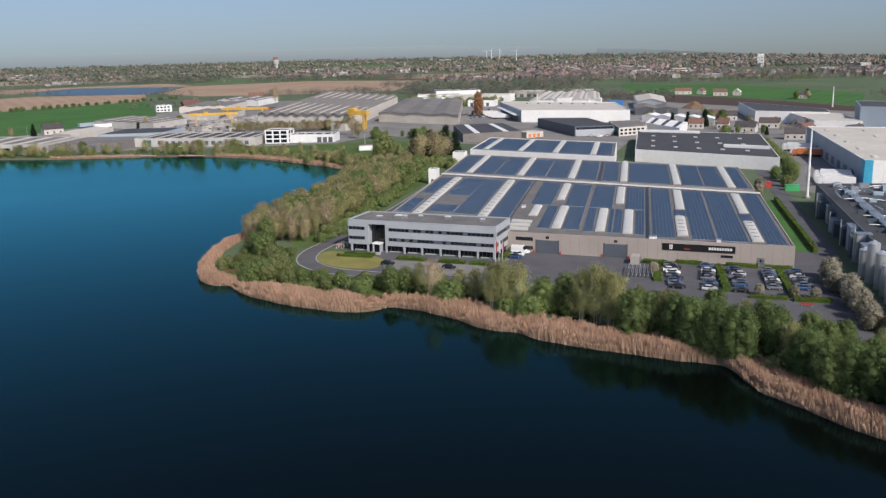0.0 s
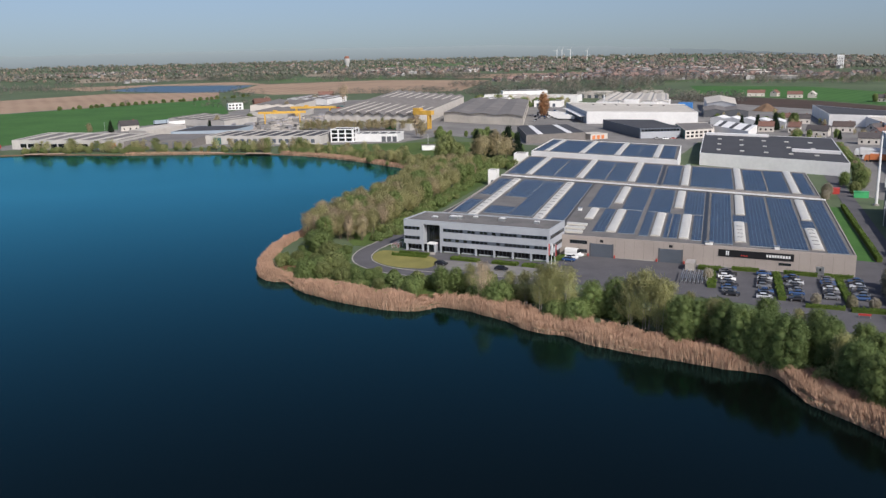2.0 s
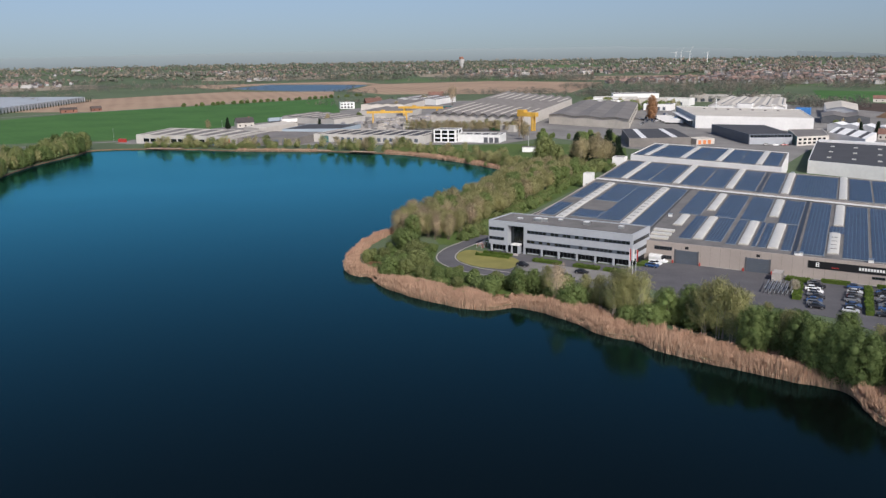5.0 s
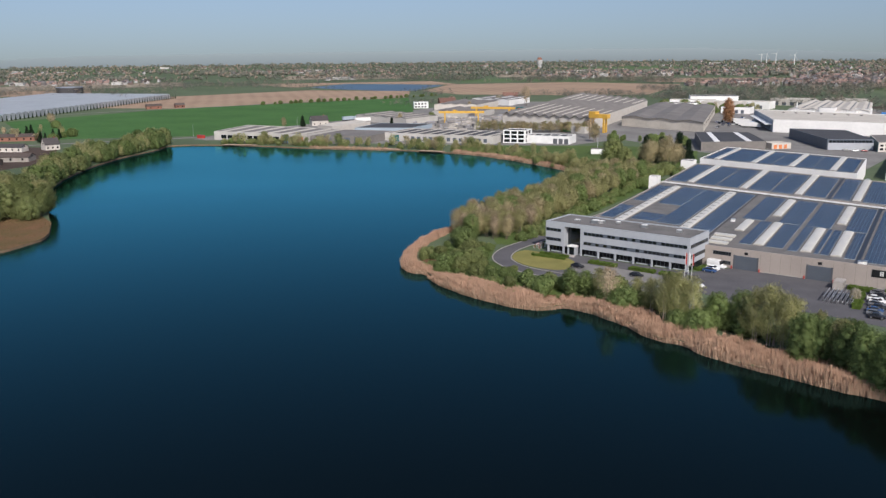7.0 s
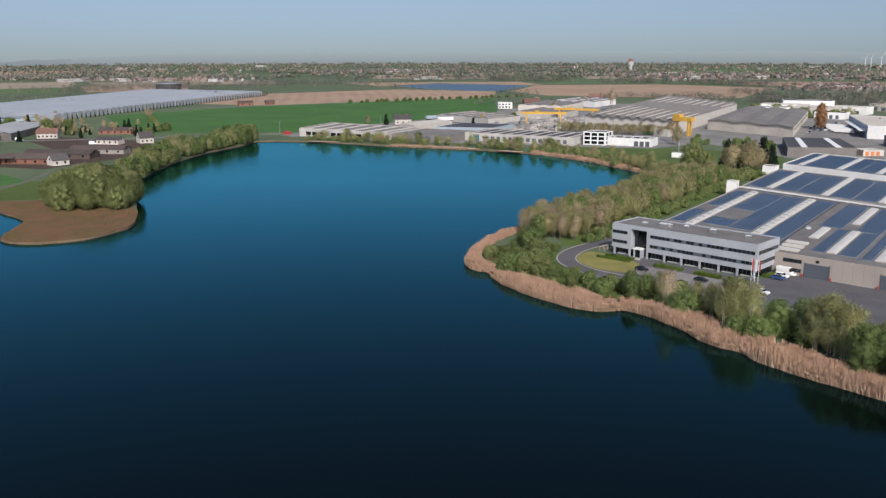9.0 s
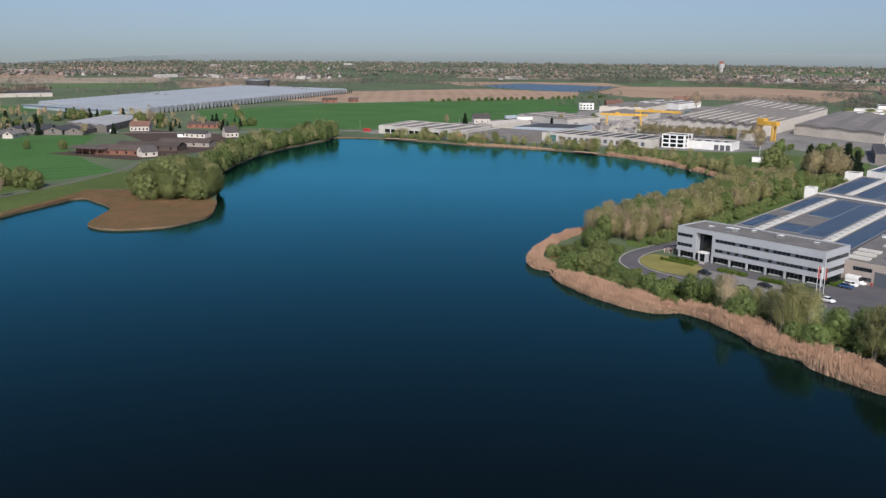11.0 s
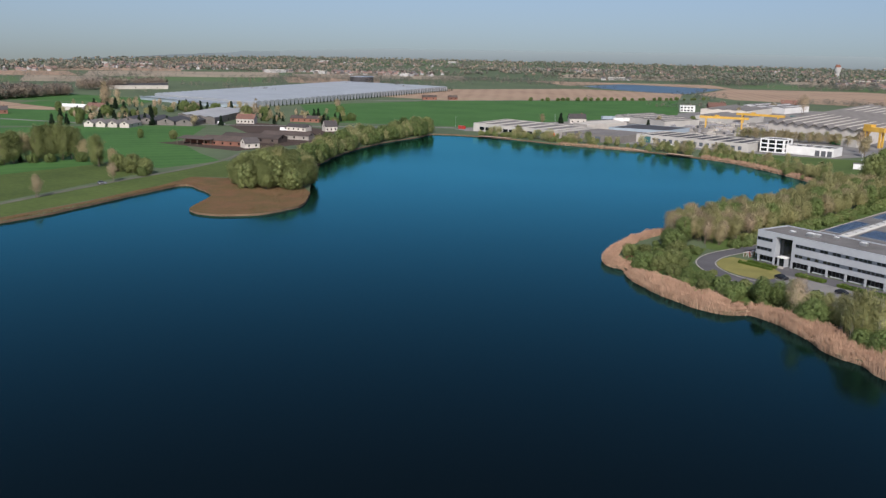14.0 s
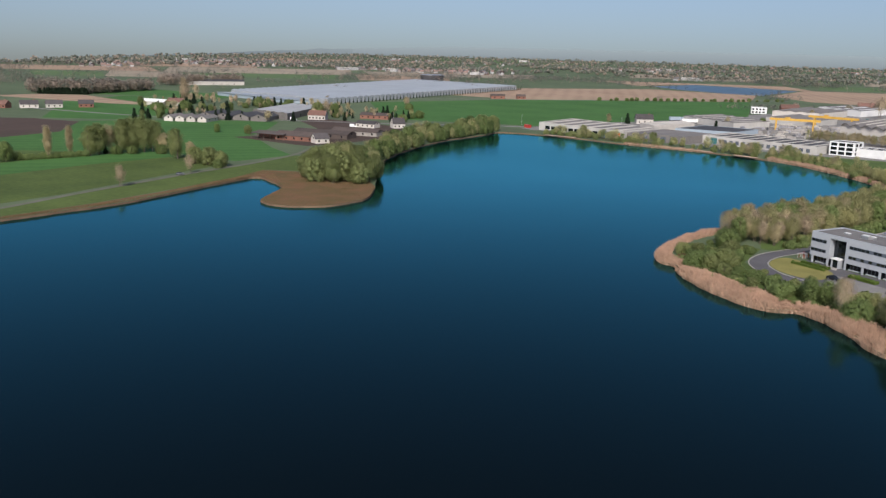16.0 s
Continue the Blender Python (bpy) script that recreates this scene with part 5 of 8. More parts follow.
for at, w, t, wall, roof in (((-700, 316), 12, 30, M_BRICK, M_TILE), ((-690, 334), 14, 70, M_PLASTER, M_DARKTILE), ((-683, 352), 13, 68, M_PLASTER, M_DARKTILE), ((-672, 375), 12, 60, M_BRICK, M_DARKTILE)):
    house("farmhouse", at, w, 8, 3.2, 3.0, t, wall, roof, "low house with a steep roof by the ploughed field", group="houses by the field")
house("farmhouse", (-645, 447), 16, 9, 4, 3, 20, M_PLASTER, M_TILE, "red-roofed farmhouse behind trees")
house("farm_shed", (-665, 438), 24, 9, 3.4, 2, 20, M_PLASTER, M_WHITE, "low white farm shed by trees", "shed", 3, False)
house("farm_shed", (-926, 690), 80, 14, 5, 2, 62, M_PLASTER, M_ROOFDARK, "long white far shed with a dark roof", "shed", 3, False)
house("farm_shed", (-560, 822), 16, 8, 3.2, 2.0, 45, M_BRICK, M_BROWNROOF, "small red-brick field barn", "barn", 2, False)
house("farm_shed", (-543, 845), 10, 8, 3.0, 2.0, 45, M_BRICK, M_BROWNROOF, "small red-brick field barn", "barn", 2, False)
house("farmhouse", (-292, 664), 14, 8, 4.2, 3.6, 40, M_PLASTER, M_DARKTILE, "pale house with a dark roof among the depots")
house("farmhouse", (-262, 935), 18, 10, 4.2, 3.6, 30, M_BRICK, M_TILE, "red-roofed brick house at the estate's edge")
house("farmhouse", (-218, 1060), 18, 10, 4.2, 3.6, 10, M_BRICK, M_TILE, "red-roofed brick house at the estate's edge")
for at, w, d, roof, t in (((174, 598), 12, 9, M_TILE, -20), ((190, 590), 9, 8, M_TILE, -25), ((197, 566), 16, 12, M_DARKTILE, -30), ((221, 590), 16, 12, M_BROWNROOF, -25), ((214, 652), 14, 10, M_DARKTILE, -20),
                          ((205, 662), 12, 9, M_TILE, -20), ((236, 575), 14, 9, M_DARKTILE, 30), ((250, 530), 14, 10, M_DARKTILE, 20), ((228, 548), 16, 10, M_TILE, 40), ((296, 934), 18, 11, M_TILE, -20),
                          ((312, 930), 10, 9, M_PLASTER, 60), ((352, 862), 14, 9, M_DARKTILE, -30), ((266, 968), 22, 10, M_TILE, -15), ((284, 962), 10, 9, M_TILE, 50), ((210, 520), 14, 10, M_DARKTILE, -20)):
    house("house", at, w * 0.8, d * 0.8, 3.8, 2.9, t, M_PLASTER, roof, "pale gabled house with a %s roof" % {M_TILE: "red tiled", M_DARKTILE: "dark", M_BROWNROOF: "brown", M_PLASTER: "pale"}[roof], group="houses behind the halls")

# large greenhouse of many narrow bays
GQ = Quad((-752, 588), (-592, 582), (-664, 1008), (-852, 1008))
green = thing("greenhouse", "vast pale glass greenhouse of many narrow bays", "greenhouse")
BAYS = 42
for k in range(BAYS):
    v0, v1, vm = k / BAYS, (k + 1) / BAYS, (k + 0.5) / BAYS
    raw("roof_bay", [(*GQ.at(0, v0), 5.2), (*GQ.at(1, v0), 5.2), (*GQ.at(1, vm), 6.3), (*GQ.at(0, vm), 6.3), (*GQ.at(1, v1), 5.2), (*GQ.at(0, v1), 5.2)],
        [(0, 1, 2, 3), (3, 2, 4, 5), (1, 4, 2), (0, 3, 5)], M_PALEGLASS, green)
part("wall", parapet(GQ, 0, 5.2, 0.3), M_PALEGLASS, green)
for k in range(0, BAYS + 1):
    part("gable_post", face_box(GQ, 1, min(0.998, k / BAYS), min(1, k / BAYS + 0.0006), 0, 5.3, 0.12, 0), M_WHITEPAINT, green)
low = thing("low_greenhouse", "low blue-roofed greenhouse beside the large one", "greenhouse")
part("body", solid([(-752, 570), (-620, 555), (-600, 578), (-740, 584)], 0, 3.4), M_BLUEGREY, low)
part("roof", solid([(-753, 569), (-619, 554), (-599, 579), (-741, 585)], 3.4, 3.7), M_PALEGLASS, low)
tk = thing("water_tank", "large black round water tank", "tank", (-905, 1110, 0))
part("shell", tube(bmesh.new(), (0, 0, 0), (0, 0, 9), 19, 19, 40), M_ROOFDARK, tk)
part("rim", tube(bmesh.new(), (0, 0, 9), (0, 0, 9.5), 19.4, 19.4, 40), M_ALU, tk)

# ---- trees, bushes, reeds ----
def leaf_quads(pts, size, flat=0.0, seed=1, tall=1.0, up=0.0, thin=1.0, axis=None):
    """Small four-cornered leaf sprays at given places, turned at random or along the axes of their twigs."""
    r = np.random.RandomState(seed)
    n = len(pts)
    a = r.normal(size=(n, 3))
    a[:, 2] = a[:, 2] * (1 - flat) + up
    if axis is not None:
        a = axis + a * 0.22
    a /= np.linalg.norm(a, axis=1)[:, None]
    b = np.cross(a, r.normal(size=(n, 3)))
    b /= np.linalg.norm(b, axis=1)[:, None]
    s = size * (0.55 + 0.9 * r.rand(n))[:, None]
    a, b = a * s * tall, b * s * thin * (0.5 + 0.4 * r.rand(n))[:, None]
    v = np.stack([pts - a, pts - b * 0.8, pts + a, pts + b], 1).reshape(-1, 3)
    f = np.arange(4 * n).reshape(-1, 4)
    return v, f


def leaf_tris(*args, **kw):
    """The same as small three-cornered leaves."""
    v, f = leaf_quads(*args, **kw)
    v = v.reshape(-1, 4, 3)[:, [0, 1, 2]]
    v[:, 1] += (v[:, 1] - (v[:, 0] + v[:, 2]) / 2) * 0.6
    return v.reshape(-1, 3), np.arange(3 * len(v)).reshape(-1, 3)


def outward(v, f, out):
    """Turns each spray to face out of its crown and gives it a rounded normal."""
    q = v[f]
    g = np.cross(q[:, 1] - q[:, 0], q[:, 2] - q[:, 0])
    g /= np.linalg.norm(g, axis=1)[:, None] + 1e-9
    back = (g * out).sum(1) < 0
    f = np.where(back[:, None], f[:, ::-1], f)
    g = np.where(back[:, None], -g, g)
    w = out * 0.75 + g * 0.3 + np.array([0, 0, 0.2])
    w /= np.linalg.norm(w, axis=1)[:, None]
    return f, np.repeat(w, f.shape[1], axis=0)


GOLD = (1 + 5 ** 0.5) / 2
ICO = np.array([(-1, GOLD, 0), (1, GOLD, 0), (-1, -GOLD, 0), (1, -GOLD, 0), (0, -1, GOLD), (0, 1, GOLD), (0, -1, -GOLD), (0, 1, -GOLD), (GOLD, 0, -1), (GOLD, 0, 1), (-GOLD, 0, -1), (-GOLD, 0, 1)]) / 1.902
ICO_FACES = np.array([(0, 11, 5), (0, 5, 1), (0, 1, 7), (0, 7, 10), (0, 10, 11), (1, 5, 9), (5, 11, 4), (11, 10, 2), (10, 7, 6), (7, 1, 8), (3, 9, 4), (3, 4, 2), (3, 2, 6), (3, 6, 8), (3, 8, 9), (4, 9, 5), (2, 4, 11), (6, 2, 10), (8, 6, 7), (9, 8, 1)])


def with_core(r, v, f, w, cs, h, share=0.62):
    """Adds uneven leaf-coloured filler to each lump of a leafy crown, brightening dark gaps."""
    n = len(cs)
    cv = ICO[None] * (0.8 + 0.3 * r.rand(n, 12))[:, :, None] * cs[:, None, [3, 3, 3]] * share + cs[:, None, :3]
    cv[:, :, 2] = np.clip(cv[:, :, 2], 0.02 * h, h * 0.97)
    cn = np.broadcast_to(ICO[None], (n, 12, 3)).reshape(-1, 3)
    cf = (ICO_FACES[None] + 12 * np.arange(n)[:, None, None]).reshape(-1, 3) + len(v)
    return np.concatenate([v, cv.reshape(-1, 3)]), np.concatenate([f, cf]), np.concatenate([w, cn])


def quick_mesh(name, v, f, material):
    """A mesh from whole arrays of corners and of faces with equal numbers of corners."""
    me = bpy.data.meshes.new(name)
    v, f = np.asarray(v, dtype=np.float32), np.asarray(f, dtype=np.int32)
    me.vertices.add(len(v))
    me.vertices.foreach_set("co", v.ravel())
    me.loops.add(f.size)
    me.loops.foreach_set("vertex_index", f.ravel())
    me.polygons.add(len(f))
    me.polygons.foreach_set("loop_start", np.arange(len(f), dtype=np.int32) * f.shape[1])
    me.update(calc_edges=True)
    me.materials.append(material)
    return me


def mesh_of(name, v, f, material, normals=None):
    me = quick_mesh(name, v, f, material)
    me.shade_smooth()
    if normals is not None:
        me.normals_split_custom_set_from_vertices(normals.astype(np.float32))
        NORMALS[me.name] = normals
    return me


NORMALS = {}


def girth(s, shape):
    """The crown's half width at the share s of its height, as a share of the widest."""
    if shape == "round":
        return np.sqrt(np.clip(1 - (2.05 * np.abs(s - 0.42) / np.where(s < 0.42, 1.25, 1.2)) ** 2, 0.02, 1))
    if shape in ("tall", "vase"):
        return np.sqrt(np.clip(1 - (np.abs(s - 0.45) / np.where(s < 0.45, 0.62, 0.56)) ** 2.4, 0.01, 1))
    if shape == "cone":
        return 1.03 - s * 0.97
    return 0.55 + 0.45 * np.sin(np.pi * np.clip(s * 0.9 + 0.1, 0, 1))


def crown_points(r, n, h, base, width, lobes, shape):
    """Places in an uneven crown: lumps on a rounded envelope, or fine rising twigs; also the lumps, the outward ways and the twigs' axes."""
    z0 = h * base
    if shape in ("vase", "col"):
        nb = lobes * 7
        ang, st = 2.4 * np.arange(nb) + r.rand(nb), 0.25 + 0.75 * r.rand(nb) ** 0.75
        rad = 0.5 * width * girth(st, shape) * np.sqrt(0.12 + 0.88 * r.rand(nb)) * (0.85 + 0.3 * r.rand(nb))
        tips = np.column_stack([rad * np.cos(ang), rad * np.sin(ang), z0 + (h - z0) * st])
        roots = tips * np.array([0.12, 0.12, 0]) + np.column_stack([np.zeros(nb), np.zeros(nb), tips[:, 2] - (0.18 + 0.30 * r.rand(nb)) * h])
        roots[:, 2] = np.maximum(roots[:, 2], z0 * 0.6)
        pick = r.randint(0, nb, n)
        t = (0.15 + 0.85 * r.rand(n) ** 0.7)[:, None]
        a, c = roots[pick], tips[pick]
        p = a + (c - a) * np.column_stack([t ** 0.8, t ** 0.8, t]) + r.normal(size=(n, 3)) * np.array([0.05, 0.05, 0.035]) * width
        axis = c - a
        axis /= np.linalg.norm(axis, axis=1)[:, None]
        d = p - np.array([0, 0, z0 + 0.35 * (h - z0)])
        d[:, 2] *= 0.6
        d = d / (np.linalg.norm(d, axis=1)[:, None] + 1e-6) + 0.25 * r.normal(size=(n, 3))
        d /= np.linalg.norm(d, axis=1)[:, None]
        some = np.arange(0, nb, max(1, nb // (lobes * 2)))
        return p, np.column_stack([tips[some], np.full(len(some), 0.08 * width)]), d, axis
    k = lobes * (5 if shape == "round" else 3)
    ls, la = (np.arange(k) + r.rand(k)) / k, 2.4 * np.arange(k) + 0.8 * r.rand(k)
    lr = 0.5 * width * girth(ls, shape)
    lumps = np.column_stack([0.62 * lr * np.cos(la), 0.62 * lr * np.sin(la), z0 + (h - z0) * (0.06 + 0.86 * ls)])
    size = ((0.16 if shape == "round" else 0.28) + 0.24 * r.rand(k)) * np.maximum(lr, 0.22 * width) + 0.05 * width
    pick = r.choice(k, n, p=size ** 2 / (size ** 2).sum())
    d = r.normal(size=(n, 3))
    d[:, :2] += 0.55 * (lumps[pick, :2] / (np.linalg.norm(lumps[pick, :2], axis=1)[:, None] + 1e-6))
    d[:, 2] += 0.2 + 0.3 * ls[pick]
    d /= np.linalg.norm(d, axis=1)[:, None]
    p = lumps[pick] + d * (size[pick] * (1 - 0.42 * r.rand(n) ** 1.8))[:, None] * np.array([1, 1, 0.9 if shape == "round" else 1.2])
    p[:, 2] = np.clip(p[:, 2], h * base * 0.5, h * 1.02)
    return p, np.column_stack([lumps, size]), d, None


def trunk_mesh(r, h, base, cs, thick, material, stems=1):
    bm = bmesh.new()
    for s in range(stems):
        lean = Vector(((r.rand() - 0.5) * h * 0.16 * (stems > 1), (r.rand() - 0.5) * h * 0.16 * (stems > 1), 0))
        foot = Vector(((r.rand() - 0.5) * 1.6 * (stems > 1), (r.rand() - 0.5) * 1.6 * (stems > 1), -0.2))
        p, n = foot, 4
        for k in range(n):
            q = foot + lean * ((k + 1) / n) + Vector((0.12 * (r.rand() - 0.5), 0.12 * (r.rand() - 0.5), h * 0.9 * (k + 1) / n + 0.2))
            tube(bm, p, q, thick * (1 - 0.8 * k / n), thick * (1 - 0.8 * (k + 1) / n), 6)
            p = q
    for c in cs[::4]:
        z = max(h * 0.12, c[2] - 0.5 * math.hypot(c[0], c[1]) - 0.12 * h)
        tube(bm, (0, 0, z), (c[0], c[1], c[2]), thick * 0.32, thick * 0.08, 5)
        for _ in range(3):
            d = r.normal(size=3) * c[3] * 0.8
            tube(bm, (c[0], c[1], c[2]), (c[0] + d[0], c[1] + d[1], c[2] + abs(d[2])), thick * 0.1, thick * 0.03, 4)
    me = bpy.data.meshes.new("trunk")
    bm.to_mesh(me)
    bm.free()
    me.materials.append(material)
    return me


# kind: leaves, size of a spray, crown base, width share of height, lobes, shape, leaf and bark, trunk, stems, word
KINDS = {
    "alder": (1900, 0.036, 0.06, 0.62, 11, "tall", M_LEAF, M_BARK, 0.014, 2, "fresh green alder tree"),
    "birch": (1250, 0.034, 0.10, 0.56, 12, "vase", M_LEAFBIRCH, M_PALEBARK, 0.010, 4, "pale budding thin-stemmed birch"),
    "dense": (2600, 0.036, 0.02, 0.66, 12, "tall", M_LEAFDARK, M_BARK, 0.014, 2, "dense dark green tree"),
    "mid": (2300, 0.036, 0.03, 0.64, 12, "tall", M_LEAF, M_BARK, 0.014, 3, "leafy green tree"),
    "bare": (1100, 0.046, 0.22, 0.52, 12, "vase", M_TWIG, M_BARK, 0.010, 3, "bare brown twiggy tree"),
    "bud": (1700, 0.036, 0.14, 0.66, 12, "vase", M_LEAFBROWN, M_BARK, 0.012, 3, "brownish tree in early bud"),
    "haze": (1800, 0.036, 0.08, 0.70, 12, "vase", M_LEAFOLIVE, M_BARK, 0.012, 3, "olive tree with fine young leaves"),
    "bush": (1500, 0.075, 0.0, 1.35, 9, "round", M_LEAF, M_BARK, 0.02, 4, "rounded green bush"),
    "palebush": (1400, 0.075, 0.0, 1.35, 9, "round", M_LEAFPALE, M_BARK, 0.02, 4, "pale green rounded bush"),
    "willow": (2600, 0.036, 0.02, 0.95, 12, "round", M_LEAFPALE, M_BARK, 0.02, 3, "broad pale green willow"),
    "oak": (2800, 0.036, 0.04, 0.95, 12, "round", M_LEAFPALE, M_BARK, 0.025, 1, "broad yellow-green tree"),
    "osier": (2500, 0.032, 0.04, 0.66, 14, "vase", M_LEAFPALE, M_BARK, 0.016, 2, "tall pale green willow"),
    "plum": (1700, 0.042, 0.06, 0.95, 11, "vase", M_LEAFBROWN, M_BARK, 0.025, 1, "broad brown budding tree"),
    "conifer": (2000, 0.04, 0.03, 0.48, 12, "cone", M_CONIFER, M_BARK, 0.018, 1, "dark conifer"),
    "poplar": (1500, 0.030, 0.05, 0.26, 12, "col", M_LEAFBROWN, M_BARK, 0.012, 1, "slim columnar poplar"),
    "rust": (1900, 0.035, 0.04, 0.36, 12, "tall", M_LEAFRUST, M_BARK, 0.014, 1, "columnar tree with rusty leaves"),
    "blossom": (1900, 0.05, 0.06, 0.85, 11, "round", M_BLOSSOM, M_BARK, 0.02, 3, "white blossoming tree"),
}
STOCK, STOCK_FAR, STOCK_FINE = {}, {}, {}
UPRIGHT = {"bare": (1.6, 0.16), "birch": (1.0, 0.5), "bud": (1.0, 0.40), "haze": (1.0, 0.45), "plum": (1.0, 0.4), "osier": (0.6, 0.7), "poplar": (1.5, 0.5)}
for kind, (cnt, size, base, width, lobes, shape, leaf, bark, thick, stems, word) in KINDS.items():
    STOCK[kind], STOCK_FAR[kind], STOCK_FINE[kind] = [], [], []
    for var in range(3):
        r = np.random.RandomState(len(kind) * 17 + var * 5 + cnt)
        h = 10.0
        p, cs, d, ax = crown_points(r, cnt, h, base, h * width, lobes, shape)
        trunk = trunk_mesh(r, h, base, cs, thick * h, bark, stems)
        twig = tube(bmesh.new(), (0, 0, 0), (0, 0, h * 0.8), thick * h, thick * h * 0.3, 4)
        pole = bpy.data.meshes.new("trunk")
        twig.to_mesh(pole)
        twig.free()
        pole.materials.append(bark)
        up, thin = UPRIGHT.get(kind, (0.0, 1.0))
        more = 1.0 if thin == 1 else 1.3
        # far, middle and near make: fewer large or many small sprays
        v, f = leaf_tris(p[::2], size * h * 1.15, 0.0, var + 3, 1.0, up, max(thin, 0.5), None if ax is None else ax[::2])
        f, w = outward(v, f, d[::2])
        if ax is None:
            v, f, w = with_core(r, v, f, w, cs, h)
        STOCK_FAR[kind].append((mesh_of("crown", v, f, leaf, w), pole))
        for store, copies, share in ((STOCK, 2, 0.66), (STOCK_FINE, 7, 0.36)):
            pick = np.tile(np.arange(cnt), copies)
            v, f = leaf_tris(p[pick] + r.normal(size=(len(pick), 3)) * size * h * 0.7, size * h * share * more, 0.0, var + 3, 1.0, up, thin, None if ax is None else ax[pick])
            f, w = outward(v, f, d[pick])
            if ax is None:
                v, f, w = with_core(r, v, f, w, cs, h)
            store[kind].append((mesh_of("crown", v, f, leaf, w), trunk))
prng = np.random.RandomState(11)


HEAP = {}


def scatter(kind, x, y, h, wide=1.0, stock=None):
    """Far plants, gathered by kind into one stand."""
    k = prng.randint(3) + (3 if stock else 0)
    if (kind, k) not in RAW:
        RAW[kind, k] = []
        for me in ((stock or STOCK_FAR)[kind][k % 3][0], STOCK_FAR[kind][k % 3][1]):
            v = np.empty(3 * len(me.vertices), np.float32)
            me.vertices.foreach_get("co", v)
            me.calc_loop_triangles()
            f = np.empty(3 * len(me.loop_triangles), np.int32)
            me.loop_triangles.foreach_get("vertices", f)
            RAW[kind, k].append((v.reshape(-1, 3), f.reshape(-1, 3), me.materials[0], NORMALS.get(me.name)))
    a, s = prng.rand() * 6.28, h / 10
    c, d = math.cos(a), math.sin(a)
    for v, f, m, ns in RAW[kind, k]:
        vs, fs, n, ws = HEAP.setdefault(m, ([], [], [0], []))
        if ns is not None:
            ws.append(np.column_stack([c * ns[:, 0] - d * ns[:, 1], d * ns[:, 0] + c * ns[:, 1], ns[:, 2]]))
        w = np.column_stack([(c * v[:, 0] - d * v[:, 1]) * s * wide + x, (d * v[:, 0] + c * v[:, 1]) * s * wide + y, v[:, 2] * s])
        vs.append(w)
        fs.append(f + n[0])
        n[0] += len(v)


def scatter_w(kind, x, y, h, where="", group=""):
    scatter(kind, x, y, h)


def stand(name, label):
    """Ends a stand of scattered plants."""
    ob = tagged(new(name), label, "scrub", kind="stuff")
    for m, (vs, fs, n, ws) in HEAP.items():
        if ws:
            c = new("plants", mesh_of("plants", np.concatenate(vs), np.concatenate(fs), m, np.concatenate(ws)))
            c.parent = ob
            tagged(c, kind="stuff")
        else:
            c = new("plants", quick_mesh("plants", np.concatenate(vs), np.concatenate(fs), m))
            c.parent = ob
            tagged(c, kind="stuff")
    HEAP.clear()


RAW = {}


def plant(kind, x, y, h, z=0.0, wide=1.0, where="", group="", stock=None):
    crown, trunk = (stock or STOCK)[kind][prng.randint(3)]
    word = KINDS[kind][-1]
    ob = new("bush" if "bush" in kind else "tree")
    s = h / 10.0
    ob.matrix_basis = pose(x, y, z, 0, 0, prng.rand() * 360) @ Matrix.Diagonal((s * wide, s * wide, s, 1))
    tagged(ob, word + (" " + where if where else ""), "bush" if "bush" in kind else "tree", group)
    for nm, me in (("trunk", trunk), ("crown", crown)):
        c = new(nm, me)
        c.parent = ob
    return ob


# along the near reeds
NEAR = [("bush", -20.5, 208, 4.2), ("palebush", -30, 214, 2.6), ("bush", -15.5, 214, 3.6), ("alder", -13.2, 209.5, 7.2), ("alder", -9.6, 211, 6.6), ("birch", -6, 209, 8), ("bare", -2.6, 200, 11), ("bush", 1.0, 199, 6.0),
        ("birch", 4, 202, 8), ("birch", 7.4, 198.5, 9), ("birch", 11, 192.5, 12), ("birch", 13.6, 192, 13), ("birch", 16.6, 190.5, 12.5), ("bush", 18.5, 186.5, 5.5), ("bush", 14, 188, 4.5), ("mid", 22.5, 190, 8.8), ("bush", 25.5, 191, 5.5),
        ("alder", 27.5, 189.5, 10), ("birch", 30, 183, 12.5), ("birch", 33, 181, 14), ("birch", 35.5, 178.5, 13), ("birch", 37.5, 181, 11.5), ("mid", 41, 175.5, 11.6), ("dense", 44, 175, 11.1), ("birch", 47, 173, 11.6), ("dense", 49, 170, 11.6),
        ("mid", 51.5, 166, 12.1), ("dense", 54.5, 162.5, 12.6), ("dense", 57.5, 159.5, 12.6), ("dense", 60, 156.5, 12.1), ("birch", 61, 150.5, 11.1), ("dense", 62, 145.5, 11.6), ("mid", 63.5, 140, 11.1), ("dense", 66.5, 138.5, 11.6),
        ("dense", 69, 134.5, 11.6), ("dense", 71.5, 131.5, 11.6), ("mid", 75, 128.5, 11.6), ("dense", 79, 124, 11.6), ("dense", 84, 119, 11.1)]
for kind, x, y, h in NEAR:
    h *= 0.88 if x > 40 else 0.95
    if 58 < x < 73:
        x += 2.0
    elif x > 40:
        x, y = x - 2.2, y - 3.0
    plant(kind, x, y, h, where="among the reeds by the lake", group="lakeside belt", stock=STOCK_FINE)
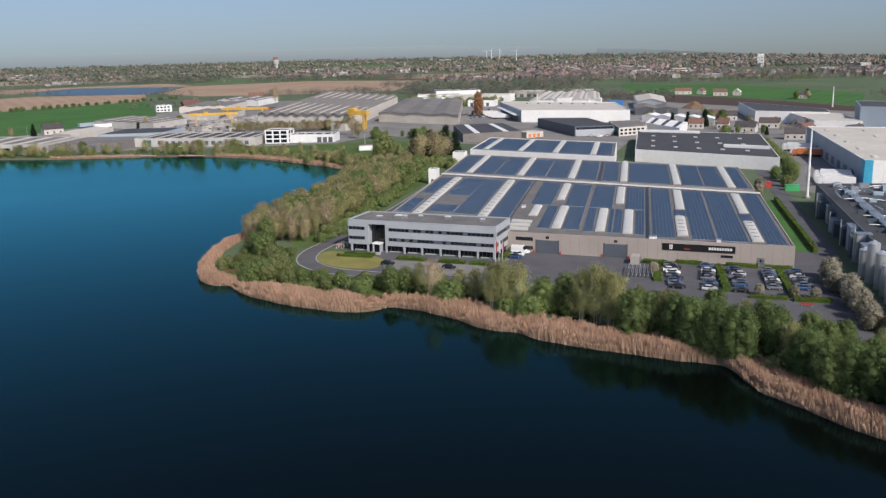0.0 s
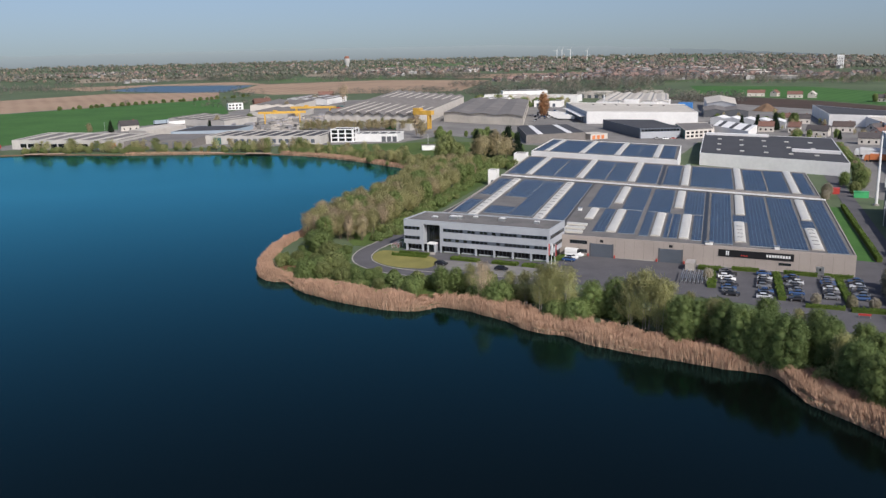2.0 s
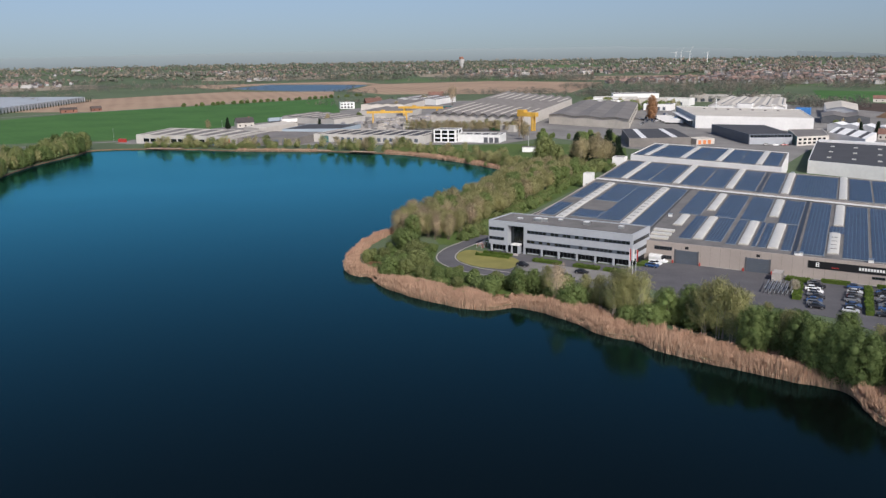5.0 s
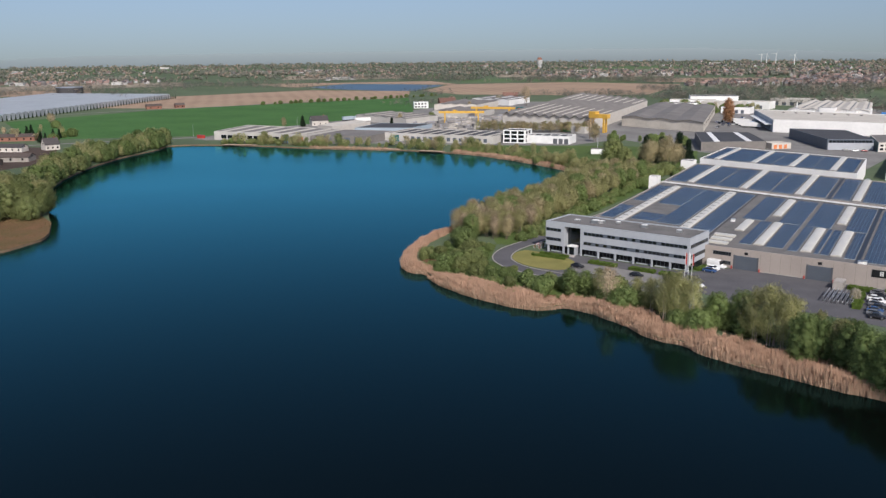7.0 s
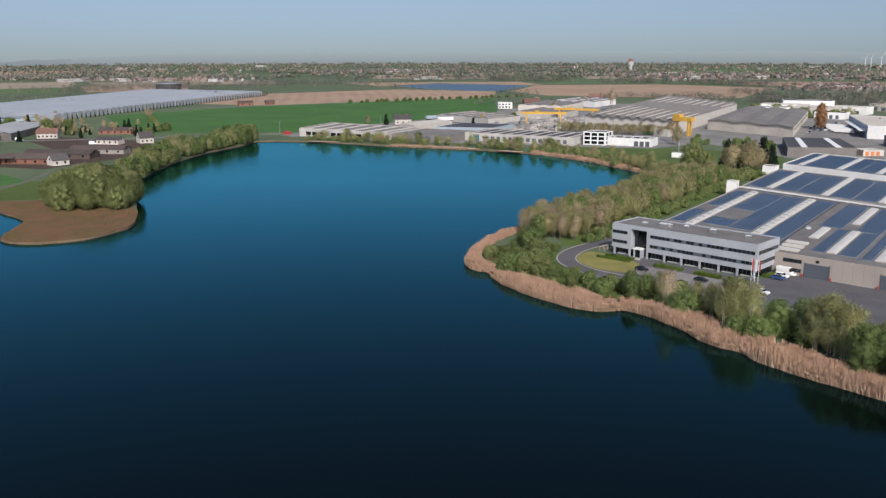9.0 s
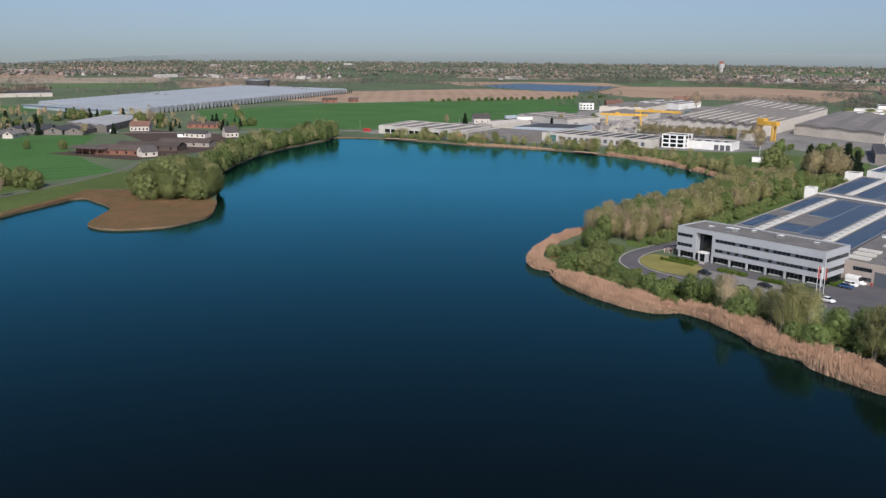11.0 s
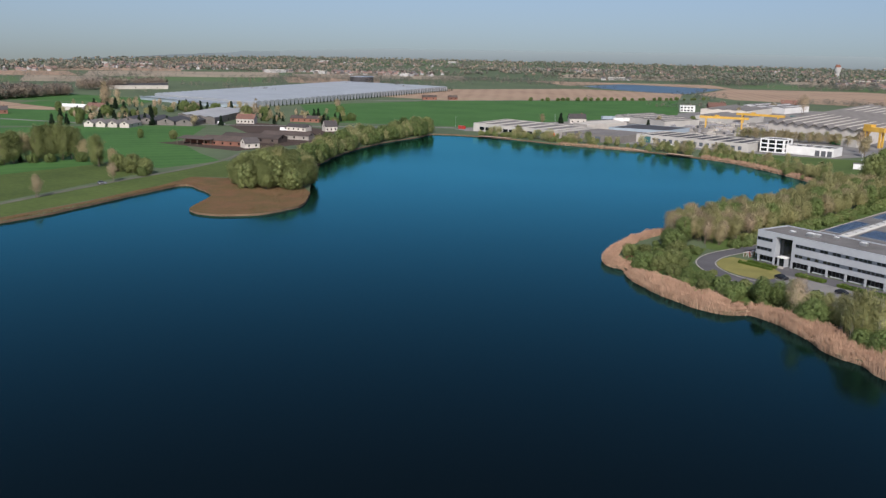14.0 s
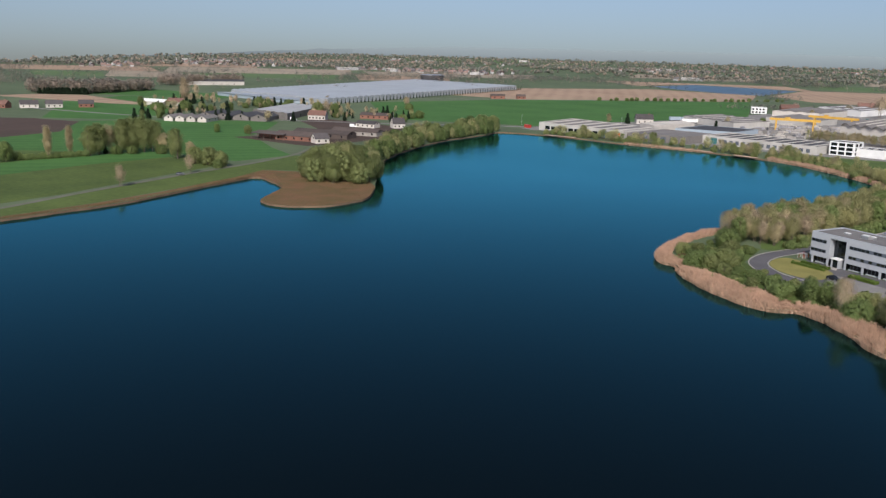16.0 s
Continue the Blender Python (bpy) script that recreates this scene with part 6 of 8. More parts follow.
for k, (x, y) in enumerate([(47, 180), (54, 172), (60, 165.5), (64.5, 160), (68, 153), (71, 147), (75, 140), (79, 136), (84, 131), (72, 157), (77, 148), (82, 141), (88, 134), (90, 142), (58, 180), (63, 175), (68, 169), (72, 164), (76, 158), (80, 151), (84, 146), (66, 172), (50, 184), (43, 186)]):
    plant(("dense", "mid", "dense", "birch")[k % 4], x, y, 6.0 + 2.0 * prng.rand(), where="beside the car park", group="lakeside belt", stock=STOCK_FINE)
for k in range(70):  # low scrub filling the belt
    t = prng.rand()
    i = min(len(NEAR) - 2, int(t * (len(NEAR) - 1)))
    x, y = NEAR[i][1] + 3 * prng.randn(), NEAR[i][2] + 3 + 3 * prng.rand()
    scatter(("bush", "palebush", "bush")[k % 3], x, y, 2.0 + 2.0 * prng.rand())
stand("lakeside_scrub", "low green scrub under the lakeside trees")
# the point
for kind, x, y, h in (("palebush", -61, 238, 3.4), ("palebush", -58, 243, 3.0), ("bush", -51, 225, 4.6), ("palebush", -47, 226, 4.0), ("palebush", -45.5, 233, 5.0), ("bush", -49, 231, 4.2), ("bush", -54, 256, 5.6), ("palebush", -50, 249, 4.2),
                      ("mid", -55, 268, 8.5), ("bush", -57, 262, 5), ("palebush", -41, 222, 3.2), ("bush", -38, 225, 2.4), ("palebush", -42, 232, 2.6), ("bush", -36, 219, 2.6), ("bush", -31, 220, 2.4), ("bush", -27, 219, 2.6), ("palebush", -24, 213, 3.0), ("bush", -22, 216, 2.6),
                      ("bush", -44, 241, 2.2), ("bush", -46, 246, 2.4), ("bush", -48, 240, 2.6), ("palebush", -52, 240, 3.0), ("bush", -34, 224, 2.0), ("bush", -45, 252, 2.4)):
    plant(kind, x, y, h, where="on the point of the shore", group="scrub", stock=STOCK_FINE)
TIP = [(-62, 230), (-50, 219), (-36, 208), (-20, 203), (-6, 206), (-2, 216), (-14, 221), (-28, 227), (-42, 238), (-46, 262), (-60, 262), (-64, 245)]
k = 0
while k < 95:
    x, y = -64 + 64 * prng.rand(), 203 + 60 * prng.rand()
    if inside((x, y), TIP):
        k += 1
        scatter(("bush", "palebush", "bush", "bush")[k % 4], x, y, 0.9 + 1.1 * prng.rand() ** 2, wide=1.2)
stand("point_scrub", "low green brambles and scrub on the point")
# wood between the lake and the hall
WOOD = [(-63, 268), (-43, 268), (-38, 285), (-33, 310), (-26, 345), (-17, 385), (-8, 425), (-30, 432), (-40, 402), (-48, 352), (-57, 310), (-62, 288)]
k = 0
placed = []
while k < 230:
    x, y = -64 + 56 * prng.rand(), 266 + 166 * prng.rand()
    if inside((x, y), WOOD) and all((x - a) ** 2 + (y - c) ** 2 > 6.5 for a, c in placed):
        placed.append((x, y))
        k += 1
        kind = ("bare", "bud", "bare", "haze")[k % 4] if y < 296 else ("haze", "bud", "haze", "birch", "haze", "mid")[k % 6]
        h = (8.6 if y < 292 else 8.3 if kind != "willow" else 6.0) * (0.85 + 0.3 * prng.rand())
        if y < 288:
            plant(kind, x, y, h, where="in the lakeside wood", group="lakeside wood", stock=STOCK_FINE)
        else:
            scatter(kind, x, y, h, stock=STOCK)
for k in range(150):
    t = prng.rand()
    x, y = lerp((-38.5, 268), (-5, 426), t)
    scatter(("bush", "palebush", "bush")[k % 3], x + 1.6 * prng.randn(), y, 1.6 + 1.4 * prng.rand())
stand("lakeside_wood", "olive-brown budding lakeside wood with low scrub")
# far shore: scrub, then the park
for k in range(270):
    t = prng.rand() * (len(SHORE_FAR) - 1)
    i = int(t)
    x, y = lerp(SHORE_FAR[i], SHORE_FAR[i + 1], t - i)
    n = 4 + 26 * prng.rand() ** 1.5
    x, y = x + 0.25 * n + 2 * prng.randn(), y + n
    if y > 548 or (x > -120 and y > 543):
        continue
    scatter(("palebush", "palebush", "willow", "haze", "bush", "palebush")[k % 6], x, y, (1.8 + 1.8 * prng.rand()) if k % 6 != 3 else 4 + 3.5 * prng.rand())
for k in range(60):
    x, y = lerp((-44, 430), (8, 432), prng.rand())
    scatter(("bush", "palebush", "bud", "willow")[k % 4], x + 3 * prng.randn(), y + 9 * prng.randn(), 3 + 2.5 * prng.rand())
for k in range(80):  # taller trees before the depots
    t = 0.3 + prng.rand() * (len(SHORE_FAR) - 1.4)
    i = int(t)
    x, y = lerp(SHORE_FAR[i], SHORE_FAR[i + 1], t - i)
    scatter(("birch", "haze", "bud", "osier", "haze")[k % 5], x + 2 + 2 * prng.randn(), y + 5 + 12 * prng.rand(), 5 + 4 * prng.rand() ** 2, wide=1.25)
stand("far_shore_scrub", "pale spring scrub and small trees on the far shore")
for kind, x, y, h in (("oak", -30, 466, 14), ("oak", -24, 462, 10), ("conifer", -14, 478, 15), ("conifer", -6, 480, 14), ("plum", -11, 466, 13), ("plum", -3, 470, 14), ("conifer", 3, 486, 16), ("conifer", 8, 482, 13), ("plum", 2, 474, 11),
                      ("bud", -54, 580, 12), ("bare", -60, 600, 14), ("rust", 32, 740, 21), ("conifer", 172, 612, 10), ("conifer", 182, 606, 12), ("conifer", 164, 622, 9), ("mid", 196, 640, 9), ("mid", 200, 625, 10), ("oak", 150, 372, 8), ("mid", 146, 362, 8), ("mid", 153, 384, 8), ("oak", 140, 352, 5),
                      ("blossom", 128, 348, 5), ("blossom", 124, 338, 4), ("mid", 143, 372, 6), ("bare", -172, 930, 22), ("conifer", -219, 640, 9), ("bud", -230, 690, 9), ("mid", -212, 720, 8), ("bud", -216, 860, 9), ("blossom", -262, 955, 9), ("blossom", -210, 960, 10), ("mid", 345, 856, 8), ("conifer", 360, 868, 9), ("bud", 356, 856, 8), ("mid", 300, 940, 6)):
    plant(kind, x, y, h, where="on the industrial estate")
for k in range(56):
    x, y = lerp((-150, 640), (-64, 642), (k + 0.5) / 56)
    scatter("bud" if k % 3 else "birch", x + prng.randn(), y + 3 * prng.randn(), 6.5 + 2.5 * prng.rand(), wide=1.2)
for k in range(26):
    x, y = lerp((-50, 600), (10, 560), prng.rand())
    scatter(("bush", "mid", "bud")[k % 3], x, y + 8 * prng.randn(), 3 + 4 * prng.rand())
for k in range(34):  # shrub row beside the black-roofed warehouse
    x, y = lerp((159, 396), (187, 502), k / 33)
    scatter(("bud", "bare", "bush")[k % 3], x + 1.2 * prng.randn(), y, 2.6 + 1.8 * prng.rand())
for k in range(80):  # gardens among the houses behind the halls
    x, y = 150 + 95 * prng.rand(), 520 + 190 * prng.rand()
    if any(math.dist((x, y), e) < 13 for e in ((174, 598), (190, 590), (197, 566), (221, 590), (214, 652), (205, 662), (236, 575), (228, 548), (210, 520), (155, 592), (173, 640))) or x < 165 or x > 228:
        continue
    scatter(("bush", "haze", "mid", "conifer", "bud")[k % 5], x, y, 3 + 4 * prng.rand())
for k in range(60):  # rough green behind the concrete works
    x, y = lerp((-30, 925), (60, 880), prng.rand())
    scatter(("haze", "bud", "bush")[k % 3], x, y + 22 * prng.randn(), 4 + 5 * prng.rand())
stand("estate_scrub", "rows of budding trees and scrub between the halls")
for x, y, h in ((97, 212, 6.5), (95, 207, 6), (93.5, 201, 6), (94.5, 196, 6.5), (92.5, 190, 6.5), (91.5, 184, 6.5), (90, 178.5, 6), (88.5, 173, 6), (91.5, 169, 5.5), (74.8, 199.5, 3.2), (82, 197, 3.4), (86.5, 195.5, 3.2), (55, 222, 3.5)):
    plant("blossom", x, y, h * 0.92, where="beside the road", group="blossom trees")
# spit clump, west shore, meadow trees
for x, y, h in ((-247, 254, 13), (-245, 262, 15), (-236, 266, 13), (-230, 274, 11), (-252, 268, 15), (-226, 266, 8), (-240, 254, 10), (-234, 258, 10), (-243, 276, 13), (-238, 282, 12), (-254, 260, 13), (-250, 284, 12), (-228, 262, 6), (-242, 248, 8), (-236, 252, 8), (-249, 250, 8), (-258, 272, 9), (-224, 258, 7), (-232, 250, 7), (-248, 262, 9), (-241, 266, 9), (-238, 260, 9), (-246, 270, 9), (-232, 264, 9), (-252, 254, 9)):
    plant(("osier", "haze", "willow", "osier")[prng.randint(4)], x, y, 17.5 * (1 - 0.50 * min(1.0, math.dist((x, y), (-246, 267)) / 26)), where="on the spit", group="spit trees", stock=STOCK_FINE)
for k in range(180):
    t = prng.rand() * (len(SHORE_WEST) - 1)
    i = int(t)
    x, y = lerp(SHORE_WEST[i], SHORE_WEST[i + 1], t - i)
    n = 0.8 + 16 * prng.rand() ** 1.6
    (plant if k < 60 else scatter_w)(("mid", "haze", "willow", "mid", "dense", "haze")[k % 6], x - n, y + 0.35 * n, (6.5 + 6 * prng.rand()) * (1.0 if n > 5 else 0.75), where="along the west shore", group="west shore trees")
for kind, x, y, h in (("poplar", -383, 196, 17), ("poplar", -388, 210, 16), ("osier", -381.5, 218, 15.5), ("osier", -382.5, 223, 16.5), ("bud", -384, 229.5, 15.5), ("osier", -382, 236.5, 18), ("osier", -380.5, 242, 19), ("osier", -377, 246.5, 19), ("osier", -376, 252, 17), ("bud", -370, 254, 11), ("osier", -344, 244, 15.5), ("bud", -340, 250, 9), ("willow", -323, 241, 9), ("willow", -314, 243, 9.5), ("willow", -307, 244.5, 8), ("bare", -284, 177, 9.5),
                      ("bare", -297, 220, 9.3), ("bush", -303, 240, 4), ("conifer", -383, 227, 5), ("bush", -379, 231, 4.5), ("bush", -375, 238, 4.5), ("bush", -366, 250, 5), ("mid", -386, 176, 10), ("mid", -390, 170, 8), ("bush", -388, 183, 4), ("conifer", -556, 350, 8), ("conifer", -550, 358, 8), ("mid", -547, 366, 8), ("osier", -552, 354, 7), ("bare", -660, 466, 24), ("conifer", -655, 472, 10), ("poplar", -663, 467, 24), ("conifer", -628, 462, 9), ("oak", -494, 480, 12), ("mid", -486, 492, 11), ("bare", -505, 500, 13),
                      ("conifer", -452, 470, 6), ("conifer", -426, 497, 8), ("bush", -418, 500, 6), ("conifer", -540, 400, 9), ("conifer", -512, 392, 8), ("conifer", -560, 392, 9), ("mid", -576, 386, 10), ("conifer", -590, 378, 9), ("bare", -520, 620, 10), ("bud", -540, 640, 9), ("bush", -500, 600, 6), ("bud", -600, 590, 8),
                      ("mid", -440, 340, 6), ("willow", -420, 350, 6), ("conifer", -300, 650, 9), ("bud", -312, 640, 8), ("bare", -720, 520, 14), ("conifer", -600, 430, 9), ("conifer", -620, 440, 10), ("mid", -660, 420, 9)):
    plant(kind, x, y, h, where="by the fields", stock=STOCK_FINE if x > -395 and y < 260 else None)
for k in range(22):
    x, y = lerp((-590, 392), (-470, 425), prng.rand())
    scatter(("conifer", "bare", "conifer", "bud")[k % 4], x + 3 * prng.randn(), y + 6 * prng.randn(), 5 + 4 * prng.rand())
for k in range(26):
    x, y = lerp((-500, 470), (-430, 520), prng.rand())
    scatter(("conifer", "bare", "bud", "conifer")[k % 4], x + 5 * prng.randn(), y + 8 * prng.randn(), 4 + 5 * prng.rand())
for k in range(70):
    x, y = lerp((-720, 480), (-480, 545), prng.rand())
    scatter(("bud", "conifer", "bare", "bud")[k % 4], x, y + 12 * prng.randn(), 4 + 6 * prng.rand())
for k in range(110):  # gardens and windbreaks round the nursery
    t = prng.rand()
    x, y = lerp((-640, 415), (-470, 470), t) if k % 2 else lerp((-610, 500), (-430, 525), t)
    if inside((x, y), [(-565, 355), (-478, 395), (-478, 520), (-565, 520)]):
        continue
    scatter(("conifer", "haze", "bush", "bud", "mid")[k % 5], x, y + 14 * prng.randn(), 4 + 5 * prng.rand())
for k in range(64):  # clipped row beside the large greenhouse
    x, y = lerp((-584, 588), (-656, 1008), k / 63)
    scatter("conifer", x, y, 5.4, wide=0.5)
for k in range(40):
    x, y = lerp((-470, 905), (-330, 1112), k / 39)
    if k % 3 != 1:
        scatter("bush", x + 2 * prng.randn(), y, 2.5 + 2 * prng.rand())

stand("field_scrub", "tree rows and hedges between farms and fields")

# dark conifers before the bare wood
for k in range(46):
    x, y = lerp((-853, 424), (-822, 458), k / 45)
    scatter("conifer", x + prng.randn(), y + prng.randn(), 5.5 + 2 * prng.rand(), wide=1.3)
stand("conifer_edge", "dark conifer edge before a bare wood")
# a low hedge behind the meadow
for k in range(26):
    x, y = lerp((-386, 186), (-381, 216), k / 25)
    scatter("bush", x + 0.5 * prng.randn(), y, 2.2 + prng.rand())
stand("meadow_hedge", "low green hedge behind the meadow")

# hedges: a clipped body of many leaf sprays
def hedge(a, c, wide, h, label="clipped green hedge beside the car park"):
    ob = thing("hedge", label, "hedge", group="hedges")
    ln = math.dist(a, c)
    nx, ny = -(c[1] - a[1]) / ln, (c[0] - a[0]) / ln
    pts = [(a[0] + nx * wide / 2.4, a[1] + ny * wide / 2.4), (a[0] - nx * wide / 2.4, a[1] - ny * wide / 2.4), (c[0] - nx * wide / 2.4, c[1] - ny * wide / 2.4), (c[0] + nx * wide / 2.4, c[1] + ny * wide / 2.4)]
    part("body", solid(pts, 0, h * 0.93), M_HEDGE, ob)
    n = int(ln * wide * 10)
    r = np.random.RandomState(int(ln * 10))
    t, s, z = r.rand(n), (r.rand(n) - 0.5) * wide, h * (0.2 + 0.8 * r.rand(n) ** 0.4)
    p = np.stack([a[0] + (c[0] - a[0]) * t + nx * s, a[1] + (c[1] - a[1]) * t + ny * s, z], 1)
    v, f = leaf_quads(p, 0.28, 0, 4)
    tagged(raw("foliage", v.tolist(), f.tolist(), M_HEDGE, ob), kind="stuff")


for a, c, w, h in (((-13, 244.5), (-5, 241.2), 2.4, 0.9), ((-1, 239.6), (6, 236.8), 2.4, 0.9), ((7.5, 236.2), (13, 234), 2.4, 0.9), ((-29, 252.5), (-20, 249), 1.4, 0.8), ((-31, 249.5), (-20.5, 246.2), 1.2, 0.8), ((17, 243), (21, 249), 2.2, 0.6),
                   ((55, 233.5), (61, 231), 2.5, 1.0), ((63.5, 232), (70, 229.6), 1.6, 1.0), ((76, 228), (83.5, 224.8), 1.6, 1.0), ((85, 224.2), (91.5, 222.0), 1.6, 1.0), ((73.6, 227), (68.2, 203), 2.0, 1.0), ((87.4, 221.5), (82.6, 199.5), 1.8, 1.0), ((57.4, 229), (54.2, 214), 2.4, 0.8),
                   ((72, 198), (80, 195.5), 1.6, 0.8), ((81, 194.5), (89, 192.5), 2.2, 0.9), ((124.6, 322), (105.2, 240), 1.5, 1.5)):
    hedge(a, c, w, h)


# reeds: a dense dry stand, blade by blade
def reeds(name, line, inner, n, h, label, seed):
    r = np.random.RandomState(seed)
    seg = [math.dist(line[i], line[i + 1]) for i in range(len(line) - 1)]
    i = r.choice(len(seg), n, p=np.array(seg) / sum(seg))
    t = r.rand(n)
    a, c = np.array(line)[i], np.array(line)[i + 1]
    d = (c - a) / np.linalg.norm(c - a, axis=1)[:, None]
    nrm = np.stack([d[:, 1], -d[:, 0]], 1)
    wid = np.array([inner(x) * (0.85 + 0.3 * noise.noise((x * 0.2, y * 0.2, seed))) for x, y in a])
    edge = np.array([0.1 + 0.9 * (0.5 + 0.5 * noise.noise((x * 0.25, y * 0.25, 14))) for x, y in a + (c - a) * t[:, None]])
    off = -edge + (wid + edge) * r.rand(n)
    known = []
    for e, g in zip(line, line[1:]):
        k = math.dist(e, g)
        known.append(1.0 if inside(((e[0] + g[0]) / 2 + (g[1] - e[1]) / k * 2, (e[1] + g[1]) / 2 - (g[0] - e[0]) / k * 2), LAKE) else -1.0)
    turn = np.array(known)[i]
    p = a + (c - a) * t[:, None] - nrm * (turn * off)[:, None]
    hh = h * (0.5 + 0.6 * r.rand(n)) * np.array([0.8 + 0.5 * noise.noise((x * 0.12, y * 0.12, 3)) + 0.35 * noise.noise((x * 0.45, y * 0.45, 8)) for x, y in p])
    hh *= 1 - 0.75 * np.exp(-(((p[:, 0] + 17) / 4.0) ** 2 + ((p[:, 1] - 199.5) / 3.0) ** 2))  # a trodden gap
    hh *= 1 - 0.9 * np.exp(-(((p[:, 0] + 53.5) / 3.0) ** 2 + ((p[:, 1] - 219.5) / 3.6) ** 2))  # bushes reach the water here
    ang = r.rand(n) * math.pi
    w = 0.04 + 0.07 * r.rand(n)
    side = np.stack([np.cos(ang) * w, np.sin(ang) * w, np.zeros(n)], 1)
    foot = np.column_stack([p, np.where(off < 0.3, WATER_Z - 0.05, -0.05)])
    tip = foot + np.column_stack([r.normal(size=(n, 2)) * 0.35, hh])
    v = np.stack([foot - side, foot + side, tip + side * 0.35, tip - side * 0.35], 1).reshape(-1, 3)
    ob = new(name, quick_mesh(name, v, np.arange(4 * n).reshape(-1, 4), M_REED))
    tagged(ob, label, "reeds", kind="stuff")


NEARLINE = smooth_line(SHORE_NEAR, 4)
BELT = ((-70, 4.2), (-62, 3.6), (-54, 2.2), (-48, 6), (-40, 10), (-25, 11), (-18, 8), (-12, 4), (-2, 5), (6, 7), (15, 10), (25, 12), (36, 11), (45, 8), (50, 4), (53, 6), (56, 8), (60, 9), (64, 9), (95, 7))


def belt_width(x):
    """The depth of the near reeds along the shore."""
    return float(np.interp(x, [e for e, _ in BELT], [e for _, e in BELT]))


reeds("reeds", NEARLINE[::-1], belt_width, 125000, 2.3, "dense belt of dry golden-brown reeds along the shore", 3)
reeds("reeds", smooth_line([(-66.8, 233), (-69.4, 245), (-69.8, 257), (-69, 269), (-66, 281), (-64, 290), (-62.5, 300)], 4), lambda x: 4.4, 16000, 2.0, "dry golden reeds round the point", 5)
reeds("reeds", smooth_line([(-130, 502), (-110, 494), (-78, 469), (-58, 449), (-41, 431)], 4), lambda x: 5.0, 9000, 1.8, "dry reeds on the far shore", 6)
reeds("reeds", smooth_line([(-228, 508), (-205, 508.5), (-190, 509), (-175, 509)], 4), lambda x: 4.0, 1500, 1.6, "dry reeds on the far shore", 8)

# low sedge on the spit and along the west bank
r = np.random.RandomState(31)
q = np.column_stack([-285 + 92 * r.rand(16000), 196 + 72 * r.rand(16000)])
q = np.array([e for e in q.tolist() if inside(e, SEDGE)])
ln = r.rand(5000, 1)
line = np.array([(-251, 100), (-250.5, 122), (-251, 145), (-253, 165), (-262, 199), (-267.5, 220), (-271, 236)])
i = r.randint(0, 6, 5000)
q = np.concatenate([q, line[i] * (1 - ln) + line[i + 1] * ln - np.column_stack([0.4 + 3.2 * r.rand(5000) ** 2, np.zeros(5000)])])
n = len(q)
ang, w = r.rand(n) * math.pi, 0.07 + 0.10 * r.rand(n)
side = np.stack([np.cos(ang) * w, np.sin(ang) * w, np.zeros(n)], 1)
foot = np.column_stack([q, np.zeros(n)])
tall = (0.25 + 0.5 * r.rand(n)) * np.array([0.9 + 0.9 * noise.noise((x * 0.09, y * 0.09, 4)) for x, y in q])
tip = foot + np.column_stack([r.normal(size=(n, 2)) * 0.25, np.clip(tall * 0.65, 0.1, 2)])
v = np.stack([foot - side, foot + side, tip + side * 0.5, tip - side * 0.5], 1).reshape(-1, 3)
sedge = tagged(raw("sedge", v.tolist(), np.arange(4 * n).reshape(-1, 4).tolist(), M_SEDGE), "low brown sedge tufts on the spit", "sedge", kind="stuff")
# ---- town and woods in the distance ----
trng = np.random.RandomState(23)


def built_up(x, y):
    r, a = math.hypot(x, y), math.degrees(math.atan2(x, y))
    c = 1.15 * noise.noise((x * 0.0026, y * 0.0026, 5.0)) + 0.55 * noise.noise((x * 0.007, y * 0.007, 9.0))
    if a > -2:
        c += 0.35 if r > 1420 else -1
        if a > 5 and 1420 < r < 2700:
            c += 0.5
    elif r < 1750:
        c -= 0.55
    else:
        c += 0.18
    if a < -40:
        c -= 0.3 if r > 0.75 * rim(a) else 0.15
    return c


spots = []
while len(spots) < 2100:
    a = -67 + 95 * trng.rand()
    r = 1 / (1 / 4700 + (1 / 1120 - 1 / 4700) * trng.rand())
    x, y = r * math.sin(radians(a)), r * math.cos(radians(a))
    if r > rim(a) * 0.985 or trng.rand() < (r - 1900) / 2200 or built_up(x, y) < 0.24 + 0.30 * trng.rand() or any(inside((x, y), z) for z in KEEP_CLEAR):
        continue
    spots.append((r, x, y))
spots.sort()
# town colours dulled and greyed: distance haze painted into walls and roofs
M_FARWALL = mat("hazed_plaster", (0.43, 0.425, 0.42), (0.33, 0.325, 0.32), rough=0.9, size=6, fine=0.8)
M_FARTILE = mat("hazed_tile", (0.25, 0.165, 0.14), (0.18, 0.125, 0.108), rough=0.9, size=5, fine=0.6)
M_FARBRICK = mat("hazed_brick", (0.18, 0.13, 0.11), (0.135, 0.10, 0.085), rough=0.9, size=4, fine=0.4)
M_FARSLATE = mat("hazed_slate", (0.15, 0.14, 0.145), (0.10, 0.095, 0.10), rough=0.85, size=5, fine=0.6)
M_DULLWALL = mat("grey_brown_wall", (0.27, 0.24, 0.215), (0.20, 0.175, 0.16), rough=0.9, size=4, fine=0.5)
FACES_WALL = [(0, 1, 5, 4), (2, 3, 7, 6), (1, 2, 6, 9, 5), (3, 0, 4, 8, 7)]
heaps = {}


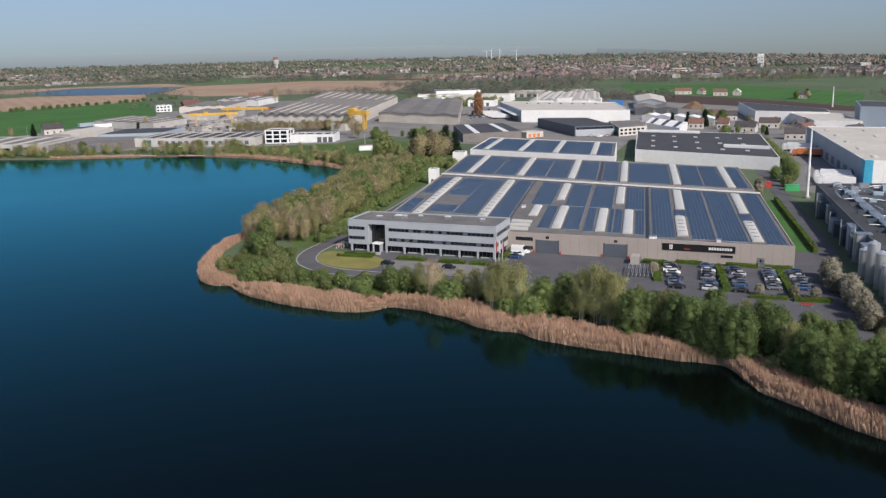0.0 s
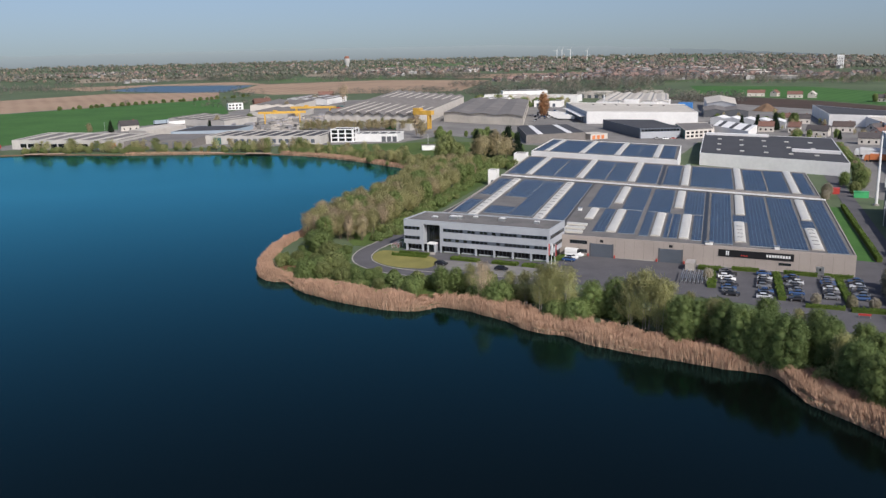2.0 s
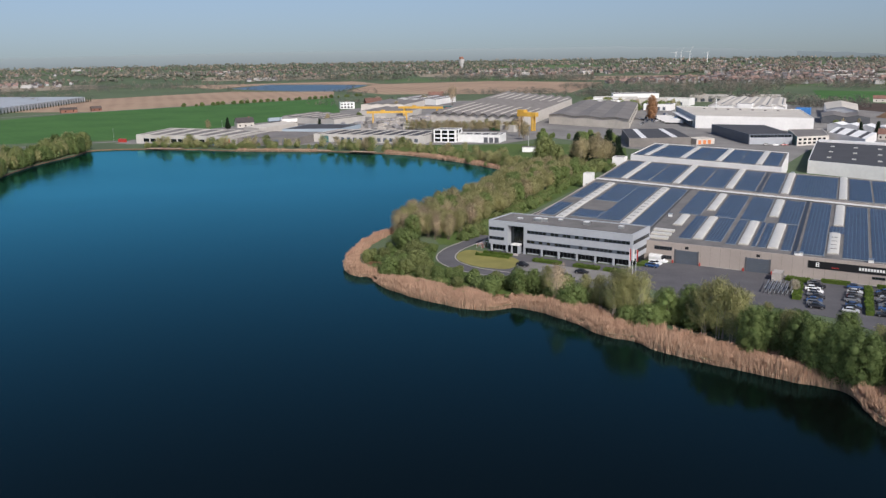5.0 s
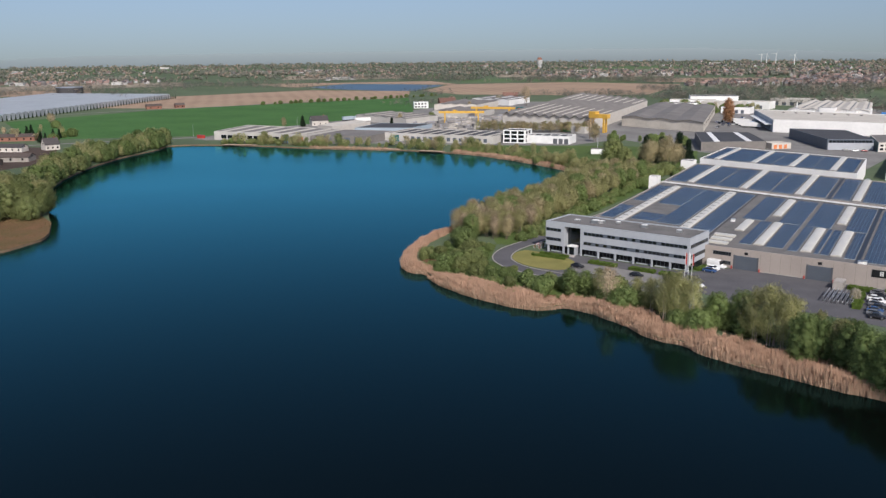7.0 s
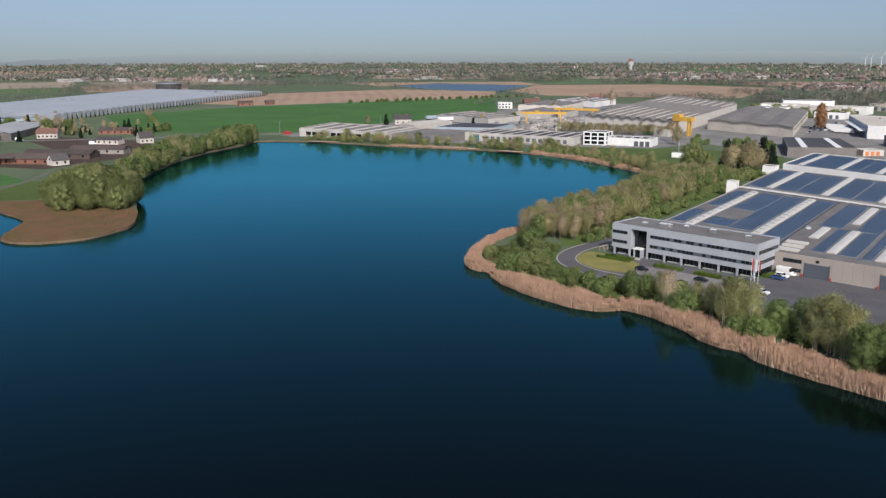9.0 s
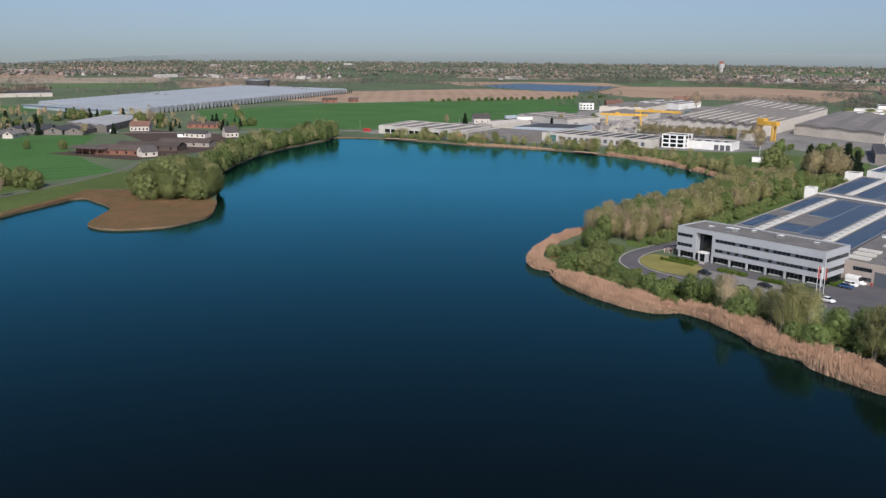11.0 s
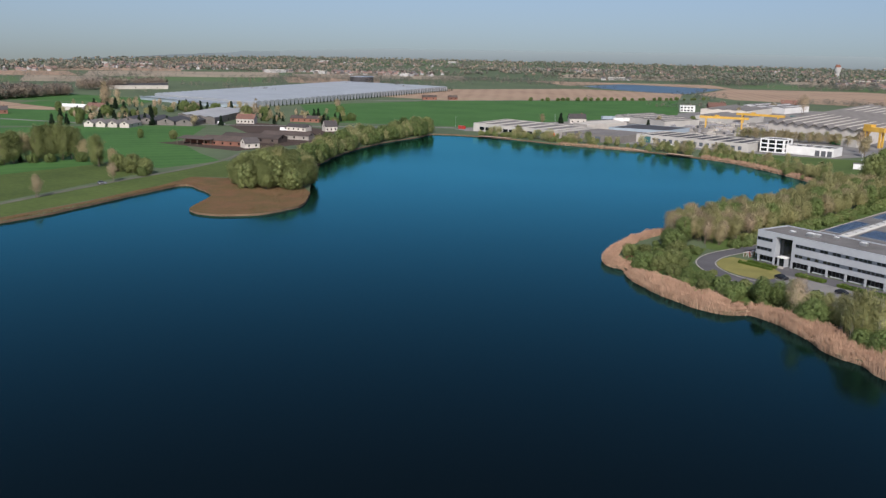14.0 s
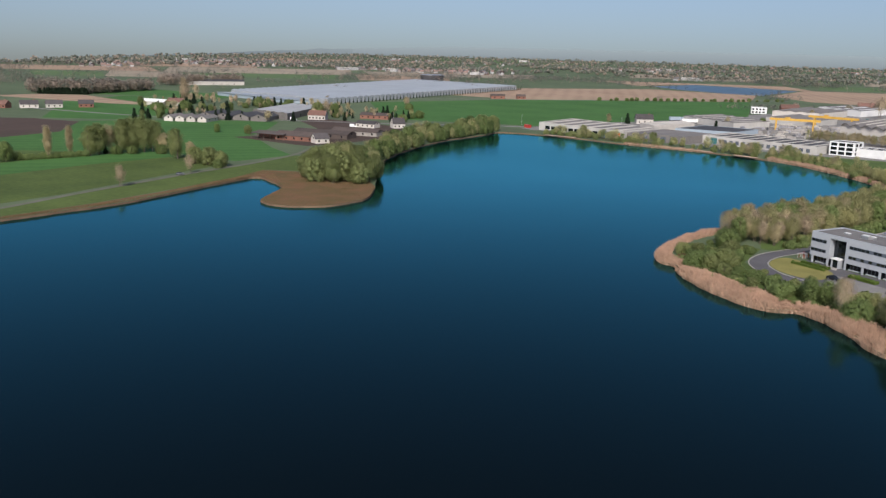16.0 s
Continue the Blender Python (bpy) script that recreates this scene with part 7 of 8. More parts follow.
def far_house(x, y, w, d, h, rise, turn, wall, roof):
    c, s = math.cos(turn), math.sin(turn)
    X, Y = w / 2, d / 2

    def tr(v):
        return [(x + c * a - s * b, y + s * a + c * b, z) for a, b, z in v]

    vs, fs = heaps.setdefault(wall, ([], []))
    i = len(vs)
    vs += tr([(-X, -Y, 0), (X, -Y, 0), (X, Y, 0), (-X, Y, 0), (-X, -Y, h), (X, -Y, h), (X, Y, h), (-X, Y, h), (-X, 0, h + rise), (X, 0, h + rise)])
    fs += [tuple(i + k for k in f) for f in FACES_WALL]
    vs, fs = heaps.setdefault(roof, ([], []))
    for sd in (-1, 1):
        i = len(vs)
        q = [(-X - 0.3, sd * (Y + 0.3), h - 0.1), (X + 0.3, sd * (Y + 0.3), h - 0.1), (X + 0.3, 0, h + rise + 0.1), (-X - 0.3, 0, h + rise + 0.1)]
        vs += tr(q + [(a, b, z + 0.2) for a, b, z in q])
        fs += [tuple(i + k for k in f) for f in ((0, 3, 2, 1), (4, 5, 6, 7), (0, 1, 5, 4), (1, 2, 6, 5), (2, 3, 7, 6), (3, 0, 4, 7))]


for k, (r, x, y) in enumerate(spots):
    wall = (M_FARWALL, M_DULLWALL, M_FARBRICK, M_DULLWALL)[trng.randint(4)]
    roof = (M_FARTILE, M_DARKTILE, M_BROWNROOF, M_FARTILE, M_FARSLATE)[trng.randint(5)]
    w, d, h, rise = 5.5 + 4.5 * trng.rand(), 5.0 + 2.2 * trng.rand(), 2.6 + 1.7 * trng.rand(), 2.2 + 1.3 * trng.rand()
    turn = trng.rand() * math.pi
    if trng.rand() < 0.025:
        w, d, h, rise, wall, roof = 24 + 30 * trng.rand(), 12 + 10 * trng.rand(), 5, 0.8, M_FARWALL, M_ROOFPALE
    if k < 150:
        house("house", (x, y), w, d, h, rise, math.degrees(turn), wall, roof, "distant %s house with a %s roof" % ({M_FARBRICK: "brick"}.get(wall, "pale"), {M_FARTILE: "red", M_FARSLATE: "grey", M_DARKTILE: "dark", M_BROWNROOF: "brown", M_ROOFPALE: "pale"}[roof]), wins=2, group="town houses")
    else:
        far_house(x, y, w, d, h, rise, turn, wall, roof)
far_town = thing("far_town", "scattered pale and red-roofed houses of the distant town", "town")
tagged(far_town, kind="stuff")
for m, (vs, fs) in heaps.items():
    tagged(raw("houses", vs, fs, m, far_town), kind="stuff")

# landmarks
wt = thing("water_tower", "white water tower with a red top", "water tower", (-455, 2505, 0))
part("shaft", tube(bmesh.new(), (0, 0, 0), (0, 0, 14), 5.5, 5.5, 16), M_FARWALL, wt)
part("tank", tube(bmesh.new(), (0, 0, 14), (0, 0, 26), 7.5, 9, 16), M_FARWALL, wt)
part("cap", tube(bmesh.new(), (0, 0, 26), (0, 0, 33), 8, 5, 16), M_BRICK, wt, "red cap")
q = rectangle(651, 1808, 13, 12, -20)
tower = flat_building("tower_block", q, 25, M_WHITEPAINT, M_FIBRE, "tall white apartment tower over the town", "tower block", 0.5)
for z in range(2, 23, 3):
    windows(tower, q, 0, 4, z, z + 1.5)
for x, y, h in ((180, 3050, 52), (205, 3000, 56), (165, 3080, 50), (260, 3000, 48)):
    wm_ = thing("wind_turbine", "slender distant white wind turbine", "wind turbine", (x, y, 0), 0, "wind turbines")
    part("mast", tube(bmesh.new(), (0, 0, 0), (0, 0, h * 0.62), 1.2, 0.7, 8), M_WHITEPAINT, wm_)
    part("nacelle", box(bmesh.new(), -1.2, -3, h * 0.62 - 1, 1.2, 3, h * 0.62 + 1.2), M_WHITEPAINT, wm_)
    for j in range(3):
        t = 2.094 * j + 0.5
        part("blade", tube(bmesh.new(), (0, -3.2, h * 0.62), (math.sin(t) * h * 0.36, -3.2, h * 0.62 + math.cos(t) * h * 0.36), 0.32, 0.1, 5), M_WHITEPAINT, wm_)

# woods, hedgerows and garden trees: uneven rounded clumps, two to four a tree
clumps, sprays = {False: [], True: []}, {False: [], True: []}


def far_tree(x, y, h, n, bare=None):
    """A far tree: n clumps, or nearer by many thin upright sprays."""
    bare = trng.rand() < 0.3 if bare is None else bare
    if math.hypot(x, y) < 1900:
        m = 12 * n + 10
        d = trng.normal(size=(m, 3))
        d /= np.linalg.norm(d, axis=1)[:, None]
        q = d * np.array([0.42, 0.42, 0.46]) * h * (trng.rand(m) ** 0.4)[:, None] + np.array([x, y, h * 0.5])
        sprays[bare].append((q, d, np.full(m, h * 0.062)))
        return
    for k in range(n):
        w = h * (0.24 + 0.16 * trng.rand()) * (0.8 if bare else 1)
        z = h * (0.35 + 0.38 * trng.rand())
        clumps[bare].append((x + 0.22 * h * trng.randn(), y + 0.22 * h * trng.randn(), z, w, min(z, h * (0.26 + 0.14 * trng.rand()))))


cnt = 0
while cnt < 15000:
    a = -69 + 98 * trng.rand()
    r = 1 / (1 / 4850 + (1 / 1050 - 1 / 4850) * trng.rand())
    x, y = r * math.sin(radians(a)), r * math.cos(radians(a))
    if r > rim(a) * 0.995 or any(inside((x, y), z) for z in KEEP_CLEAR):
        continue
    if a > 3 and r < 1300:
        continue
    w = noise.noise((x * 0.0035, y * 0.0035, 31.0)) + 0.5 * noise.noise((x * 0.012, y * 0.012, 41.0))
    hedge_line = abs(noise.noise((x * 0.004, y * 0.004, 61.0))) < 0.03
    if w > (0.06 if r > 1750 else 0.2) or hedge_line or (built_up(x, y) > 0.1 and trng.rand() < 0.5) or r > 0.75 * rim(a):
        far_tree(x, y, 5.0 + 5.5 * trng.rand(), 2)
        cnt += 1
# belts that stand out
for (a, c, n, h) in (((-560, 1640), (-400, 1640), 110, 11), ((-330, 1660), (-40, 1560), 170, 12), ((-1000, 900), (-860, 1180), 90, 10), ((60, 1000), (180, 960), 110, 11),
                     ((-40, 1100), (60, 1050), 90, 12), ((170, 880), (230, 900), 60, 11), ((-420, 1255), (-330, 1120), 45, 5), ((-320, 920), (-250, 1010), 60, 6), ((-760, 1300), (-640, 1500), 40, 7), ((420, 720), (380, 600), 70, 9), ((440, 900), (430, 760), 60, 8), ((40, 1110), (205, 1190), 130, 12), ((-80, 1270), (130, 1340), 130, 10), ((120, 1290), (260, 1330), 110, 12), ((270, 1270), (470, 1190), 120, 9), ((200, 1400), (560, 1330), 150, 9), ((-700, 1560), (-480, 1720), 110, 9), ((-900, 1300), (-760, 1420), 70, 9)):
    for _ in range(n):
        x, y = lerp(a, c, trng.rand())
        far_tree(x + 7 * trng.randn(), y + 14 * trng.randn(), h * (0.7 + 0.5 * trng.rand()), 4)
# the bare wood behind the farms, with a dark green front
for k in range(300):
    t = trng.rand()
    x, y = lerp((-856, 418), (-822, 462), t) if k % 3 == 0 else lerp((-822, 462), (-848, 552), t)
    back = 4 + 36 * trng.rand()
    far_tree(x - back, y + 0.4 * back, (13 if y > 500 else 15.5) * (0.85 + 0.25 * trng.rand()), 7, trng.rand() < 0.85)
for k in range(110):
    x, y = lerp((-932, 625), (-926, 740), trng.rand())
    far_tree(x - 16 * trng.rand(), y, 13 + 4 * trng.rand(), 6, True)
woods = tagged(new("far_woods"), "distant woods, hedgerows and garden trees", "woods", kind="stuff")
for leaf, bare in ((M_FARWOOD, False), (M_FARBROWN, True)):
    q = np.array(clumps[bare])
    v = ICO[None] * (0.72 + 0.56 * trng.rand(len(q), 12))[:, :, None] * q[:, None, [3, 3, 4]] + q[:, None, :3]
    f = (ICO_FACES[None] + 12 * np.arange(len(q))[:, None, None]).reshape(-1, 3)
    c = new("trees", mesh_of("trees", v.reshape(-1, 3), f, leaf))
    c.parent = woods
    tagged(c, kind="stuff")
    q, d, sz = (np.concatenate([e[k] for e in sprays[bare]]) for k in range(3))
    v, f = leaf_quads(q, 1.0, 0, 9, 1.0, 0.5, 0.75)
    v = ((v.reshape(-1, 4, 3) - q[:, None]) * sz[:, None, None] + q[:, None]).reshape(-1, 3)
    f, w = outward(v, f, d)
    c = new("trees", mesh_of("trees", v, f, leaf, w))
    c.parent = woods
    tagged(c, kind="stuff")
# ---- vehicles and small things ----
M_CARS = [mat("car_" + w, c, tuple(x * 0.9 for x in c), rough=0.25, size=2, spec=0.6) for w, c in
          (("black", (0.012, 0.012, 0.014)), ("white", (0.75, 0.75, 0.75)), ("silver", (0.45, 0.46, 0.48)), ("grey", (0.13, 0.135, 0.145)), ("blue", (0.03, 0.07, 0.17)), ("dark_red", (0.25, 0.02, 0.02)))]
CAR_WORDS = ["black", "white", "silver", "grey", "dark blue", "dark red"]


def loft(bm, rings):
    """Joins cross-sections (lists of points) into a closed body."""
    vs = [[bm.verts.new(p) for p in ring] for ring in rings]
    n = len(rings[0])
    for a, c in zip(vs, vs[1:]):
        for k in range(n):
            j = (k + 1) % n
            bm.faces.new((a[k], a[j], c[j], c[k]))
    bm.faces.new(vs[0][::-1])
    bm.faces.new(vs[-1])
    return bm


def section(x, w, z0, z1, tuck=0.85):
    return [(x, -w * 0.94, z0), (x, -w, (z0 + z1) / 2), (x, -w * tuck, z1), (x, w * tuck, z1), (x, w, (z0 + z1) / 2), (x, w * 0.94, z0)]


CAR_MESH = {}


def car_meshes(kind):
    if kind in CAR_MESH:
        return CAR_MESH[kind]
    van = kind == "van"
    L, W, H = (2.7, 0.98, 2.3) if van else (1.85, 0.80, 1.38)
    body = loft(bmesh.new(), [section(-L, W * 0.9, 0.35, 0.75), section(-L * 0.96, W, 0.28, 0.95), section(-L * 0.2, W, 0.25, 0.98), section(L * 0.45, W, 0.25, 0.95), section(L * 0.94, W * 0.95, 0.28, 0.78), section(L, W * 0.85, 0.35, 0.62)])
    if van:
        cab = loft(bmesh.new(), [section(-L * 0.97, W * 0.95, 0.9, H, 0.9), section(L * 0.35, W * 0.95, 0.9, H, 0.9), section(L * 0.62, W * 0.9, 0.9, 1.0, 0.9)])
        glass = loft(bmesh.new(), [section(L * 0.37, W * 0.90, 1.35, H - 0.12, 0.9), section(L * 0.50, W * 0.92, 1.2, 1.75, 0.9), section(L * 0.58, W * 0.9, 1.05, 1.3, 0.9)])
    else:
        cab = loft(bmesh.new(), [section(-L * 0.55, W * 0.72, H - 0.1, H - 0.05, 0.9), section(-L * 0.3, W * 0.74, H - 0.1, H, 0.9), section(L * 0.1, W * 0.74, H - 0.1, H, 0.9), section(L * 0.2, W * 0.72, H - 0.1, H - 0.05, 0.9)])
        glass = loft(bmesh.new(), [section(-L * 0.86, W * 0.85, 0.93, 0.97, 0.9), section(-L * 0.55, W * 0.9, 0.93, H - 0.07, 0.8), section(L * 0.2, W * 0.9, 0.93, H - 0.07, 0.8), section(L * 0.5, W * 0.85, 0.93, 0.97, 0.9)])
    out = []
    for bm in (body, cab, glass, tube(bmesh.new(), (0, -0.11, 0), (0, 0.11, 0), 0.33, 0.33, 12), tube(bmesh.new(), (0, -0.12, 0), (0, 0.12, 0), 0.19, 0.19, 8)):
        me = bpy.data.meshes.new("car")
        bm.to_mesh(me)
        bm.free()
        out.append(me)
    out[2].materials.append(M_GLASS)
    out[3].materials.append(M_TYRE)
    out[4].materials.append(M_ALU)
    CAR_MESH[kind] = out
    return out


PAINTED = {}


def car(at, turn, colour, kind="car", where="in the car park", group="parked cars"):
    body, cab, glass, tyre, rim_ = car_meshes(kind)
    if (kind, colour) not in PAINTED:
        pair = []
        for me in (body, cab):
            c = me.copy()
            c.materials.clear()
            c.materials.append(M_CARS[colour])
            pair.append(c)
        PAINTED[(kind, colour)] = pair
    b, c = PAINTED[(kind, colour)]
    ob = thing(kind, "%s parked %s %s" % (CAR_WORDS[colour], kind, where), kind, (*at, 0.05), turn, group)
    new("body", b).parent = ob
    new("roof", c).parent = ob
    new("window_glass", glass).parent = ob
    for x in (-1.14, 1.14):
        for y in (-0.70, 0.70):
            w = new("wheel", tyre)
            w.parent = ob
            w.location = (x, y, 0.33)
            h = new("rim", rim_)
            h.parent = w
    return ob


crng = np.random.RandomState(5)
order = [0, 3, 4, 1, 0, 3, 2, 0, 4, 1, 3, 0, 3, 4]
k = 0
for a, c, n, flip in (((61.5, 230), (57.2, 206), 9, 0), ((70.6, 227.5), (64.3, 203.5), 10, 0), ((77.2, 226), (71, 201.5), 10, 180), ((84.3, 221.3), (80, 203), 8, 0), ((91.0, 219.8), (86.0, 199.5), 8, 180)):
    for j in range(n):
        x, y = lerp(a, c, (j + 0.5) / n)
        k += 1
        if crng.rand() < 0.1:
            continue
        car((x + 0.3 * crng.randn(), y), -14 + flip + 2 * crng.randn(), order[(k * 5 + j) % len(order)])
for at, t, col, kind in (((-15.5, 237.5), -20, 0, "car"), ((1.5, 231.5), -20, 0, "car"), ((22.5, 247.8), -25, 1, "van"), ((21.5, 244.5), -25, 1, "car"), ((20.6, 241.8), -25, 4, "car"), ((17.5, 225), -30, 1, "car"),
                         ((-296, 214), 70, 3, "car"), ((-40, 524), 20, 5, "car"), ((-37, 522), 20, 0, "car"), ((96, 558), 10, 3, "car"), ((101, 556), 10, 1, "car"), ((106, 557), 10, 5, "car"), ((-478, 440), 20, 1, "van"), ((-505, 432), 20, 1, "van"), ((-514, 428), 20, 1, "van"),
                         ((-412, 440), 20, 1, "van"), ((-165, 552), 10, 1, "car"), ((-156, 551), 10, 3, "car"), ((128, 352), 70, 4, "car")):
    car(at, t, col, kind, "on the site", "")
for k in range(24):
    x, y = lerp((26, 690), (38, 800), crng.rand())
    car((x + 4 * crng.randn(), y), 75, order[k % 14], "car", "beside the far works", "far parked cars")


def truck(at, turn, cab, box_, label):
    ob = thing("truck", label, "truck", (*at, 0.05), turn, "trucks")
    part("trailer", box(bmesh.new(), -6.8, -1.25, 1.1, 5.2, 1.25, 3.9), box_, ob)
    part("cab", loft(bmesh.new(), [section(5.5, 1.2, 0.6, 3.4, 0.95), section(7.2, 1.2, 0.6, 3.3, 0.95), section(7.7, 1.15, 0.6, 1.9, 0.95)]), cab, ob)
    part("windscreen", loft(bmesh.new(), [section(7.0, 1.12, 2.0, 3.2, 0.95), section(7.62, 1.1, 1.9, 2.1, 0.95)]), M_GLASS, ob)
    part("chassis", box(bmesh.new(), -6.6, -0.5, 0.6, 6, 0.5, 1.1), M_BLACK, ob)
    for x in (-5.5, -4.3, -3.1, 4.6, 6.4):
        for y in (-1.05, 1.05):
            part("wheel", tube(bmesh.new(), (x, y - 0.15, 0.5), (x, y + 0.15, 0.5), 0.5, 0.5, 10), M_TYRE, ob)


for at, t, c, b in (((-285, 712), 55, M_WHITEPAINT, M_BLUEGREY), ((-278, 720), 55, M_BLUEPAINT, M_BLUEGREY), ((-262, 706), 50, M_WHITEPAINT, M_WHITE), ((-268, 700), 50, M_WHITEPAINT, M_WHITE), ((165, 365), 155, M_WHITEPAINT, M_WHITE),
                    ((163, 360), 155, M_WHITEPAINT, M_WHITE), ((161.5, 355), 155, M_WHITEPAINT, M_WHITE), ((160, 350), 155, M_WHITEPAINT, M_WHITE), ((167, 370), 155, M_WHITEPAINT, M_WHITE), ((186, 442), 150, M_ORANGE, M_ORANGE), ((187, 447), 150, M_WHITEPAINT, M_WHITE), ((191, 468), 150, M_WHITEPAINT, M_WHITE),
                    ((189, 462), 150, M_WHITEPAINT, M_WHITE), ((48, 706), -20, M_WHITEPAINT, M_WHITE), ((46, 716), -20, M_WHITEPAINT, M_WHITE), ((44, 728), -20, M_BLUEPAINT, M_WHITE), ((43, 742), -20, M_WHITEPAINT, M_WHITE)):
    truck(at, t, c, b, "%s truck with a %s trailer on the yard" % ({M_RED: "red", M_BLUEPAINT: "blue", M_ORANGE: "orange"}.get(c, "white"), {M_RED: "red", M_BLUEGREY: "blue-grey", M_ORANGE: "orange"}.get(b, "white")))

# flags in front of the office
for k, col in enumerate((M_RED, M_WHITEPAINT, M_RED)):
    ob = thing("flagpole", "white flagpole with a red and white hanging flag", "flagpole", (14.2 + 0.9 * k, 230.6 - 0.4 * k, 0), 0, "flagpoles")
    part("pole", tube(bmesh.new(), (0, 0, 0), (0, 0, 8.0), 0.07, 0.05, 8), M_WHITEPAINT, ob)
    vs = [(0.08 + 0.36 * i / 6, 0.10 * math.sin(i * 1.4 + k), z - 0.25 * i / 6) for i in range(7) for z in (7.8, 4.6)]
    fs = [(2 * i, 2 * i + 1, 2 * i + 3, 2 * i + 2) for i in range(6)]
    vs2 = vs + [(x, y + 0.03, z) for x, y, z in vs]
    raw("flag", vs2, fs + [tuple(14 + e for e in f[::-1]) for f in fs], col, ob)
# storage rack, container and shelter by the yard
rack = thing("pipe_rack", "rack of grey steel tubes in the yard", "rack", (51.5, 222, 0), -15, "")
for i in range(7):
    part("post", box(bmesh.new(), -3.1 + i, -4.5, 0, -3.0 + i, -4.4, 1.9), M_ALU, rack)
    part("bar", tube(bmesh.new(), (-3 + i, -4.6, 1.5), (-3 + i, 4.6, 1.5), 0.14, 0.14, 6), M_ALU, rack)
    part("bar", tube(bmesh.new(), (-2.7 + i, -4.6, 0.7), (-2.7 + i, 4.6, 0.7), 0.14, 0.14, 6), M_STEEL, rack)
skip = thing("container", "pale grey container at the edge of the yard", "container", (52.8, 233.2, 0), -18)
part("body", box(bmesh.new(), -1.2, -2.2, 0, 1.2, 2.2, 2.2), M_PAVE, skip)
for i in range(9):
    part("rib", box(bmesh.new(), -1.25, -2.1 + i * 0.5, 0.1, 1.25, -1.98 + i * 0.5, 2.1), M_YARD, skip)
shelter = thing("bus_shelter", "low pale shelter roof between the trees", "shelter", (25.5, 203, 0), -20)
part("roof", box(bmesh.new(), -4.5, -1.4, 2.5, 4.5, 1.4, 2.7), M_PAVE, shelter)
for x in (-4.2, 0, 4.2):
    for y in (-1.2, 1.2):
        part("post", tube(bmesh.new(), (x, y, 0), (x, y, 2.5), 0.06, 0.06, 6), M_ALU, shelter)
part("back_panel", box(bmesh.new(), -4.3, 1.25, 0.3, 4.3, 1.32, 2.2), M_BLUEGREY, shelter)
bikes = thing("bicycle_rack", "red and white frames of a bicycle rack beside the office", "bicycle rack", (-31.5, 258.5, 0), -20)
for i in range(7):
    bm = bmesh.new()
    for x0, x1 in ((-0.9, -0.9), (0.9, 0.9)):
        tube(bm, (x0, i * 0.7, 0), (x1, i * 0.7, 1.5 - 0.1 * (i % 2)), 0.05, 0.05, 5)
    tube(bm, (-0.9, i * 0.7, 1.4), (0.9, i * 0.7, 1.4), 0.05, 0.05, 5)
    part("hoop", bm, (M_WHITEPAINT, M_RED, M_WHITEPAINT)[i % 3], bikes)
post = thing("signpost", "small red sign at the car park exit", "sign", (82, 189.5, 0), -15)
part("board", box(bmesh.new(), -1.3, -0.08, 0.6, 1.3, 0.08, 1.05), M_RED, post)
part("leg", box(bmesh.new(), -1.2, -0.05, 0, -1.1, 0.05, 0.6), M_ALU, post)
part("leg", box(bmesh.new(), 1.1, -0.05, 0, 1.2, 0.05, 0.6), M_ALU, post)
hut = thing("cabin", "small white cabin with a mast in the park", "cabin", (-44, 514, 0), 10)
part("body", box(bmesh.new(), -4, -2, 0, 4, 2, 3), M_WHITEPAINT, hut)
part("roof", box(bmesh.new(), -4.2, -2.2, 3, 4.2, 2.2, 3.2), M_FIBRE, hut)
part("mast", tube(bmesh.new(), (0, 2.5, 0), (0, 2.5, 9), 0.12, 0.08, 6), M_WHITEPAINT, hut)
for at, col, w in (((-331, 548), M_RED, 2.8), ((132, 352), M_RED, 2.0), ((139, 343), M_GREENPAINT, 2.6), ((-83, 647), M_GREENPAINT, 5), ((-76, 646), M_GREENPAINT, 4), ((-160, 860), M_RED, 6), ((-150, 872), M_BLUEPAINT, 6), ((-166, 880), M_TEAL, 6), ((-146, 890), M_ORANGE, 5), ((-110, 1020), M_ORANGE, 5), ((-100, 1030), M_YELLOW, 5), ((36, 640), M_YELLOW, 3)):
    ob = thing("skip_container", "%s waste container on the yard" % {M_RED: "red", M_GREENPAINT: "green", M_BLUEPAINT: "blue", M_TEAL: "teal", M_ORANGE: "orange", M_YELLOW: "yellow"}[col], "container", (*at, 0), -15, "waste containers")
    part("body", prism(bmesh.new(), [(-w, -1.2), (w, -1.2), (w, 1.2), (-w, 1.2)], 0, 2.2), col, ob)
    part("rim", box(bmesh.new(), -w - 0.1, -1.3, 2.2, w + 0.1, 1.3, 2.35), col, ob)
heap = thing("sand_heap", "pale sand heap behind the halls", "sand heap", (222, 770, 0))
vs = [(0, 0, 6.5)] + [(rr * math.cos(t) * (1 + 0.15 * math.sin(3 * t)), rr * math.sin(t), zz + 0.6 * math.sin(5 * t)) for rr, zz in ((3, 4.6), (7, 1.8), (11, -0.7)) for t in [2 * math.pi * j / 18 for j in range(18)]]
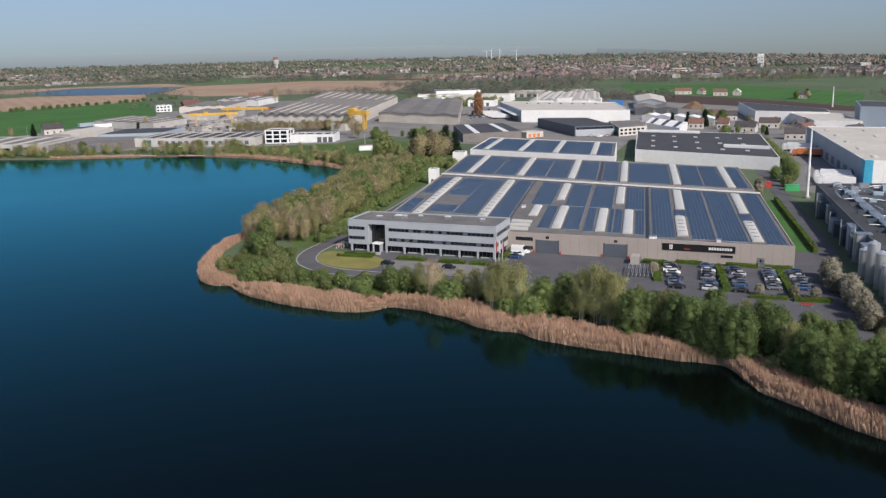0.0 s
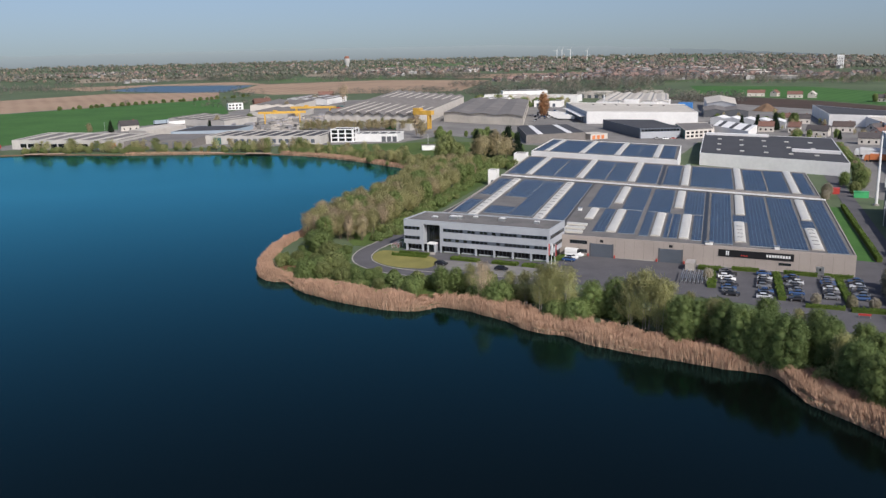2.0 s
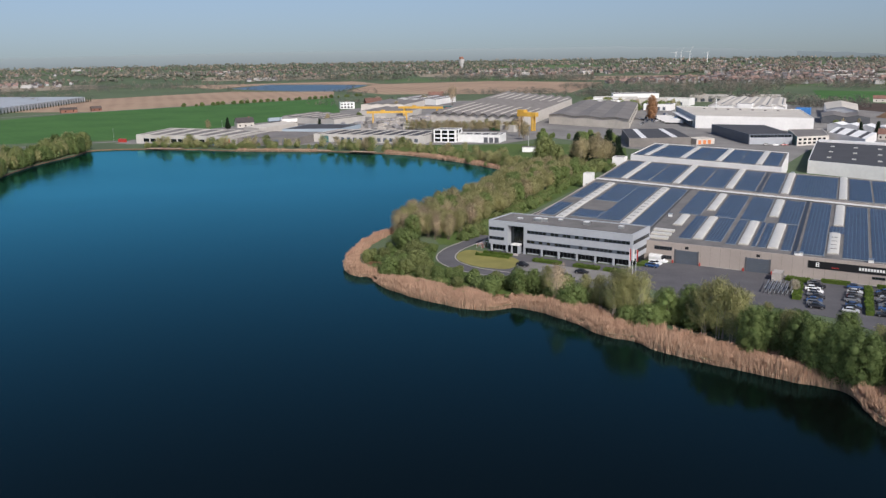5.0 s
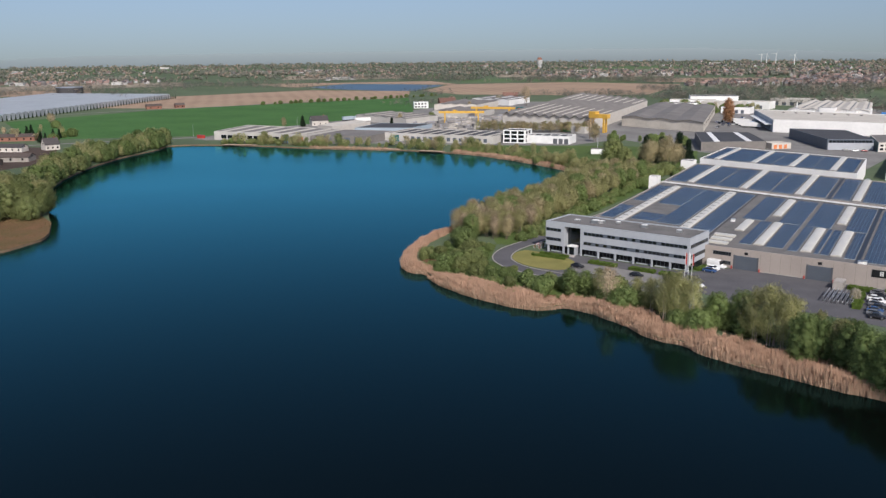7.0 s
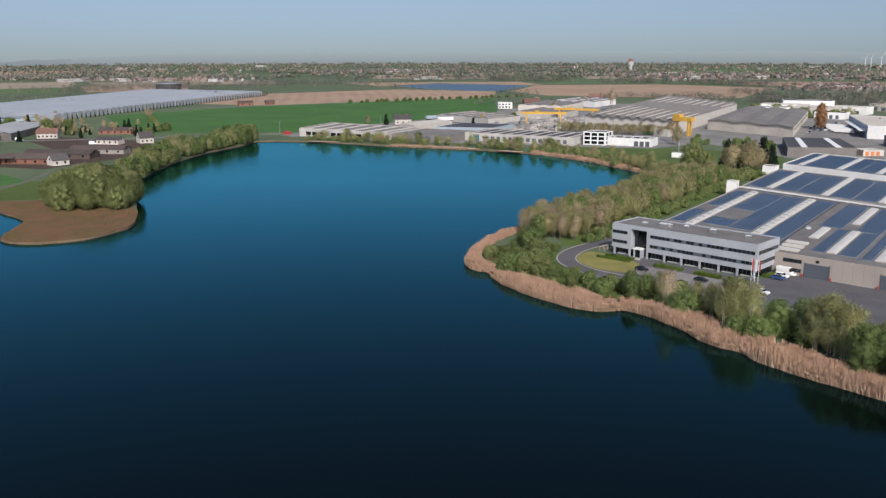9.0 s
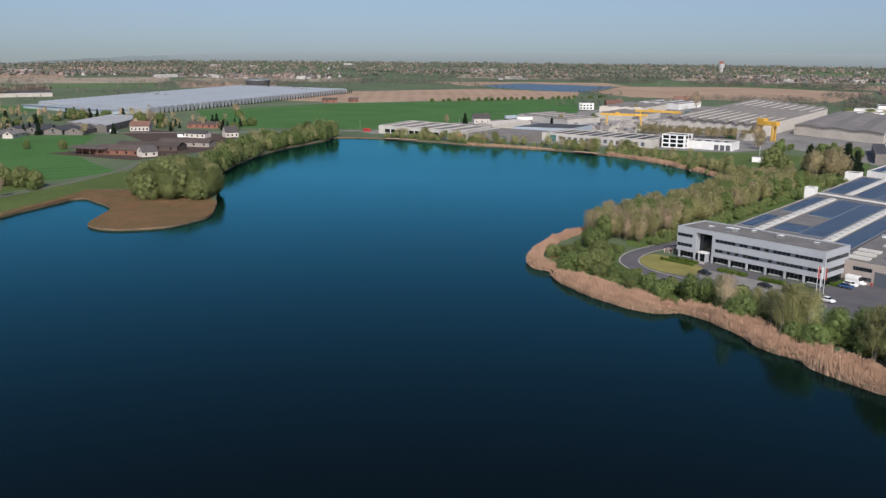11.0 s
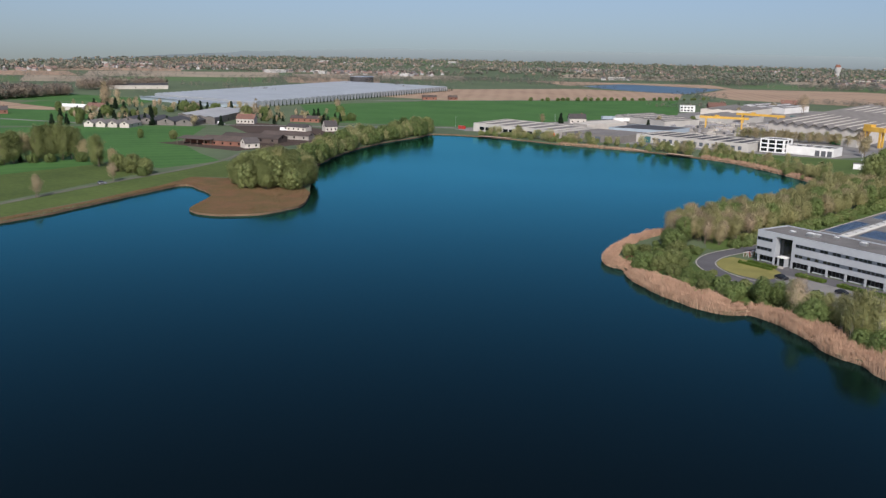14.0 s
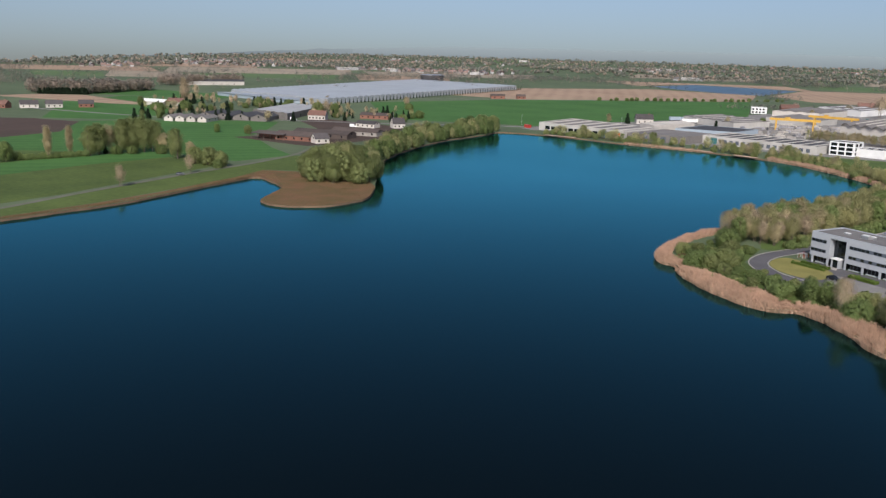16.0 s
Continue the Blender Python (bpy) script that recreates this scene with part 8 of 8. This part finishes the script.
fs = [(0, 1 + j, 1 + (j + 1) % 18) for j in range(18)] + [(1 + 18 * q_ + j, 19 + 18 * q_ + j, 19 + 18 * q_ + (j + 1) % 18, 1 + 18 * q_ + (j + 1) % 18) for q_ in range(2) for j in range(18)]
raw("mound", vs, fs, M_BANK, heap, smooth=True)
# street lamps along the lane and round the yard
for x, y in ((-345, 560), (-300, 640), (-262, 700), (-420, 492), (-290, 560)):
    ob = thing("street_lamp", "slim grey street lamp with arm", "street lamp", (x, y, 0), 0, "street lamps")
    part("pole", tube(bmesh.new(), (0, 0, 0), (0, 0, 8), 0.09, 0.06, 6), M_ALU, ob)
    part("arm", tube(bmesh.new(), (0, 0, 8), (1.2, 0, 8.2), 0.05, 0.05, 5), M_ALU, ob)
    part("head", box(bmesh.new(), 0.9, -0.12, 8.1, 1.6, 0.12, 8.25), M_DARKPANEL, ob)


# stacks of concrete products on the yard under the cranes
M_CONCRETE = mat("cast_concrete", (0.36, 0.35, 0.36), (0.25, 0.245, 0.255), rough=0.9, size=2.5, fine=0.4, obj=0.3, spec=0.2)
srng = np.random.RandomState(77)
YARD = [(-222, 668), (-205, 650), (-158, 660), (-118, 668), (-112, 700), (-128, 748), (-150, 790), (-178, 775), (-205, 720)]
made = 0
while made < 150:
    x, y = -225 + 115 * srng.rand(), 648 + 145 * srng.rand()
    if not inside((x, y), YARD):
        continue
    made += 1
    ob = thing("concrete_stack", "stack of grey concrete elements on timber bearers", "concrete", (x, y, 0), -15 + 90 * srng.randint(2) + 8 * srng.randn(), "concrete stacks")
    w, d, z = 1.4 + 2.4 * srng.rand(), 0.9 + 0.8 * srng.rand(), 0.15
    for k in (-0.6, 0.6):
        part("bearer", box(bmesh.new(), k * w - 0.1, -d, 0, k * w + 0.1, d, 0.15), M_BARK, ob)
    for k in range(1 + srng.randint(4)):
        h = 0.35 + 0.5 * srng.rand()
        o = 0.15 * srng.randn()
        part("slab", box(bmesh.new(), -w + o, -d, z, w + o, d, z + h), M_CONCRETE, ob)
        z += h + 0.02
